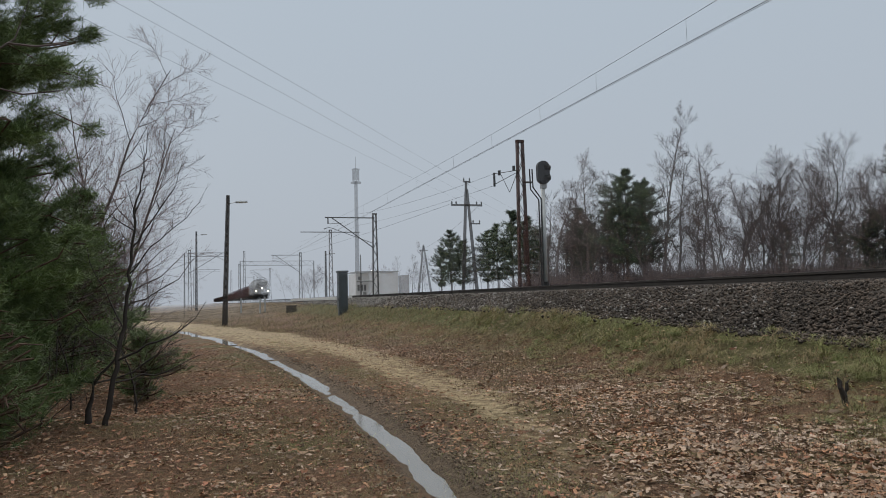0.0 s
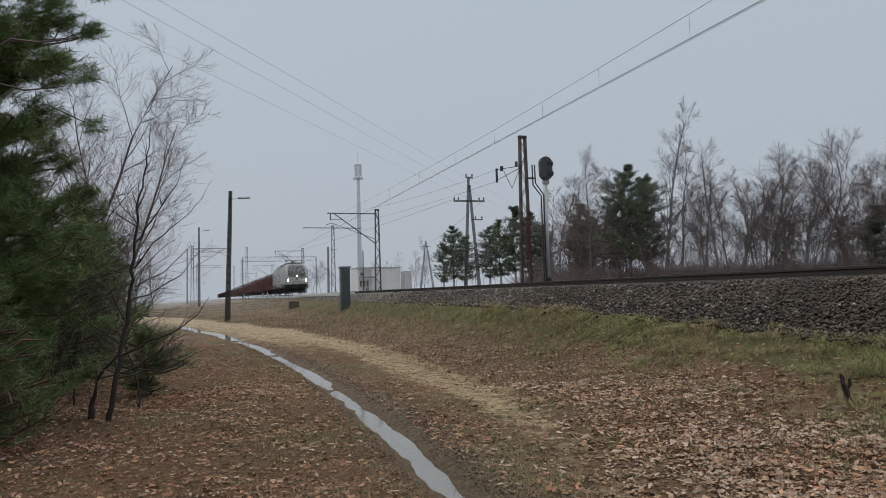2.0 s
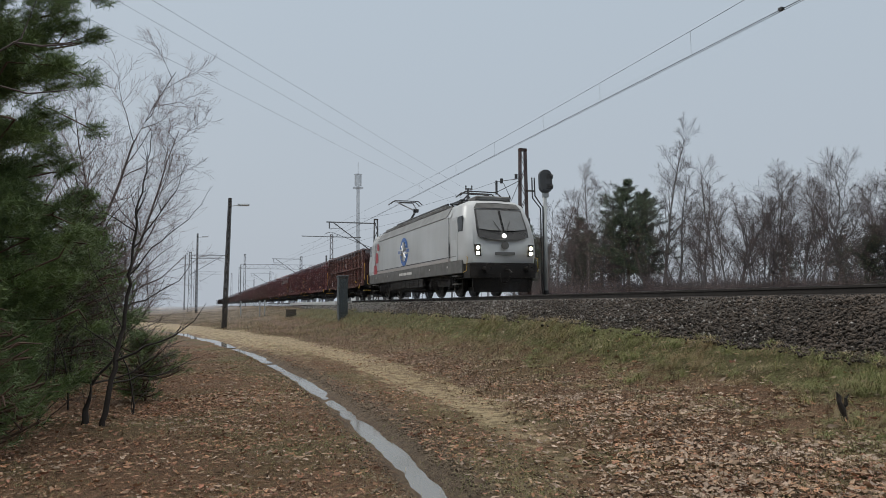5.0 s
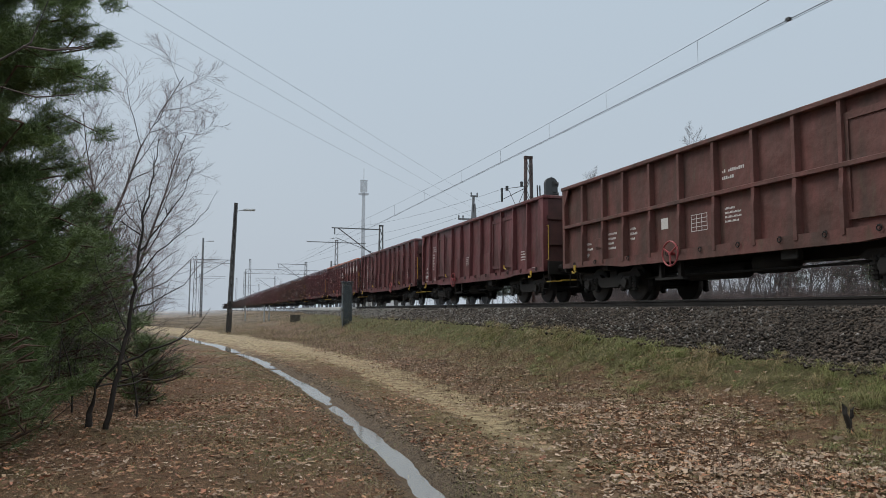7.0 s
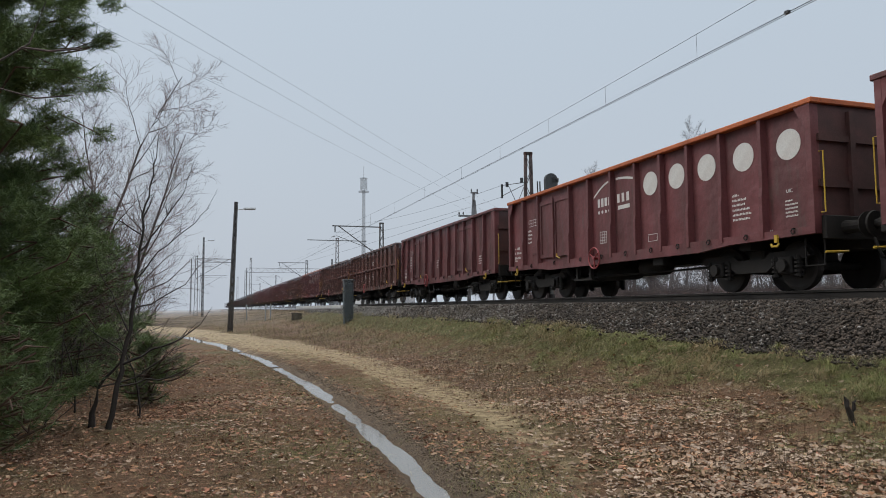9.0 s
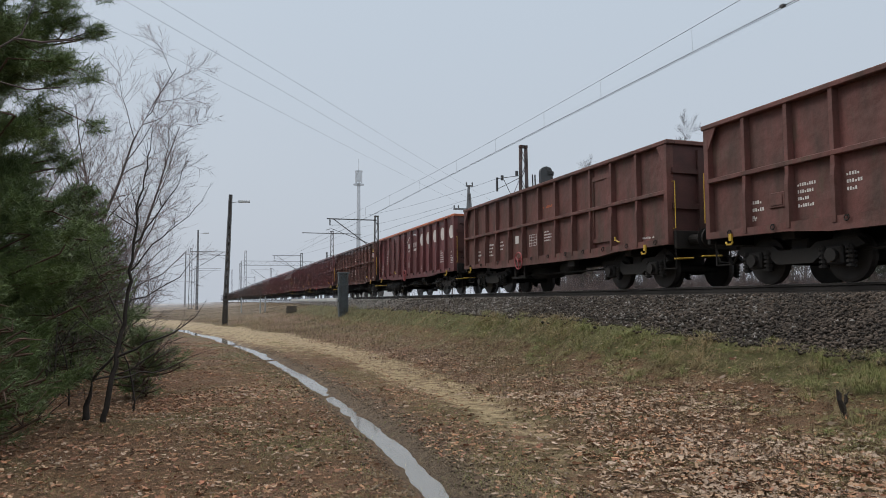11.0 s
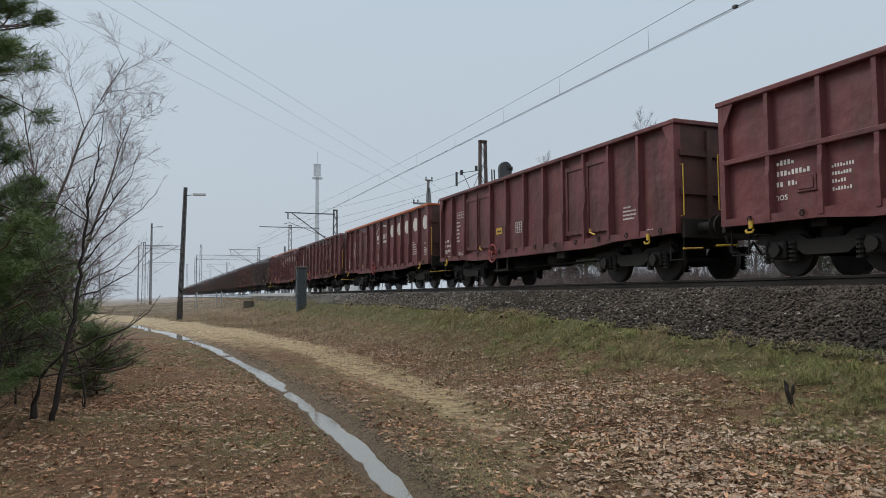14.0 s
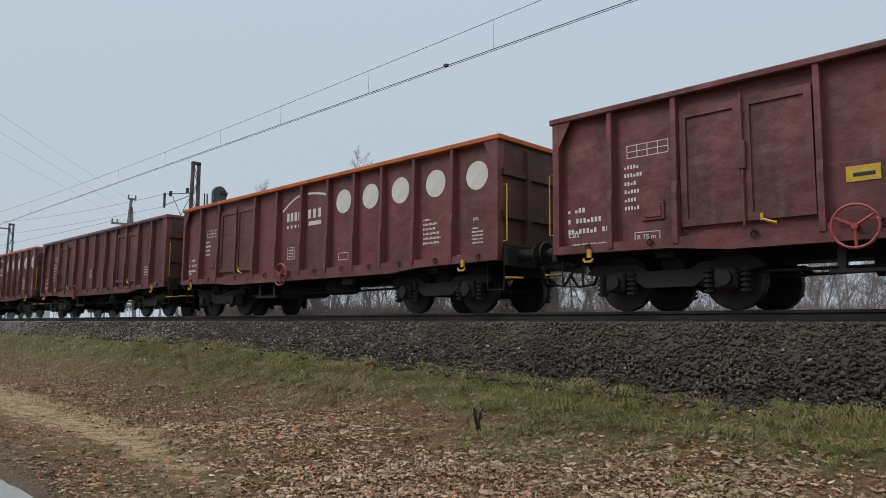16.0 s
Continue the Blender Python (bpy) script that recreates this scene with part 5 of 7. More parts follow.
def build_loco():
    t = thing("electric_locomotive", "silver electric locomotive with dark skirts, lit headlights and raised pantograph", "locomotive")
    # cross sections: y, half width, roof height, how far the lower edge sits
    def ring(y, hw, roof, low=1.28, shoulder=None):
        sh = shoulder or roof - 0.62
        pts = [(hw - 0.04, low), (hw, low + 0.3), (hw, 2.2), (hw - 0.03, sh), (hw - 0.30, roof - 0.16), (hw - 0.62, roof - 0.02), (0, roof)]
        return [(x, y, z) for x, z in pts] + [(-x, y, z) for x, z in pts[-2::-1]]

    m = Mesh()
    m.loft([ring(2.3, 1.49, 3.92), ring(LL - 2.3, 1.49, 3.92)], True)
    part("body", m, SILVER, t, "silver side walls and roof", False)
    for way in (1, -1):
        cabm = Mesh()
        q_ = lambda y: y if way > 0 else LL - y
        # raked nose: rings lean back with height
        def nose(y_low, y_high, hw_low, hw_high, roof):
            pts = [(hw_low - 0.05, 1.28), (hw_low, 1.6), (hw_low, 2.15), (hw_high, 3.0), (hw_high - 0.2, roof - 0.2), (hw_high - 0.55, roof - 0.03), (0, roof)]
            # ease the corners
            pts = [pts[0]] + [(a[0] + (b[0] - a[0]) * k, a[1] + (b[1] - a[1]) * k) for a, b in zip(pts[:-1], pts[1:]) for k in (0.12, 0.88)] + [pts[-1]]
            full = pts + [(-x, z) for x, z in pts[-2::-1]]
            out_ = []
            for x, z in full:
                k = max(0.0, min(1.0, (z - 2.1) / 1.75))
                out_.append((x, q_(y_low + (y_high - y_low) * k ** 1.25 + 0.12 * (abs(x) / 1.45) ** 3), z))
            return out_
        cabm.loft([nose(0.12, 1.0, 1.28, 1.18, 3.74), nose(0.30, 1.08, 1.42, 1.36, 3.84), nose(0.5, 1.2, 1.47, 1.45, 3.89), nose(0.8, 1.4, 1.487, 1.482, 3.92), nose(1.5, 1.8, 1.49, 1.49, 3.92), nose(2.28, 2.29, 1.49, 1.49, 3.92)])
        cabo = part("cab", cabm, SILVER_W, t, "white rounded cab", True)
        # windscreen panes and dark band lie just proud of the raked nose
        def on_nose(x, z, off):
            k = max(0.0, min(1.0, (z - 2.1) / 1.75))
            return (x, q_(0.12 + 0.88 * k ** 1.25 + 0.12 * (abs(x) / 1.45) ** 3 - off), z)
        def panel(outline, off=0.02, thick=0.02):
            mm = Mesh()
            return mm.loft([[on_nose(x, z, off - thick) for x, z in outline], [on_nose(x, z, off) for x, z in outline]])
        part("windscreen_frame", panel([(-1.06, 2.32), (-0.6, 2.2), (0, 2.17), (0.6, 2.2), (1.06, 2.32), (1.08, 2.62), (1.0, 3.46), (0.5, 3.5), (0, 3.51), (-0.5, 3.5), (-1.0, 3.46), (-1.08, 2.62)], 0.03, 0.05), BLACKP, cabo, "black windscreen surround")
        for sx in (-1, 1):
            part("windscreen", panel([(sx * 0.05, 2.58), (sx * 0.5, 2.58), (sx * 1.0, 2.64), (sx * 0.96, 3.4), (sx * 0.5, 3.43), (sx * 0.05, 3.44)][::sx], 0.045, 0.012), SCREEN, cabo, "windscreen pane with the reflected sky painted grey")
            part("screen_edge", panel([(sx * 1.0, 2.64), (sx * 1.05, 2.64), (sx * 1.0, 3.42), (sx * 0.96, 3.4)][::sx], 0.05, 0.01), BLACKP, cabo)
            part("wiper", Mesh().tube([on_nose(sx * 0.1, 2.5, 0.07), on_nose(sx * 0.35, 2.95, 0.07)], 0.012, 4), BLACKP, cabo)
            hl = part("headlight", panel([(sx * 0.98, 1.55), (sx * 1.22, 1.6), (sx * 1.26, 2.02), (sx * 1.02, 2.02)][::sx], 0.03, 0.03), BLACKP, cabo, "black headlight cluster")
            for hz_, mat_ in ((1.88, LAMP_ON), (1.67, LAMP_ON)):
                c0 = on_nose(sx * 1.12, hz_, 0.032)
                part("lamp", Mesh().tube([c0, (c0[0], c0[1] - 0.02 * way, c0[2])], 0.075, 14), mat_ if way > 0 else WINDOW, hl, "lit round lamp" if way > 0 else "")
        c0 = on_nose(0, 2.36, 0.035)
        part("top_light", Mesh().tube([c0, (c0[0], c0[1] - 0.02 * way, c0[2])], 0.085, 14), LAMP_TOP if way > 0 else WINDOW, cabo, "lit white lamp")
        c1 = on_nose(0, 1.98, 0.02)
        part("badge", Mesh().tube([c1, (c1[0], c1[1] - 0.02 * way, c1[2])], 0.16, 18), SKIRT, cabo, "round grey badge")
        part("number_bars", Mesh().add([], []).loft([[on_nose(x, z, 0.0) for x, z in ((-0.42, 1.6), (0.42, 1.6), (0.42, 1.72), (-0.42, 1.72))], [on_nose(x, z, 0.012) for x, z in ((-0.42, 1.6), (0.42, 1.6), (0.42, 1.72), (-0.42, 1.72))]]), SKIRT, cabo)
        part("header_panel", panel([(-1.02, 3.5), (-0.5, 3.53), (0, 3.54), (0.5, 3.53), (1.02, 3.5), (0.86, 3.72), (0, 3.76), (-0.86, 3.72)], 0.03, 0.05), SKIRT, cabo, "dark grey panel above the windscreen")
        part("roof_fairing", Mesh().box(-0.75, 0.75, min(q_(1.2), q_(2.2)), max(q_(1.2), q_(2.2)), 3.88, 4.08, 0.05), SKIRT, t)
        part("horn", Mesh().tube([(0.9, q_(1.6), 3.85), (0.9, q_(1.6), 4.2)], 0.03, 6), BLACKP, t)
        part("apron", Mesh().loft([[(-1.42, q_(0.28), z), (-1.25, q_(0.05), z), (1.25, q_(0.05), z), (1.42, q_(0.28), z), (1.42, q_(0.9), z), (-1.42, q_(0.9), z)] for z in (0.72, 1.3)]), SOOT, t, "black buffer beam apron")
        part("plough", Mesh().loft([[(-1.3 + a, q_(0.3 + b), z), (-0.6, q_(0.1 + b), z), (0.6, q_(0.1 + b), z), (1.3 - a, q_(0.3 + b), z), (1.2, q_(0.6), z), (-1.2, q_(0.6), z)] for a, b, z in ((0.10, 0.12, 0.17), (0, 0, 0.72))]), SOOT, t, "black snow plough")
        buffers(t, q_(0.08), -way)
        for sx in (-1, 1):
            dr = part("cab_door", Mesh().box(min(sx * 1.48, sx * 1.505), max(sx * 1.48, sx * 1.505), min(q_(1.42), q_(2.23)), max(q_(1.42), q_(2.23)), 1.45, 3.22, 0.01), SILVER_W, t)
            part("door_window", Mesh().box(min(sx * 1.50, sx * 1.509), max(sx * 1.50, sx * 1.509), min(q_(1.55), q_(2.1)), max(q_(1.55), q_(2.1)), 2.3, 3.1, 0.004), SILVER, dr, "pale curtained door window")
            part("handle", Mesh().tube([(sx * 1.54, q_(2.4), 1.5), (sx * 1.54, q_(2.4), 2.5)], 0.015, 5), GALV, dr)
            part("side_window", Mesh().box(min(sx * 1.44, sx * 1.492), max(sx * 1.44, sx * 1.492), min(q_(0.88), q_(1.36)), max(q_(0.88), q_(1.36)), 2.58, 3.2, 0.02), WINDOW, t, "dark side window")
            for zz in (0.5, 0.82):
                part("cab_step", Mesh().box(min(sx * 1.25, sx * 1.47), max(sx * 1.25, sx * 1.47), min(q_(1.5), q_(2.15)), max(q_(1.5), q_(2.15)), zz, zz + 0.04), SKIRT, t)
            part("grab_rail", Mesh().tube([(sx * 1.5, q_(0.75), 0.95), (sx * 1.52, q_(0.35), 1.0), (sx * 1.5, q_(0.3), 1.5), (sx * 1.45, q_(0.5), 1.55)], 0.016, 5), YELLOW, t, "yellow grab rail")
    for sx in (-1, 1):
        part("skirt", Mesh().box(min(sx * 1.40, sx * 1.5), max(sx * 1.40, sx * 1.5), 0.9, LL - 0.9, 0.93, 1.46, 0.02), SKIRT, t, "dark grey lower skirt")
        part("dust_strip", Mesh().box(min(sx * 1.49, sx * 1.503), max(sx * 1.49, sx * 1.503), 1.5, LL - 1.5, 1.465, 1.6), PLASTER_B, t, "dusty beige strip")
        part("trim_line", Mesh().box(min(sx * 1.49, sx * 1.505), max(sx * 1.49, sx * 1.505), 1.6, LL - 1.6, 1.62, 1.65), BLACKP, t)
        part("side_grille", Mesh().box(min(sx * 1.26, sx * 1.46), max(sx * 1.26, sx * 1.46), 3.2, LL - 3.2, 3.31, 3.36), SKIRT, t)
        part("cant_panel", Mesh().loft([[(sx * 1.472, y, 3.34), (sx * 1.20, y, 3.79), (sx * 1.17, y, 3.77), (sx * 1.44, y, 3.32)] for y in (2.8, LL - 2.8)]), ROOFGREY, t, "mid-grey sloping roof panel")
        part("roof_edge", Mesh().box(min(sx * 0.95, sx * 1.18), max(sx * 0.95, sx * 1.18), 3.6, LL - 3.6, 3.8, 3.97, 0.03), SKIRT, t)
        for z, y0, y1, hh in ((1.47, 0, 0.86, 0.53), (2.09, 0.5, 1.1, 0.6), (2.79, 0.9, 1.28, 0.42)):
            yy = LL - 1.96
            cy, cz, ry_, rz_ = yy - (y0 + y1) / 2, z + hh / 2, (y1 - y0) / 2, hh / 2
            ol = []
            for k in range(24):
                a = 2 * math.pi * k / 24
                c_, s_ = math.cos(a), math.sin(a)
                u_, v_ = math.copysign(abs(c_) ** 0.45, c_), math.copysign(abs(s_) ** 0.45, s_)
                ol.append((cy + ry_ * u_ * (1 - 0.14 * v_) + 0.05 * v_, cz + rz_ * v_))
            part("red_patch", Mesh().prism(ol, sx * 1.506, sx * 1.511), PATCHRED, t, "red rounded decal")
        lg = Mesh().tube([(sx * 1.492, 9.3, 2.36), (sx * 1.5, 9.3, 2.36)], 0.72, 36)
        lgo = part("emblem", lg, BLUE, t, "round blue emblem with white bars")
        wb_ = Mesh()
        for k in range(6):
            a = math.pi * k / 6 + 0.2
            wb_.tube([(sx * 1.503, 9.3 - 0.5 * math.cos(a), 2.36 - 0.5 * math.sin(a)), (sx * 1.503, 9.3 + 0.5 * math.cos(a), 2.36 + 0.5 * math.sin(a))], 0.05, 4)
        wb_.box(min(sx * 1.5, sx * 1.508), max(sx * 1.5, sx * 1.508), 8.2, 10.4, 2.24, 2.52)
        part("emblem_bars", wb_, SILVER_W, lgo)
        lt_ = Mesh()
        for k in range(9):
            lt_.box(min(sx * 1.509, sx * 1.512), max(sx * 1.509, sx * 1.512), 8.27 + 0.235 * k, 8.43 + 0.235 * k, 2.3, 2.46)
        part("emblem_marks", lt_, BLUE, lgo)
        nb = Mesh()
        for k, (a, b) in enumerate(((0, 0.9), (1.0, 1.5), (1.6, 2.3))):
            nb.box(min(sx * 1.501, sx * 1.504), max(sx * 1.501, sx * 1.504), 7.9 + a, 7.9 + b, 1.16, 1.29)
        part("number_bars", nb, WHITE, t)
        for k in range(7):
            part("hatch", Mesh().box(min(sx * 1.28, sx * 1.44), max(sx * 1.28, sx * 1.44), 6.3 + 0.75 * k, 6.9 + 0.75 * k, 0.5, 1.0, 0.02), SOOT, t)
        for k in range(9):
            part("roof_grille", Mesh().loft([[(sx * 1.30, 3.4 + 1.25 * k, 3.52), (sx * 1.30, 4.5 + 1.25 * k, 3.52), (sx * 1.06, 4.5 + 1.25 * k, 3.80), (sx * 1.06, 3.4 + 1.25 * k, 3.80)],
                                             [(sx * 1.33, 3.4 + 1.25 * k, 3.55), (sx * 1.33, 4.5 + 1.25 * k, 3.55), (sx * 1.09, 4.5 + 1.25 * k, 3.83), (sx * 1.09, 3.4 + 1.25 * k, 3.83)]]), SKIRT, t)
        for yy in (2.6, 5.0, 8.9, 12.6, LL - 2.6):
            part("side_plate", Mesh().box(min(sx * 1.5, sx * 1.506), max(sx * 1.5, sx * 1.506), yy, yy + 0.1, 1.2, 1.28), WHITE, t)
        for yy in (2.42, LL - 2.46):
            part("body_seam", Mesh().box(min(sx * 1.49, sx * 1.5), max(sx * 1.49, sx * 1.5), yy, yy + 0.035, 1.45, 3.3), BLACKP, t)
    part("bus_bar", Mesh().tube([(-0.75, 4.6, 4.16), (-0.75, 13.2, 4.16)], 0.06, 6).box(-0.82, -0.68, 6.0, 6.1, 3.86, 4.16).box(-0.82, -0.68, 8.6, 8.7, 3.86, 4.16).box(-0.82, -0.68, 11.2, 11.3, 3.86, 4.16), BLACKP, t, "black roof bus bar")
    part("roof_gear", Mesh().box(-0.55, 0.55, 6.0, 11.8, 3.9, 4.08, 0.04).tube([(0.3, 4.2, 4.2), (0.3, 13.6, 4.2)], 0.04, 6).box(-0.4, 0.4, 7.2, 8.6, 4.08, 4.25, 0.03), BLACKP, t, "black roof equipment")
    pantograph(t, 3.7, False, 1)
    pantograph(t, 13.4, True, -1)
    part("underframe", Mesh().box(-1.2, 1.2, 1.0, LL - 1.0, 0.75, 1.27).box(-1.25, 1.25, 6.4, LL - 6.4, 0.35, 0.8, 0.05), SOOT, t)
    for yy in (4.2, LL - 4.2):
        b_ = bogie(t, yy, 0.46)
        b_.scale = (1.08, 1.42, 1.3)
        for sx in (-1, 1):
            for a in (-1.28, 1.28):
                rim_ = Mesh().tube([(sx * 0.9, yy + a + 0.5 * math.cos(k * math.pi / 16), 0.6 + 0.5 * math.sin(k * math.pi / 16)) for k in range(33)], 0.04, 5, False)
                part("wheel_disc", rim_, SKIRT, t, "grey brake disc ring on the wheel")
    return t


train = []


def make_train():
    train.append((build_loco(), -5.26))
    styles = {1: ("waist", 0), 2: ("plain", 0), 3: ("plain", 1), 4: ("dots", 0), 5: ("plain", 0), 6: ("waist", 0), 7: ("waist", 1), 8: ("dots", 0), 9: ("waist", 2),
              10: ("waist", 4), 11: ("plain", 3), 12: ("dots", 0), 13: ("plain", 0), 14: ("dots", 1)}
    # behind the fourteenth, most wagons carry the haze in their paint
    order = [styles.get(k, (("grimy", 0), ("waist", 0), ("grimy", 1), ("grimy", 0), ("grimy", 1))[k % 5]) for k in range(1, 35)]
    first = {}
    for k, st in enumerate(order, 1):
        if st in first:
            w = copy_thing(first[st], pose(0, 0, 0))
        else:
            w = first[st] = build_wagon(*st)
        train.append((w, PITCH * k))


make_train()

# ---- trees and undergrowth ----


def limb_tree(seed, height, spread=0.45, levels=4, trunk_r=0.12, start=0.25, kids=7, lean=0.0, droop=0.0, wide=0.0, min_r=0.006, fine=4):
    """Tapered trunk, limbs and twigs; returns arrays of the thick wood and of the fine twigs."""
    r = random.Random(seed)
    wood, twigs = [], []

    def grow(p, d, length, rad, level):
        n = 7 if level == 0 else 5 if level == 1 else 4 if level == 2 else fine
        pts, rads, dirs = [p.copy()], [rad], [d.copy()]
        q = p.copy()
        for k in range(n):
            wob = 0.10 if level == 0 else 0.17
            d = (d + Vector((r.gauss(0, wob), r.gauss(0, wob), r.gauss(0, wob * 0.5) + (0.05 if level else 0.02) - droop * level * 0.05))).normalized()
            q = q + d * (length / n)
            pts.append(q.copy())
            rads.append(max(rad * (1 - 0.85 * (k + 1) / n), min_r * 0.6))
            dirs.append(d.copy())
        (wood if level < 2 else twigs).append((pts, rads, 6 if level == 0 else 4 if level == 1 else 3))
        if level >= levels - 1:
            return
        count = int(kids * (1.6 if level == 0 else 1.0 if level == 1 else 0.8) + r.random())
        for c in range(count):
            t = start + (1 - start) * (c + r.random()) / count if level == 0 else 0.2 + 0.8 * (c + r.random()) / count
            f = t * n
            i_ = min(int(f), n - 1)
            base = pts[i_].lerp(pts[i_ + 1], f - i_)
            ax = dirs[i_]
            ang = wide + r.uniform(0.45, 0.95) * (1 + spread * 0.3) if level == 0 else r.uniform(0.4, 1.0)
            side = ax.cross(Vector((r.gauss(0, 1), r.gauss(0, 1), r.gauss(0, 1)))).normalized()
            nd = (ax * math.cos(ang) + side * math.sin(ang)).normalized()
            ln = length * (spread * (1.15 - 0.75 * t) if level == 0 else 0.55 * (1.2 - 0.6 * t)) * r.uniform(0.7, 1.2)
            grow(base, nd, ln, max(rad * (1 - 0.8 * t) * 0.55, min_r), level + 1)

    grow(Vector((0, 0, -0.15)), Vector((lean, 0, 1)).normalized(), height, trunk_r, 0)
    return wood, twigs


def tubes(strands):
    v, f = [], []
    for pts, rads, n in strands:
        o = len(v)
        for i_, p in enumerate(pts):
            d = (pts[min(i_ + 1, len(pts) - 1)] - pts[max(i_ - 1, 0)]).normalized()
            a = d.cross(Vector((0.3, 0.1, 1)) if abs(d.z) < 0.9 else Vector((1, 0, 0))).normalized()
            c = d.cross(a)
            for k in range(n):
                t = 2 * math.pi * k / n
                v.append(p + (a * math.cos(t) + c * math.sin(t)) * rads[i_])
        for i_ in range(len(pts) - 1):
            for k in range(n):
                f.append((o + i_ * n + k, o + i_ * n + (k + 1) % n, o + (i_ + 1) * n + (k + 1) % n, o + (i_ + 1) * n + k))
    return np.array([tuple(p) for p in v]), np.array(f)


def bare_tree(name, label, seed, bark, twig, at, **kw):
    t = thing(name, label, "tree", at=at)
    wood, fine = limb_tree(seed, **kw)
    raw("trunk", *tubes(wood), bark, parent=t, smooth=True)
    if fine:
        raw("crown", *tubes(fine), twig, parent=t)
    return t


def pine(name, label, seed, height, radius, at, needle, tufts, needles, length, crown_from=0.05, near=False, width=0.012, gap=1.0, round_top=False):
    """Whorled limbs carrying brushes of long needles."""
    r = random.Random(seed)
    rn = np.random.default_rng(seed)
    t = thing(name, label, "tree", at=at)
    trunk = [(([Vector((0.06 * math.sin(k), 0.06 * math.cos(1.7 * k), height * k / 8 - 0.1)) for k in range(9)]), [max(0.018 * height * (1 - 0.93 * k / 8), 0.02) for k in range(9)], 8)]
    limbs, tips = [], []
    z = height * crown_from
    while z < height * 0.985:
        rel = (z - height * crown_from) / (height * (1 - crown_from))
        reach = radius * (min(1, 0.85 + 0.6 * rel) if rel < 0.25 else (1 - ((rel - 0.25) / 0.75) ** 1.35 * 0.93))
        if round_top:
            reach = radius * max(0.12, 1 - rel ** 2.6) * (0.55 + 0.45 * min(1, rel / 0.25)) * r.uniform(0.7, 1.15)
        for k in range(r.randint(7, 10) if near else r.randint(4, 6)):
            a = r.uniform(0, 2 * math.pi)
            ln = reach * r.uniform(0.78, 1.1) if near else reach * r.uniform(0.6, 1.12)
            rise = r.uniform(0.1, 0.45) * ln * (0.6 + rel)
            pts = [Vector((math.cos(a) * ln * s, math.sin(a) * ln * s, z + rise * s * s + 0.05 * ln * math.sin(3 * s + k))) for s in (0, 0.3, 0.65, 1)]
            limbs.append((pts, [0.022 * ln / radius * (1 - 0.25 * i_) + 0.006 for i_ in range(4)], 4))
            for s in np.linspace(0.3, 1.0, max(3, int(4 * ln / radius) + 2)):
                base = pts[0].lerp(pts[3], float(s)) + Vector((0, 0, rise * (s * s - s)))
                for _ in range(2):
                    off = Vector((r.gauss(0, 1), r.gauss(0, 1), r.gauss(0.25, 0.6))) * 0.17 * ln * (0.4 + 0.6 * float(s))
                    tips.append((base + off, Vector((math.cos(a), math.sin(a), 0.55)) + off * 1.2))
                    if r.random() < 0.5:
                        limbs.append(([base, base + off], [0.012, 0.006], 3))
        z += height * r.uniform(0.03, 0.05) * gap
    raw("trunk", *tubes(trunk), BARK_PINE, parent=t, smooth=True)
    raw("branchwork", *tubes(limbs), BARK_PINE, parent=t)
    r.shuffle(tips)
    tips = (tips * (tufts // max(len(tips), 1) + 1))[:tufts]
    C = np.array([tuple(p) for p, _ in tips]) + rn.normal(0, 0.07 * radius / 2, (len(tips), 3))
    D = np.array([tuple(d) for _, d in tips])
    D /= np.linalg.norm(D, axis=1, keepdims=True)
    n = len(tips)
    along = rn.uniform(-0.9, 0.9, (n, needles, 1)) * length
    rad = rn.normal(0, 1, (n, needles, 3))
    rad /= np.linalg.norm(rad, axis=2, keepdims=True)
    dirn = D[:, None] * 0.75 + rad
    dirn /= np.linalg.norm(dirn, axis=2, keepdims=True)
    p0 = C[:, None] + D[:, None] * along
    ln = length * rn.uniform(0.6, 1.15, (n, needles, 1))
    sd = np.cross(dirn, rn.normal(0, 1, (n, needles, 3)))
    sd /= np.linalg.norm(sd, axis=2, keepdims=True)
    v = np.stack([p0 - sd * width, p0 + sd * width, p0 + dirn * ln], 2).reshape(-1, 3)
    raw("crown", v, np.arange(len(v)).reshape(-1, 3), needle, parent=t)
    return t


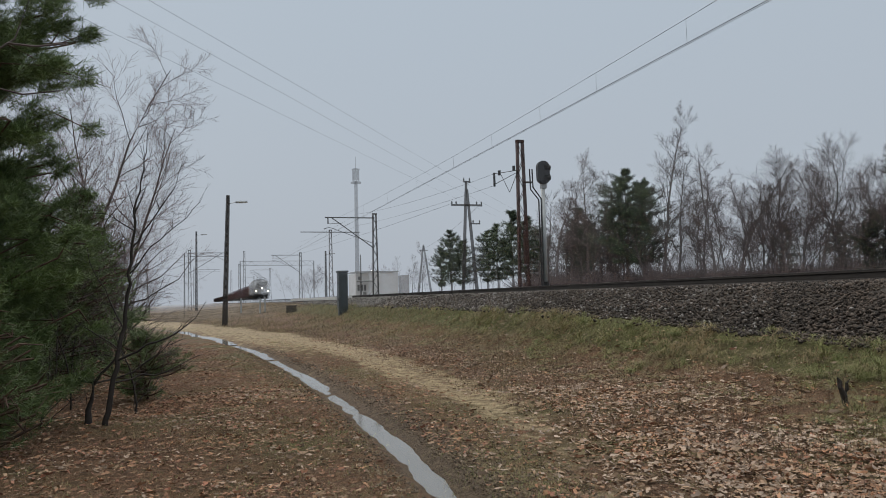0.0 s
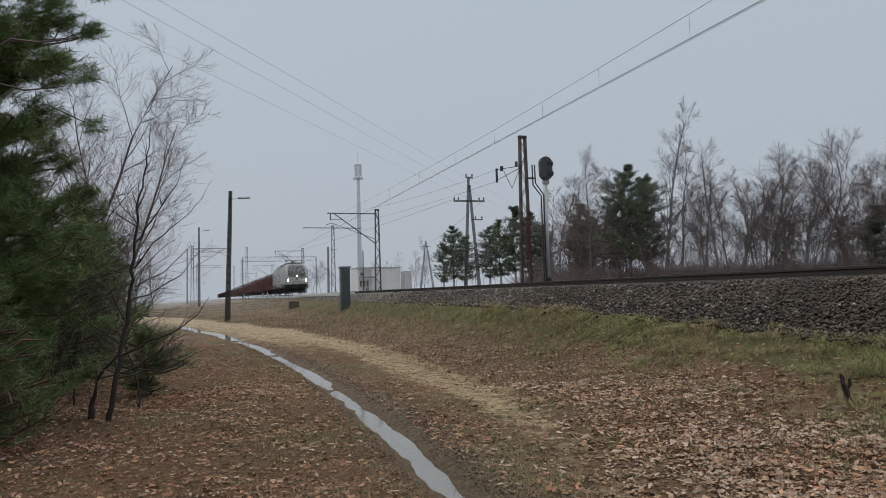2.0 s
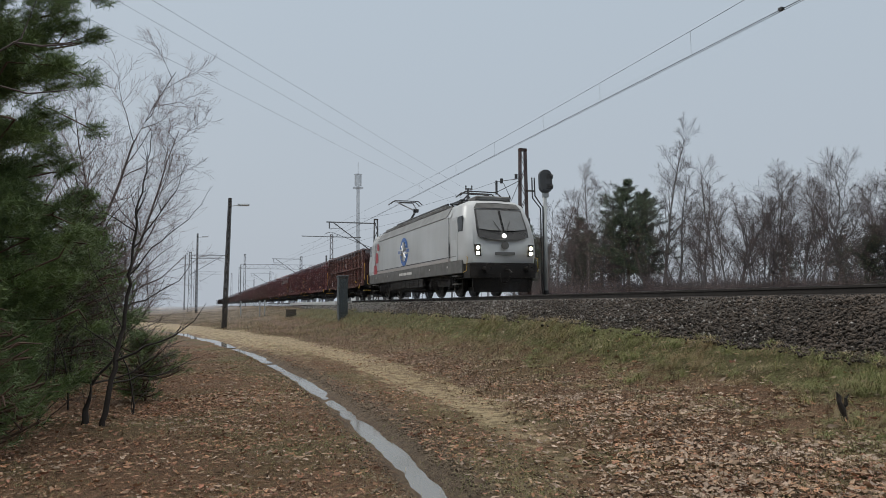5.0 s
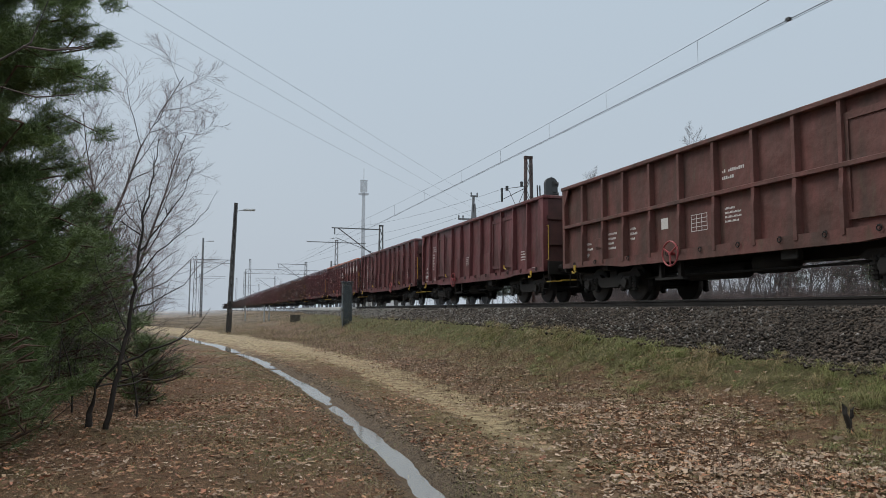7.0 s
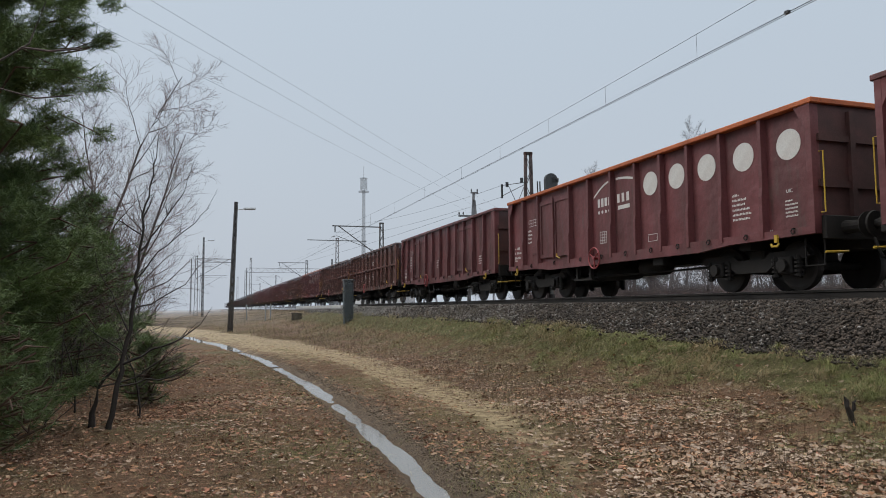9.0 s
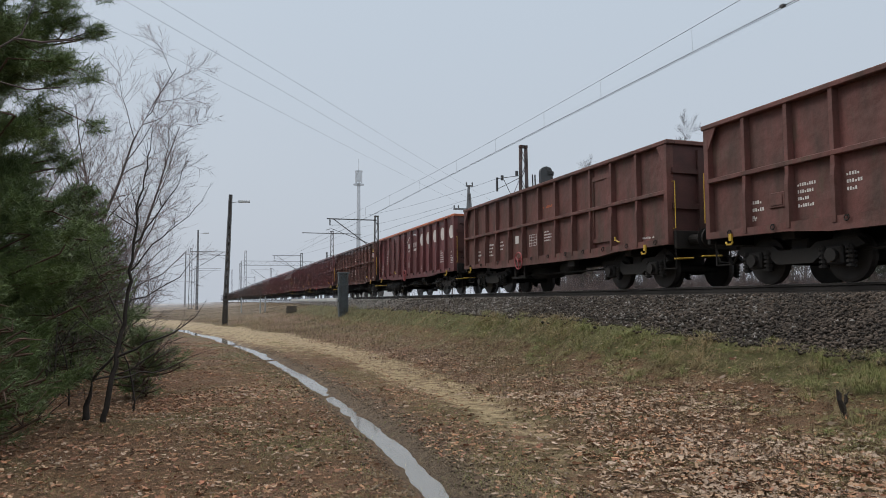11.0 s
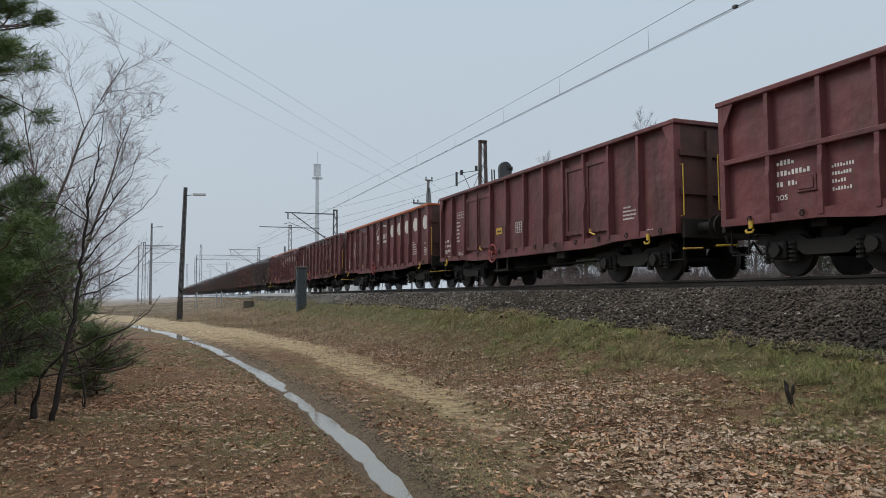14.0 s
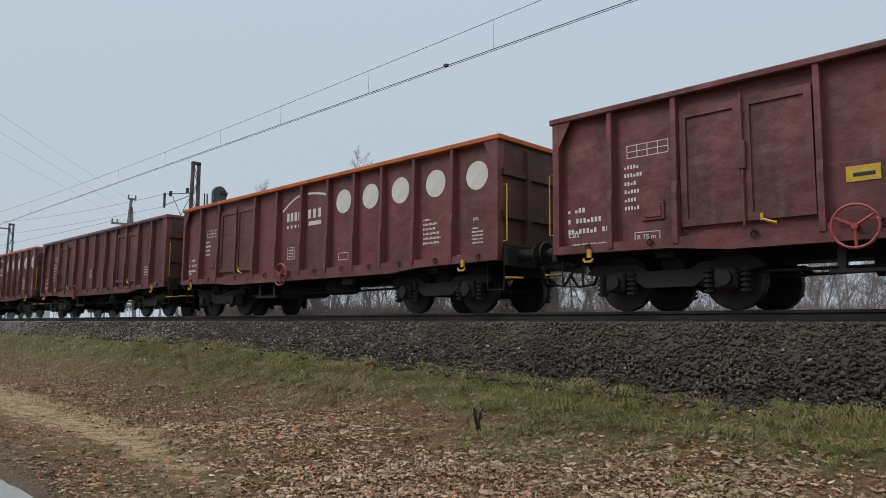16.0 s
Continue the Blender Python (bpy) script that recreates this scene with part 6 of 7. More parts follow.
def guided_tree(name, label, seed, bark, at, stem, stem_r, limbs, twig_len=0.5, twigs_per_m=7.0):
    """A tree whose stem and main limbs are given as lines, with side twigs grown along them."""
    r = random.Random(seed)
    t = thing(name, label, "tree", at=at)
    wood, fine = [], []

    def along(pts, rad0, rad1, level):
        pts = [Vector(p) for p in pts]
        total = sum((b - a).length for a, b in zip(pts[:-1], pts[1:]))
        smooth_pts, rads = [], []
        steps = max(4, int(total / 0.14))
        for k in range(steps + 1):
            d = total * k / steps
            for a, b in zip(pts[:-1], pts[1:]):
                seg = (b - a).length
                if d <= seg or b is pts[-1]:
                    smooth_pts.append(a.lerp(b, min(1.0, d / max(seg, 1e-6))) + Vector((r.gauss(0, 1), r.gauss(0, 1), r.gauss(0, 1))) * 0.012)
                    break
                d -= seg
            rads.append(rad0 + (rad1 - rad0) * k / steps)
        (wood if level == 0 else fine).append((smooth_pts, rads, 6 if level == 0 else 4))
        return smooth_pts, rads, total

    def sprout(pts, rads, total, length, level, begin):
        for k in range(int(total * twigs_per_m * (1.0 if level == 0 else 0.8) * (1 - begin))):
            f = (begin + (1 - begin) * r.random()) * (len(pts) - 1.01)
            i_ = int(f)
            p = pts[i_].lerp(pts[i_ + 1], f - i_)
            ax = (pts[i_ + 1] - pts[i_]).normalized()
            side = ax.cross(Vector((r.gauss(0, 1), r.gauss(0, 1), r.gauss(0, 1)))).normalized()
            ang = r.uniform(0.5, 1.05)
            d = (ax * math.cos(ang) + side * math.sin(ang) + Vector((0.05, 0, 0.22))).normalized()
            ln = length * r.uniform(0.35, 1.15) * (1.15 - 0.6 * f / len(pts))
            q, rr_ = [p.copy()], [min(rads[i_] * 0.6, 0.007)]
            for s_ in range(4):
                d = (d + Vector((r.gauss(0, 0.12), r.gauss(0, 0.12), r.gauss(0.04, 0.1)))).normalized()
                p = p + d * ln / 4
                q.append(p.copy())
                rr_.append(max(rr_[0] * (1 - 0.22 * (s_ + 1)), 0.0014))
            fine.append((q, rr_, 3))
            if level < 2 and ln > 0.16:
                sprout(q, rr_, ln, ln * 0.5, level + 1, 0.2)

    sp, sr, sl_ = along(stem, stem_r, 0.004, 0)
    sprout(sp, sr, sl_, twig_len, 0, 0.28)
    for pts, rad in limbs:
        lp, lr, ll_ = along(pts, rad, 0.003, 1)
        sprout(lp, lr, ll_, twig_len * 0.8, 1, 0.2)
    raw("trunk", *tubes(wood), bark, parent=t, smooth=True)
    raw("crown", *tubes(fine), bark, parent=t)
    return t


def near_trees():
    pine("pine_tree", "dense young pine with long green needles beside the track", 11, 14.0, 1.72, pose(-3.2, 10.3, gz(-3.2, 10.3)), NEEDLE, 20000, 40, 0.14, 0.02, True, 0.0040)
    pine("pine_tree", "dense young pine at the edge of the wood", 14, 12.0, 2.4, pose(-5.0, 12.4, gz(-5.0, 12.4)), NEEDLE, 11000, 26, 0.16, 0.03, True, 0.007)
    pine("pine_tree", "low spreading green pine among leafless shrubs", 12, 1.05, 0.85, pose(-0.9, 13.0, gz(-0.9, 13.0)), NEEDLE, 300, 40, 0.12, 0.08, False, 0.0034, 1.8, True)
    pine("pine_tree", "young dark pine behind leafless shrubs", 13, 3.6, 1.5, pose(-3.0, 15.5, gz(-3.0, 15.5)), NEEDLE, 1500, 30, 0.14, 0.03, True, 0.007)
    pine("pine_tree", "slim dark pine at the edge of the wood", 17, 4.6, 1.3, pose(-2.9, 19.5, gz(-2.9, 19.5)), NEEDLE, 1300, 26, 0.15, 0.05, True, 0.008)
    pine("pine_tree", "low drooping young pine at the path's edge", 19, 1.9, 0.95, pose(-2.5, 8.5, gz(-2.5, 8.5)), NEEDLE, 1000, 40, 0.13, 0.03, True, 0.0035)
    guided_tree("bare_tree", "small leafless dark tree with long low limbs", 21, BARK_NEAR, pose(-1.22, 10.46, gz(-1.22, 10.46)),
                [(0, 0, -0.1), (0.10, 0, 0.53), (0.20, 0.02, 1.13), (0.27, 0, 1.66), (0.32, -0.03, 2.2), (0.37, 0, 2.74), (0.43, 0.02, 3.29), (0.55, 0, 4.0)], 0.042,
                [([(0.34, 0, 2.35), (0.62, 0.1, 2.85), (0.86, 0.15, 3.2), (0.98, 0.2, 3.6)], 0.014),
                 ([(0.31, 0, 2.0), (0.65, -0.15, 2.45), (1.02, -0.3, 2.75), (1.2, -0.3, 3.0)], 0.013),
                 ([(0.26, 0, 1.55), (0.6, 0.25, 1.75), (0.95, 0.4, 2.0), (1.15, 0.5, 2.3)], 0.012),
                 ([(0.16, 0, 0.85), (0.5, -0.1, 1.02), (0.85, -0.2, 1.15), (1.12, -0.2, 1.36), (1.3, -0.2, 1.62)], 0.019),
                 ([(0.10, 0, 0.55), (0.4, 0.2, 0.62), (0.8, 0.35, 0.66), (1.2, 0.5, 0.85)], 0.014),
                 ([(0.22, 0, 1.3), (0.0, 0.2, 1.75), (-0.22, 0.3, 2.2), (-0.3, 0.3, 2.5)], 0.011),
                 ([(0.36, 0, 2.6), (0.1, 0.1, 2.8), (-0.2, 0.2, 2.85)], 0.009),
                 ([(0.18, 0, 1.0), (-0.1, -0.2, 1.2), (-0.35, -0.3, 1.5)], 0.010)], 0.62, 6.5)
    guided_tree("broken_tree", "broken dark trunk with a bent limb and low twigs", 29, BARK_NEAR, pose(-1.45, 10.75, gz(-1.45, 10.75)),
                [(0, 0, -0.1), (0.03, 0, 0.3), (0.06, 0, 0.6)], 0.062,
                [([(0.06, 0, 0.55), (0.2, -0.05, 0.72), (0.38, -0.1, 0.92), (0.5, -0.1, 1.25)], 0.03),
                 ([(0.05, 0, 0.58), (-0.12, 0.05, 0.62), (-0.25, 0.1, 0.72)], 0.035),
                 ([(0.05, 0, 0.55), (0.4, 0.2, 0.6), (0.95, 0.3, 0.95), (1.25, 0.35, 1.1)], 0.014)], 0.5, 5.0)
    for k, (x, y, hgt_) in enumerate(((-0.95, 11.7, 2.0), (-1.95, 12.6, 2.2), (-2.1, 10.9, 1.2), (-2.3, 13.6, 2.4), (-2.4, 15.4, 2.6))):
        bare_tree("shrub", "leafless dark shrub of fine tangled twigs", 80 + k, BARK_NEAR, TWIG_DARK, pose(x, y, gz(x, y)), height=hgt_, spread=0.6, levels=4, trunk_r=0.018, start=0.02, kids=6, min_r=0.0028, lean=0.1)
    for k, (x, y, hgt_, s) in enumerate(((-3.3, 21, 9.2, 31), (-2.7, 22.5, 7.6, 32), (-4.2, 22, 10.4, 33), (-2.3, 20.5, 5.4, 34), (-2.0, 25.0, 4.6, 35), (-3.6, 24, 8.4, 36))):
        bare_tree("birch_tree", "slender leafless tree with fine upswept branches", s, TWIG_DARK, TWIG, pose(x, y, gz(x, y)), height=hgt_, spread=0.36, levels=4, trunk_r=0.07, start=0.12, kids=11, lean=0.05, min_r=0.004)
    tw = bare_tree("bare_tree", "leafless sapling with long thin bowed twigs", 27, BARK_NEAR, BARK_NEAR, pose(-2.7, 7.0, gz(-2.7, 7)), height=5.2, spread=0.3, levels=3, trunk_r=0.035, start=0.3, kids=3, lean=-0.05, min_r=0.004)
    for pts in ([(-2.6, 7.0, 2.9), (-1.82, 7.0, 3.77), (-1.56, 7.0, 3.98), (-1.44, 7.0, 4.39)], [(-1.62, 7.0, 3.94), (-1.4, 7.0, 3.93), (-1.15, 7.0, 3.98)], [(-2.6, 7.0, 2.9), (-1.81, 7.05, 3.57), (-1.5, 7.05, 3.5), (-1.18, 7.05, 3.56)]):
        part("twig", Mesh().tube([(x + 2.7, y - 7.0, z - gz(-2.7, 7)) for x, y, z in pts], [0.012, 0.010, 0.008, 0.004][:len(pts)], 5), TWIG_DARK, tw)
    for k in range(20):
        y = rng.uniform(16, 36)
        x = rng.uniform(-7, -1.6 - 0.06 * (y - 14))
        bare_tree("shrub", "leafless brown shrub at the edge of the wood", 60 + k % 3, BARK_NEAR, TWIG_DARK, pose(x, y, gz(x, y), 0, 0, rng.uniform(0, 360)), height=rng.uniform(1.4, 2.8), spread=0.7, levels=3, trunk_r=0.03, start=0.02, kids=9, min_r=0.005)


near_trees()


def far_woods():
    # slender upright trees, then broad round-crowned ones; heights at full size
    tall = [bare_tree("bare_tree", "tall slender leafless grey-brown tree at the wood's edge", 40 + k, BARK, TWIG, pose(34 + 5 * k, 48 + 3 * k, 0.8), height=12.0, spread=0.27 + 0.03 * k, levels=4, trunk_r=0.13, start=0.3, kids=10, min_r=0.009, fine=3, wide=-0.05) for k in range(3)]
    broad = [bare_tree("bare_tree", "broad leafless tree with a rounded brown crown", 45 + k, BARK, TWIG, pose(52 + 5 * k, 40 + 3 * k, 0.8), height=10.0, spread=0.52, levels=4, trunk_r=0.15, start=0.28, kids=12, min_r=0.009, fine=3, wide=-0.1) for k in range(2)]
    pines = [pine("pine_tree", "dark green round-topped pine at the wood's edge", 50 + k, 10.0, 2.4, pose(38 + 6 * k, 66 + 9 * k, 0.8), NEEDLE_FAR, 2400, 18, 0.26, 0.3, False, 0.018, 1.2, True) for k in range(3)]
    r = random.Random(77)

    def plant(ob, full, az, d, top):
        """Stand a copy at a bearing and distance, as tall as wished."""
        o = copy_thing(ob, pose(d * math.sin(radians(az)), d * math.cos(radians(az)), 0.8, 0, 0, r.uniform(0, 360)))
        s = top / full
        o.scale = (s, s, s)

    # the trees that stand out: bearing right of the line, distance, height
    for k, (az, d, top_) in enumerate(((28.3, 60, 11.6), (29.4, 63, 11.0), (30.6, 60, 11.8), (31.8, 62, 11.4), (36.4, 60, 14.2), (40.1, 60, 11.6), (41.5, 61, 11.4), (42.6, 63, 9.6), (36.4, 64, 9.2), (51.8, 58, 13.0), (53.0, 60, 11.0), (27.4, 66, 9.6), (33.0, 66, 10.2), (17.2, 96, 7.6), (16.4, 100, 6.4))):
        plant(tall[k % 3], 12.0, az, d, top_)
    for k, (az, d, top_) in enumerate(((43.6, 64, 9.4), (44.9, 61, 10.6), (46.0, 65, 10.4), (47.2, 60, 10.8), (48.5, 63, 10.2), (49.7, 66, 9.6), (50.8, 62, 10.0), (39.2, 66, 8.8), (54.5, 62, 10.6), (56.5, 64, 10.0), (58.5, 61, 10.4))):
        plant(broad[k % 2], 10.6, az, d, top_)
    for k in range(170):
        az = 26.5 + 72 * (k + r.random()) / 170
        plant((broad + tall)[k % 5], 11.0, az, r.uniform(62, 100), r.uniform(5.0, 9.4))
    for az, d, top_ in ((33.7, 60, 11.0), (35.0, 67, 11.2), (32.6, 70, 9.2), (19.6, 82, 8.6), (20.6, 86, 7.8), (18.8, 92, 7.4), (24.6, 76, 10.0), (23.4, 80, 9.0), (22.6, 84, 8.6), (25.9, 72, 8.8), (26.9, 80, 8.4), (29.5, 75, 8.0),
                        (50.4, 62, 6.6), (52, 66, 7.2), (53.5, 70, 8.0), (45, 88, 8.0), (60, 70, 9.0), (48.5, 80, 7.5)):
        plant(pines[int(az * 10) % 3], 10.0, az, d, top_)
    for k in range(26):
        plant((tall + broad)[k % 5], 11.0, 6 + 18 * r.random(), r.uniform(125, 200), r.uniform(6, 9))
    for k in range(26):
        plant((tall + broad)[k % 5], 11.0, -26 + 23 * r.random(), r.uniform(50, 150), r.uniform(3.5, 7))
    # undergrowth along the foot of the wood: one thicket of thin stems
    rn = np.random.default_rng(9)
    n = 120000
    az, d = np.radians(rn.uniform(25, 105, n)), rn.uniform(56, 110, n)
    x, y = d * np.sin(az), d * np.cos(az)
    hgt_ = rn.uniform(1.0, 6.6, n) * rn.uniform(0.35, 1, n) * (0.82 + 0.18 * np.sin(np.degrees(az) * 0.9) * np.sin(np.degrees(az) * 2.3))
    b = np.stack([x, y, np.full(n, 0.6)], -1)
    tip = b + np.stack([rn.normal(0, 1.1, n), rn.normal(0, 1.1, n), hgt_], -1)
    side = np.stack([np.cos(az), -np.sin(az), np.zeros(n)], -1) * rn.uniform(0.010, 0.035, (n, 1))
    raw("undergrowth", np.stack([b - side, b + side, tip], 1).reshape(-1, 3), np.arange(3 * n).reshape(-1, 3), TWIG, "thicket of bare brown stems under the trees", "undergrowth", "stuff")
    n = 80000
    az, d = np.radians(rn.uniform(26, 105, n)), rn.uniform(64, 100, n)
    b = np.stack([d * np.sin(az), d * np.cos(az), np.full(n, 0.6)], -1)
    tip = b + np.stack([rn.normal(0, 1.6, n), rn.normal(0, 1.6, n), rn.uniform(0.8, 4.4, n) * rn.uniform(0.5, 1, n)], -1)
    side = np.stack([np.cos(az), -np.sin(az), np.zeros(n)], -1) * rn.uniform(0.05, 0.11, (n, 1))
    raw("undergrowth", np.stack([b - side, b + side, tip], 1).reshape(-1, 3), np.arange(3 * n).reshape(-1, 3), BRUSH, "dark brushwood deep inside the wood", "undergrowth", "stuff")


far_woods()

# ---- litter, grass and weeds ----


def leaves(name, x, y, size, material, seed, label):
    r = np.random.default_rng(seed)
    n = len(x)
    z = ground(x, y) + 0.014
    shape = np.array([(-1.1, 0, 0.1), (-0.5, 0.34, 0.0), (-0.12, 0.2, 0.0), (0.3, 0.52, 0.12), (1.0, 0.05, 0.3), (0.35, -0.46, 0.1), (-0.05, -0.18, 0.0), (-0.45, -0.36, 0.05)])
    v = shape[None] * (size * r.choice([0.4, 0.6, 0.8, 1.0, 1.4], n) * r.uniform(0.8, 1.2, n))[:, None, None] + r.normal(0, size * 0.1, (n, 8, 3))
    v[..., 1] *= r.uniform(0.6, 1.2, n)[:, None]
    v[..., 2] *= r.uniform(-1.0, 2.2, n)[:, None]
    a, t = r.uniform(0, 6.28, n)[:, None], r.normal(0, 0.55, n)[:, None]
    v[..., 1], v[..., 2] = v[..., 1] * np.cos(t) - v[..., 2] * np.sin(t), v[..., 1] * np.sin(t) + v[..., 2] * np.cos(t)
    v[..., 0], v[..., 1] = v[..., 0] * np.cos(a) - v[..., 1] * np.sin(a), v[..., 0] * np.sin(a) + v[..., 1] * np.cos(a)
    v += np.stack([x, y, z + r.uniform(0, 0.012, n)], -1)[:, None]
    f = np.array([(0, 1, 7), (1, 2, 7), (2, 6, 7), (2, 3, 6), (3, 5, 6), (3, 4, 5)])
    return raw(name, v.reshape(-1, 3), (f[None] + 8 * np.arange(n)[:, None, None]).reshape(-1, 3), material, label, "leaf litter", "stuff")


def strewn(n, seed, y0=2.2, y1=30.0, x0=-9.0, x1=9.0):
    r = np.random.default_rng(seed)
    y = y0 * (y1 / y0) ** r.random(n)
    x = r.uniform(x0, x1, n)
    return x, y, r


x, y, r = strewn(400000, 101)
a, b = np.interp(y, RY, RUT_L), np.interp(y, RY, RUT_R)
clump = 0.5 + 0.5 * lumps(x, y, 1.5, 2)
patch = 0.5 + 0.5 * lumps(x, y, 0.62, 9)
clump = clump * (0.3 + 0.7 * patch)
left = (x < a - 0.35) * (0.12 + 0.88 * clump) * (0.35 + 0.65 * sstep(0.4, 1.8, a - x))
midst = (x > a + 0.3) * (x < b + 0.4) * (0.10 + 0.40 * clump * (1 - sstep(10, 16, y))) * (1 - 0.75 * np.exp(-((x - b) / 0.45) ** 2) * sstep(4, 11, y))
right = sstep(0.15, 0.9, x - b + 0.25 * lumps(x, y, 2.1, 1)) * (x < TOE_X - 0.1) * (0.15 + 0.85 * clump) * (1 - 0.8 * sstep(5.9, 7.9, x))
keep = r.random(len(x)) < left + midst + right
x, y = x[keep], y[keep]
u = r.random(len(x)) + 0.22 * lumps(x, y, 2.3, 4)
bank = x > b[keep]
c1, c2, c3 = np.where(bank, 0.22, 0.40), np.where(bank, 0.28, 0.62), np.where(bank, 0.66, 0.88)
for pick, size, material, label in ((u < c1, 0.029, LEAF, "brown fallen oak leaves strewn over the ground"),
                                    ((u >= c1) & (u < c2), 0.030, LEAF_RED, "russet fallen leaves strewn over the ground"),
                                    ((u >= c2) & (u < c3), 0.031, LEAF_TAN, "tan fallen leaves strewn over the ground"),
                                    (u >= c3, 0.033, LEAF_PALE, "pale dry fallen leaves strewn over the ground")):
    leaves("fallen_leaves", x[pick & ~bank], y[pick & ~bank], size * 0.9, material, 7, label)
    leaves("fallen_leaves", x[pick & bank], y[pick & bank], size * 1.15, material, 8, label)

# beside the standing place
r = np.random.default_rng(104)
x, y = r.uniform(2.6, 7.9, 12000), r.uniform(-3.5, 2.3, 12000)
keep = r.random(12000) < (0.25 + 0.75 * (0.5 + 0.5 * lumps(x, y, 1.5, 2))) * (1 - 0.8 * sstep(5.9, 7.9, x))
x, y = x[keep], y[keep]
pale = r.random(len(x)) < 0.5
leaves("fallen_leaves", x[pale], y[pale], 0.036, LEAF_PALE, 10, "pale dry fallen leaves strewn over the ground")
leaves("fallen_leaves", x[~pale], y[~pale], 0.035, LEAF_TAN, 11, "tan fallen leaves strewn over the ground")

bx, by_, r = strewn(9000, 102, 1.0, 9.0, -6.0, 8.0)
leaves("fallen_leaves", bx, 3.2 - by_, 0.03, LEAF, 9, "brown fallen oak leaves thinly strewn over the ground")


def blades(name, x, y, per, height, spread, width, material, seed, label, category="grass", flop=0.5):
    r = np.random.default_rng(seed)
    n = len(x) * per
    bx, by_ = np.repeat(x, per) + r.normal(0, spread, n), np.repeat(y, per) + r.normal(0, spread, n)
    h_ = np.repeat(r.uniform(0.5, 1.2, len(x)), per) * height * r.uniform(0.5, 1.15, n)
    z = ground(bx, by_) - 0.01
    ang = r.uniform(0, 6.28, n)
    lean = np.abs(r.normal(0, flop, n)) * h_
    dx, dy = np.cos(ang), np.sin(ang)
    wx, wy = -dy * width, dx * width
    b0 = np.stack([bx - wx, by_ - wy, z], -1)
    b1 = np.stack([bx + wx, by_ + wy, z], -1)
    m0 = np.stack([bx + dx * lean * 0.35 - wx * 0.7, by_ + dy * lean * 0.35 - wy * 0.7, z + h_ * 0.6], -1)
    m1 = np.stack([bx + dx * lean * 0.35 + wx * 0.7, by_ + dy * lean * 0.35 + wy * 0.7, z + h_ * 0.6], -1)
    tp = np.stack([bx + dx * lean, by_ + dy * lean, z + h_ * np.clip(1 - 0.25 * lean / np.maximum(h_, 1e-3), 0.3, 1)], -1)
    v = np.stack([b0, b1, m0, m1, tp], 1).reshape(-1, 3)
    f = np.array([(0, 1, 3), (0, 3, 2), (2, 3, 4)])
    return raw(name, v, (f[None] + 5 * np.arange(n)[:, None, None]).reshape(-1, 3), material, label, category, "stuff")


r = np.random.default_rng(41)
n = 1900
y = 11 + 34 * r.random(n)
e = np.interp(y, RY, RUT_R) + 0.7
x = e + (TOE_X - e) * (0.02 + 0.7 * r.random(n) ** 1.2)
blades("dead_weeds", x, y, 7, 0.17, 0.22, 0.0020, WEED, 44, "dead brown weed stems on the bank", "weeds", 0.9)
n = 2600
y = 3 + 17 * r.random(n)
x = r.uniform(4.4, 8.0, n)
blades("dead_weeds", x, y, 4, 0.24, 0.14, 0.0014, WEED, 45, "dead brown weed stems among leaves", "weeds", 0.9)
n = 17000
y = 3 * (28 / 3) ** r.random(n)
a, b = np.interp(y, RY, RUT_L), np.interp(y, RY, RUT_R)
x = np.where(r.random(n) < 0.5, a - 0.3 - np.abs(r.normal(0, 2.2, n)), np.where(r.random(n) < 0.45, (a + b) / 2 + r.normal(0, 0.3, n), b + 0.4 + np.abs(r.normal(0, 1.2, n))))
sel = r.random(n) < 0.25 + 0.75 * (0.5 + 0.5 * lumps(x, y, 1.3, 11)) ** 1.5
x, y = x[sel], y[sel]
green = r.random(len(x)) < 0.45 + 0.4 * lumps(x, y, 0.9, 13)
blades("short_grass", x[~green], y[~green], 9, 0.065, 0.09, 0.0018, GRASS, 46, "short worn grass beside the ruts", flop=1.5)
blades("short_grass", x[green], y[green], 9, 0.055, 0.09, 0.0018, GRASS_GREEN, 53, "short green grass beside the ruts", flop=1.5)

n = 9500
y = 22 + 76 * r.random(n) ** 1.1
y = y[r.random(n) < 0.12 + 0.88 * sstep(22, 44, y)]
n = len(y)
e = np.interp(y, RY, RUT_R) + 0.7
x = np.maximum(e, -12) + (TOE_X - np.maximum(e, -12)) * r.random(n)
tawny = r.random(n) < 0.68
blades("far_bank_grass", x[tawny], y[tawny], 7, 0.20, 0.2, 0.006, GRASS, 47, "tawny grass on the far bank", flop=1.0)
blades("dead_weeds", x[~tawny], y[~tawny], 7, 0.20, 0.25, 0.005, WEED, 48, "dead brown weeds on the far bank", "weeds", 0.6)
# longer clumps where the bank meets the stones


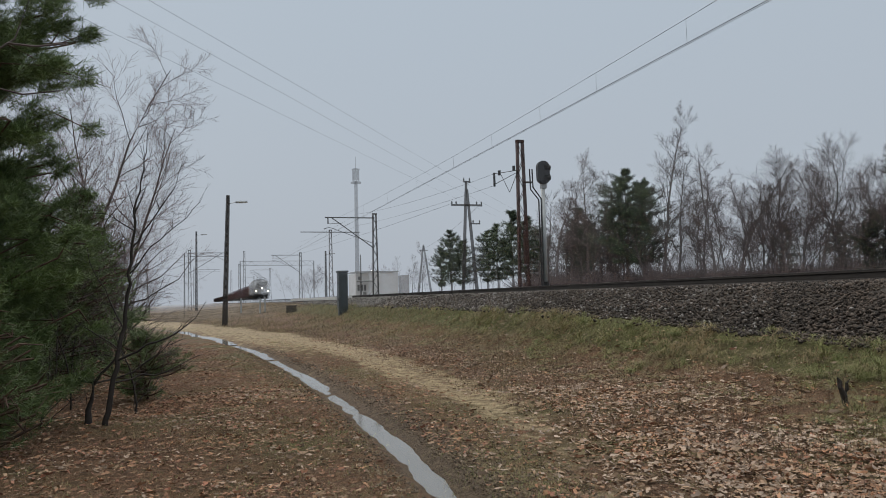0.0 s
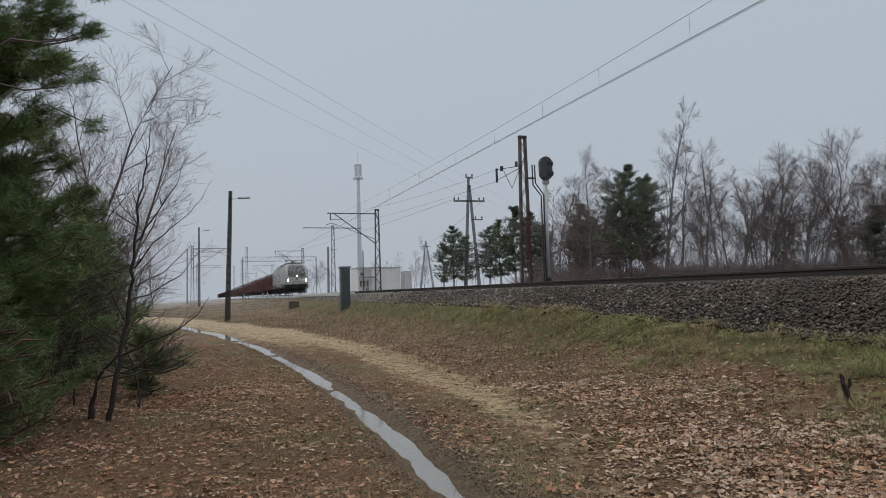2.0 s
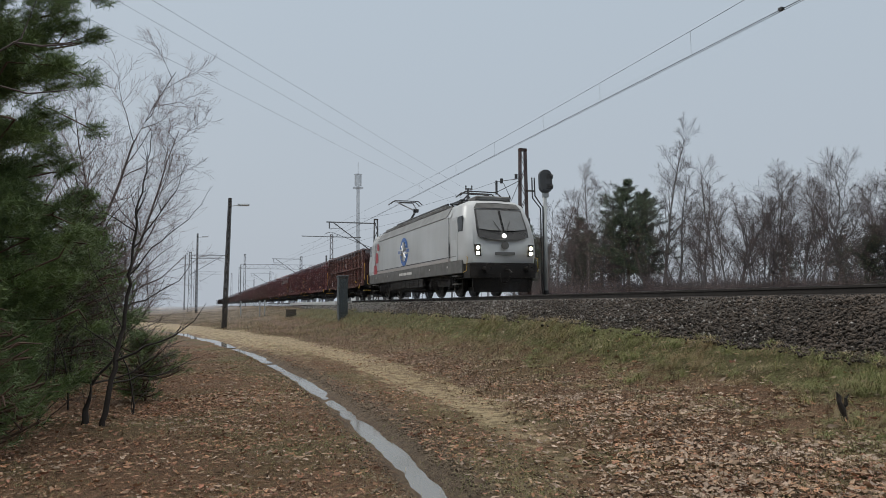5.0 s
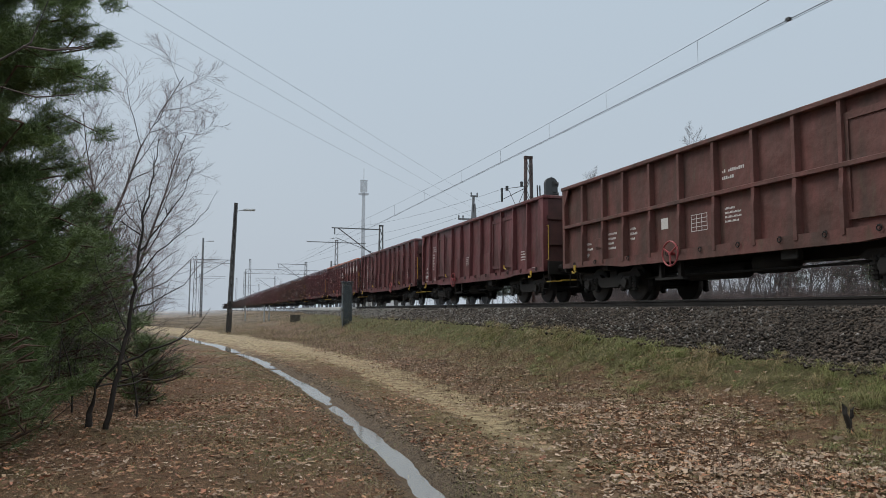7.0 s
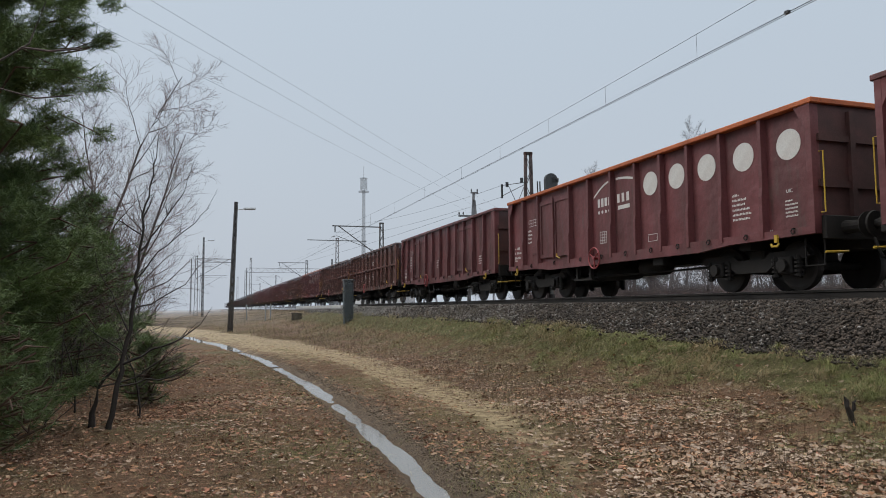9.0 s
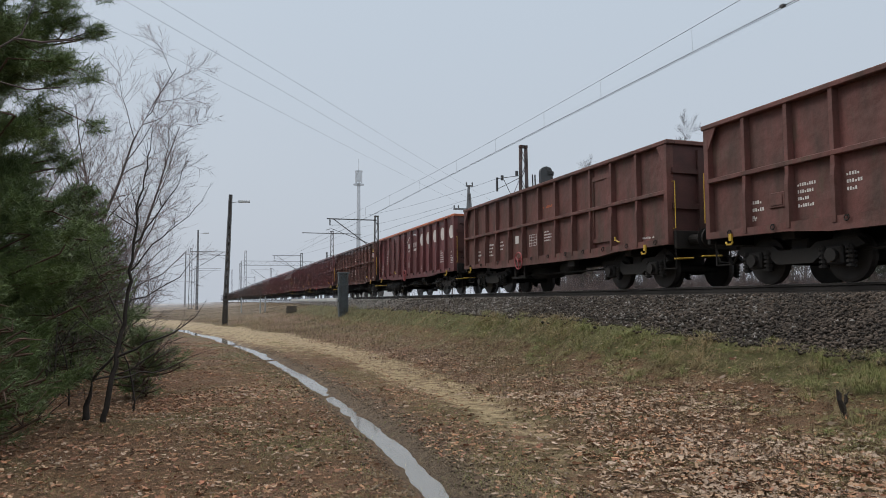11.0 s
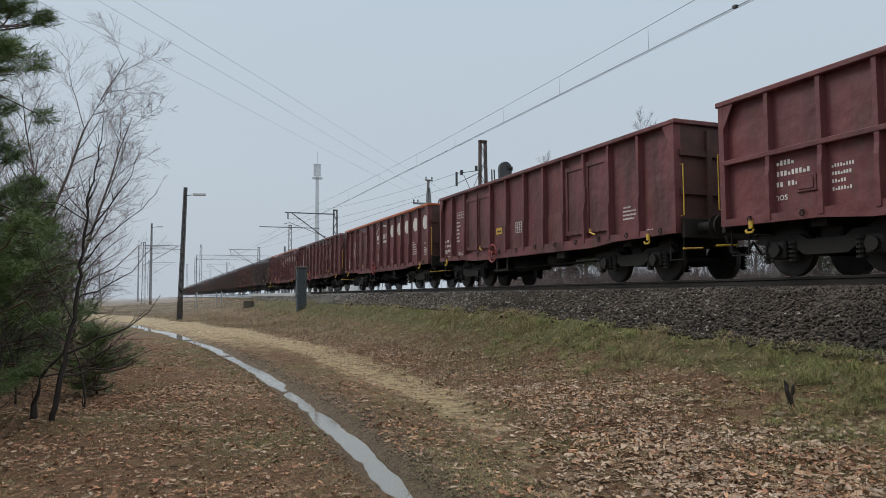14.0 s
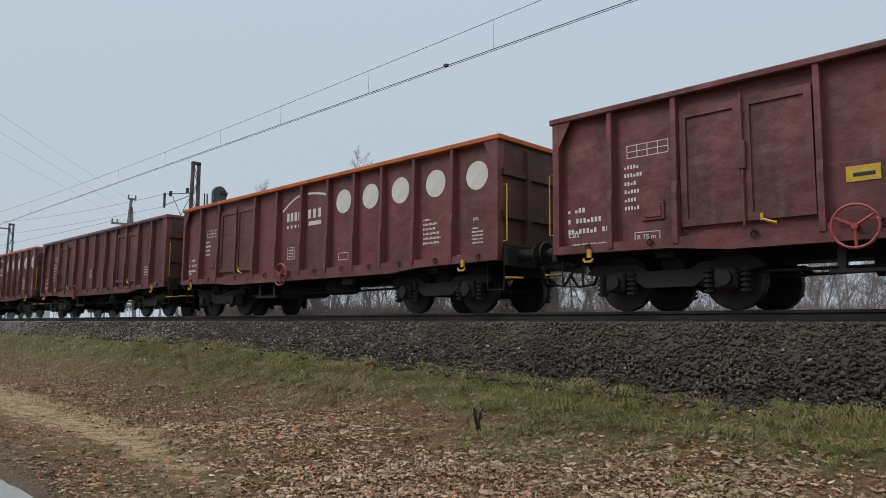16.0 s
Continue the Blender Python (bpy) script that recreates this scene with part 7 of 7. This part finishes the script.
def tussocks(name, x, y, per, length, width, material, seed, label, lie=0.3):
    """Clumps of fine blades that rise, bow over and hang."""
    r = np.random.default_rng(seed)
    n = len(x) * per
    bx, by_ = np.repeat(x, per) + r.normal(0, 0.045, n), np.repeat(y, per) + r.normal(0, 0.045, n)
    ln = np.repeat(r.uniform(0.55, 1.25, len(x)), per) * length * r.uniform(0.6, 1.15, n)
    ang, steep = r.uniform(0, 6.28, n), r.uniform(0.35, 1.0, n)
    dx, dy = np.cos(ang), np.sin(ang)
    z0 = ground(bx, by_) - 0.01
    rings = []
    for s, out, up, w in ((0, 0, 0, 1), (0.35, 0.2, 0.42, 0.9), (0.7, 0.52, 0.52, 0.7), (1, 0.82, 0.22, 0.1)):
        o_ = out * ln * (1.25 - 0.6 * steep + lie)
        px, py = bx + dx * o_, by_ + dy * o_
        pz = np.maximum(z0 + up * ln * (0.35 + 0.85 * steep) * (1 - lie), ground(px, py) + 0.004)
        rings += [np.stack([px - dy * width * w, py + dx * width * w, pz], -1), np.stack([px + dy * width * w, py - dx * width * w, pz], -1)]
    v = np.stack(rings, 1).reshape(-1, 3)
    f = np.array([(0, 1, 3, 2), (2, 3, 5, 4), (4, 5, 7, 6)])
    return raw(name, v, (f[None] + 8 * np.arange(n)[:, None, None]).reshape(-1, 4), material, label, "grass", "stuff")


n = 1500
y = -4 + 26 * r.random(n) ** 1.2
x = TOE_X + 0.05 - np.abs(r.normal(0, 0.55, n)) * (1.25 - 0.03 * y)
keep = r.random(n) < np.where(y > 7, 0.15, 0.5) + 0.85 * (0.5 + 0.5 * lumps(x, y, 1.3, 6)) ** 1.6
x, y = x[keep], y[keep]
n = len(x)
tawny = r.random(n) < 0.4 + 0.35 * lumps(x, y, 0.9, 3)
tussocks("grass_clumps", x[tawny], y[tawny], 46, 0.30, 0.0019, GRASS, 49, "bowed clumps of tawny grass at the foot of the stones")
tussocks("grass_clumps", x[~tawny], y[~tawny], 46, 0.28, 0.0019, GRASS_GREEN, 50, "bowed clumps of green grass at the foot of the stones", 0.1)

# matted winter grass over the upper half of the bank
n = 3400
y = -3 + 45 * r.random(n) ** 1.35
e = np.interp(y, RY, RUT_R) + 0.7
x = e + (TOE_X - e) * (0.40 + 0.60 * r.random(n) ** 0.75)
keep = r.random(n) < 0.25 + 0.75 * (0.5 + 0.5 * lumps(x, y, 1.1, 5)) ** 1.2
x, y = x[keep], y[keep]
green = r.random(len(x)) < 0.5 + 0.35 * lumps(x, y, 0.8, 7)
tussocks("bank_grass", x[~green], y[~green], 26, 0.24, 0.0024, GRASS, 51, "matted tawny winter grass on the bank", 0.62)
tussocks("bank_grass", x[green], y[green], 26, 0.22, 0.0024, GRASS_GREEN, 52, "matted green grass on the bank", 0.58)

# charred stump on the bank
stump = thing("tree_stump", "dark rotten stump of a sapling on the bank", "stump", at=pose(6.75, 6.05, gz(6.75, 6.05) - 0.05))
part("stem", Mesh().tube([(0.06, 0, 0), (0.02, 0.02, 0.10), (0.0, 0.01, 0.17), (-0.06, 0, 0.27), (-0.05, 0.01, 0.33), (-0.09, 0, 0.38)], [0.05, 0.03, 0.036, 0.024, 0.028, 0.006], 8), BARK_NEAR, stump)
part("splinter", Mesh().tube([(0.0, 0.01, 0.15), (0.05, 0.01, 0.24), (0.04, 0, 0.31), (0.09, 0, 0.35)], [0.028, 0.022, 0.016, 0.005], 6), BARK_NEAR, stump)

# ---- movement ----
# where the train stands: seconds, metres along the line
TIMES = [(0.0, 145.6), (1.0, 119.9), (2.0, 95.3), (3.0, 72.0), (4.0, 50.5), (5.2, 26.3), (6.5, 0.95), (7.0, -8.68), (7.5, -18.1), (8.0, -27.72), (8.5, -37.28), (9.0, -46.9),
         (10.2, -69.9), (11.5, -94.73), (12.0, -104.4), (12.5, -114.5), (13.0, -124.0), (13.5, -133.6), (14.0, -143.05), (14.5, -152.7), (14.8, -158.5), (14.88, -160.2), (15.0, -160.2), (16.0, -160.2)]


def motions():
    for vehicle, offset in train:
        walk(vehicle, [(t_, pose(XT, s_ + offset, RAIL)) for t_, s_ in TIMES])


motions()
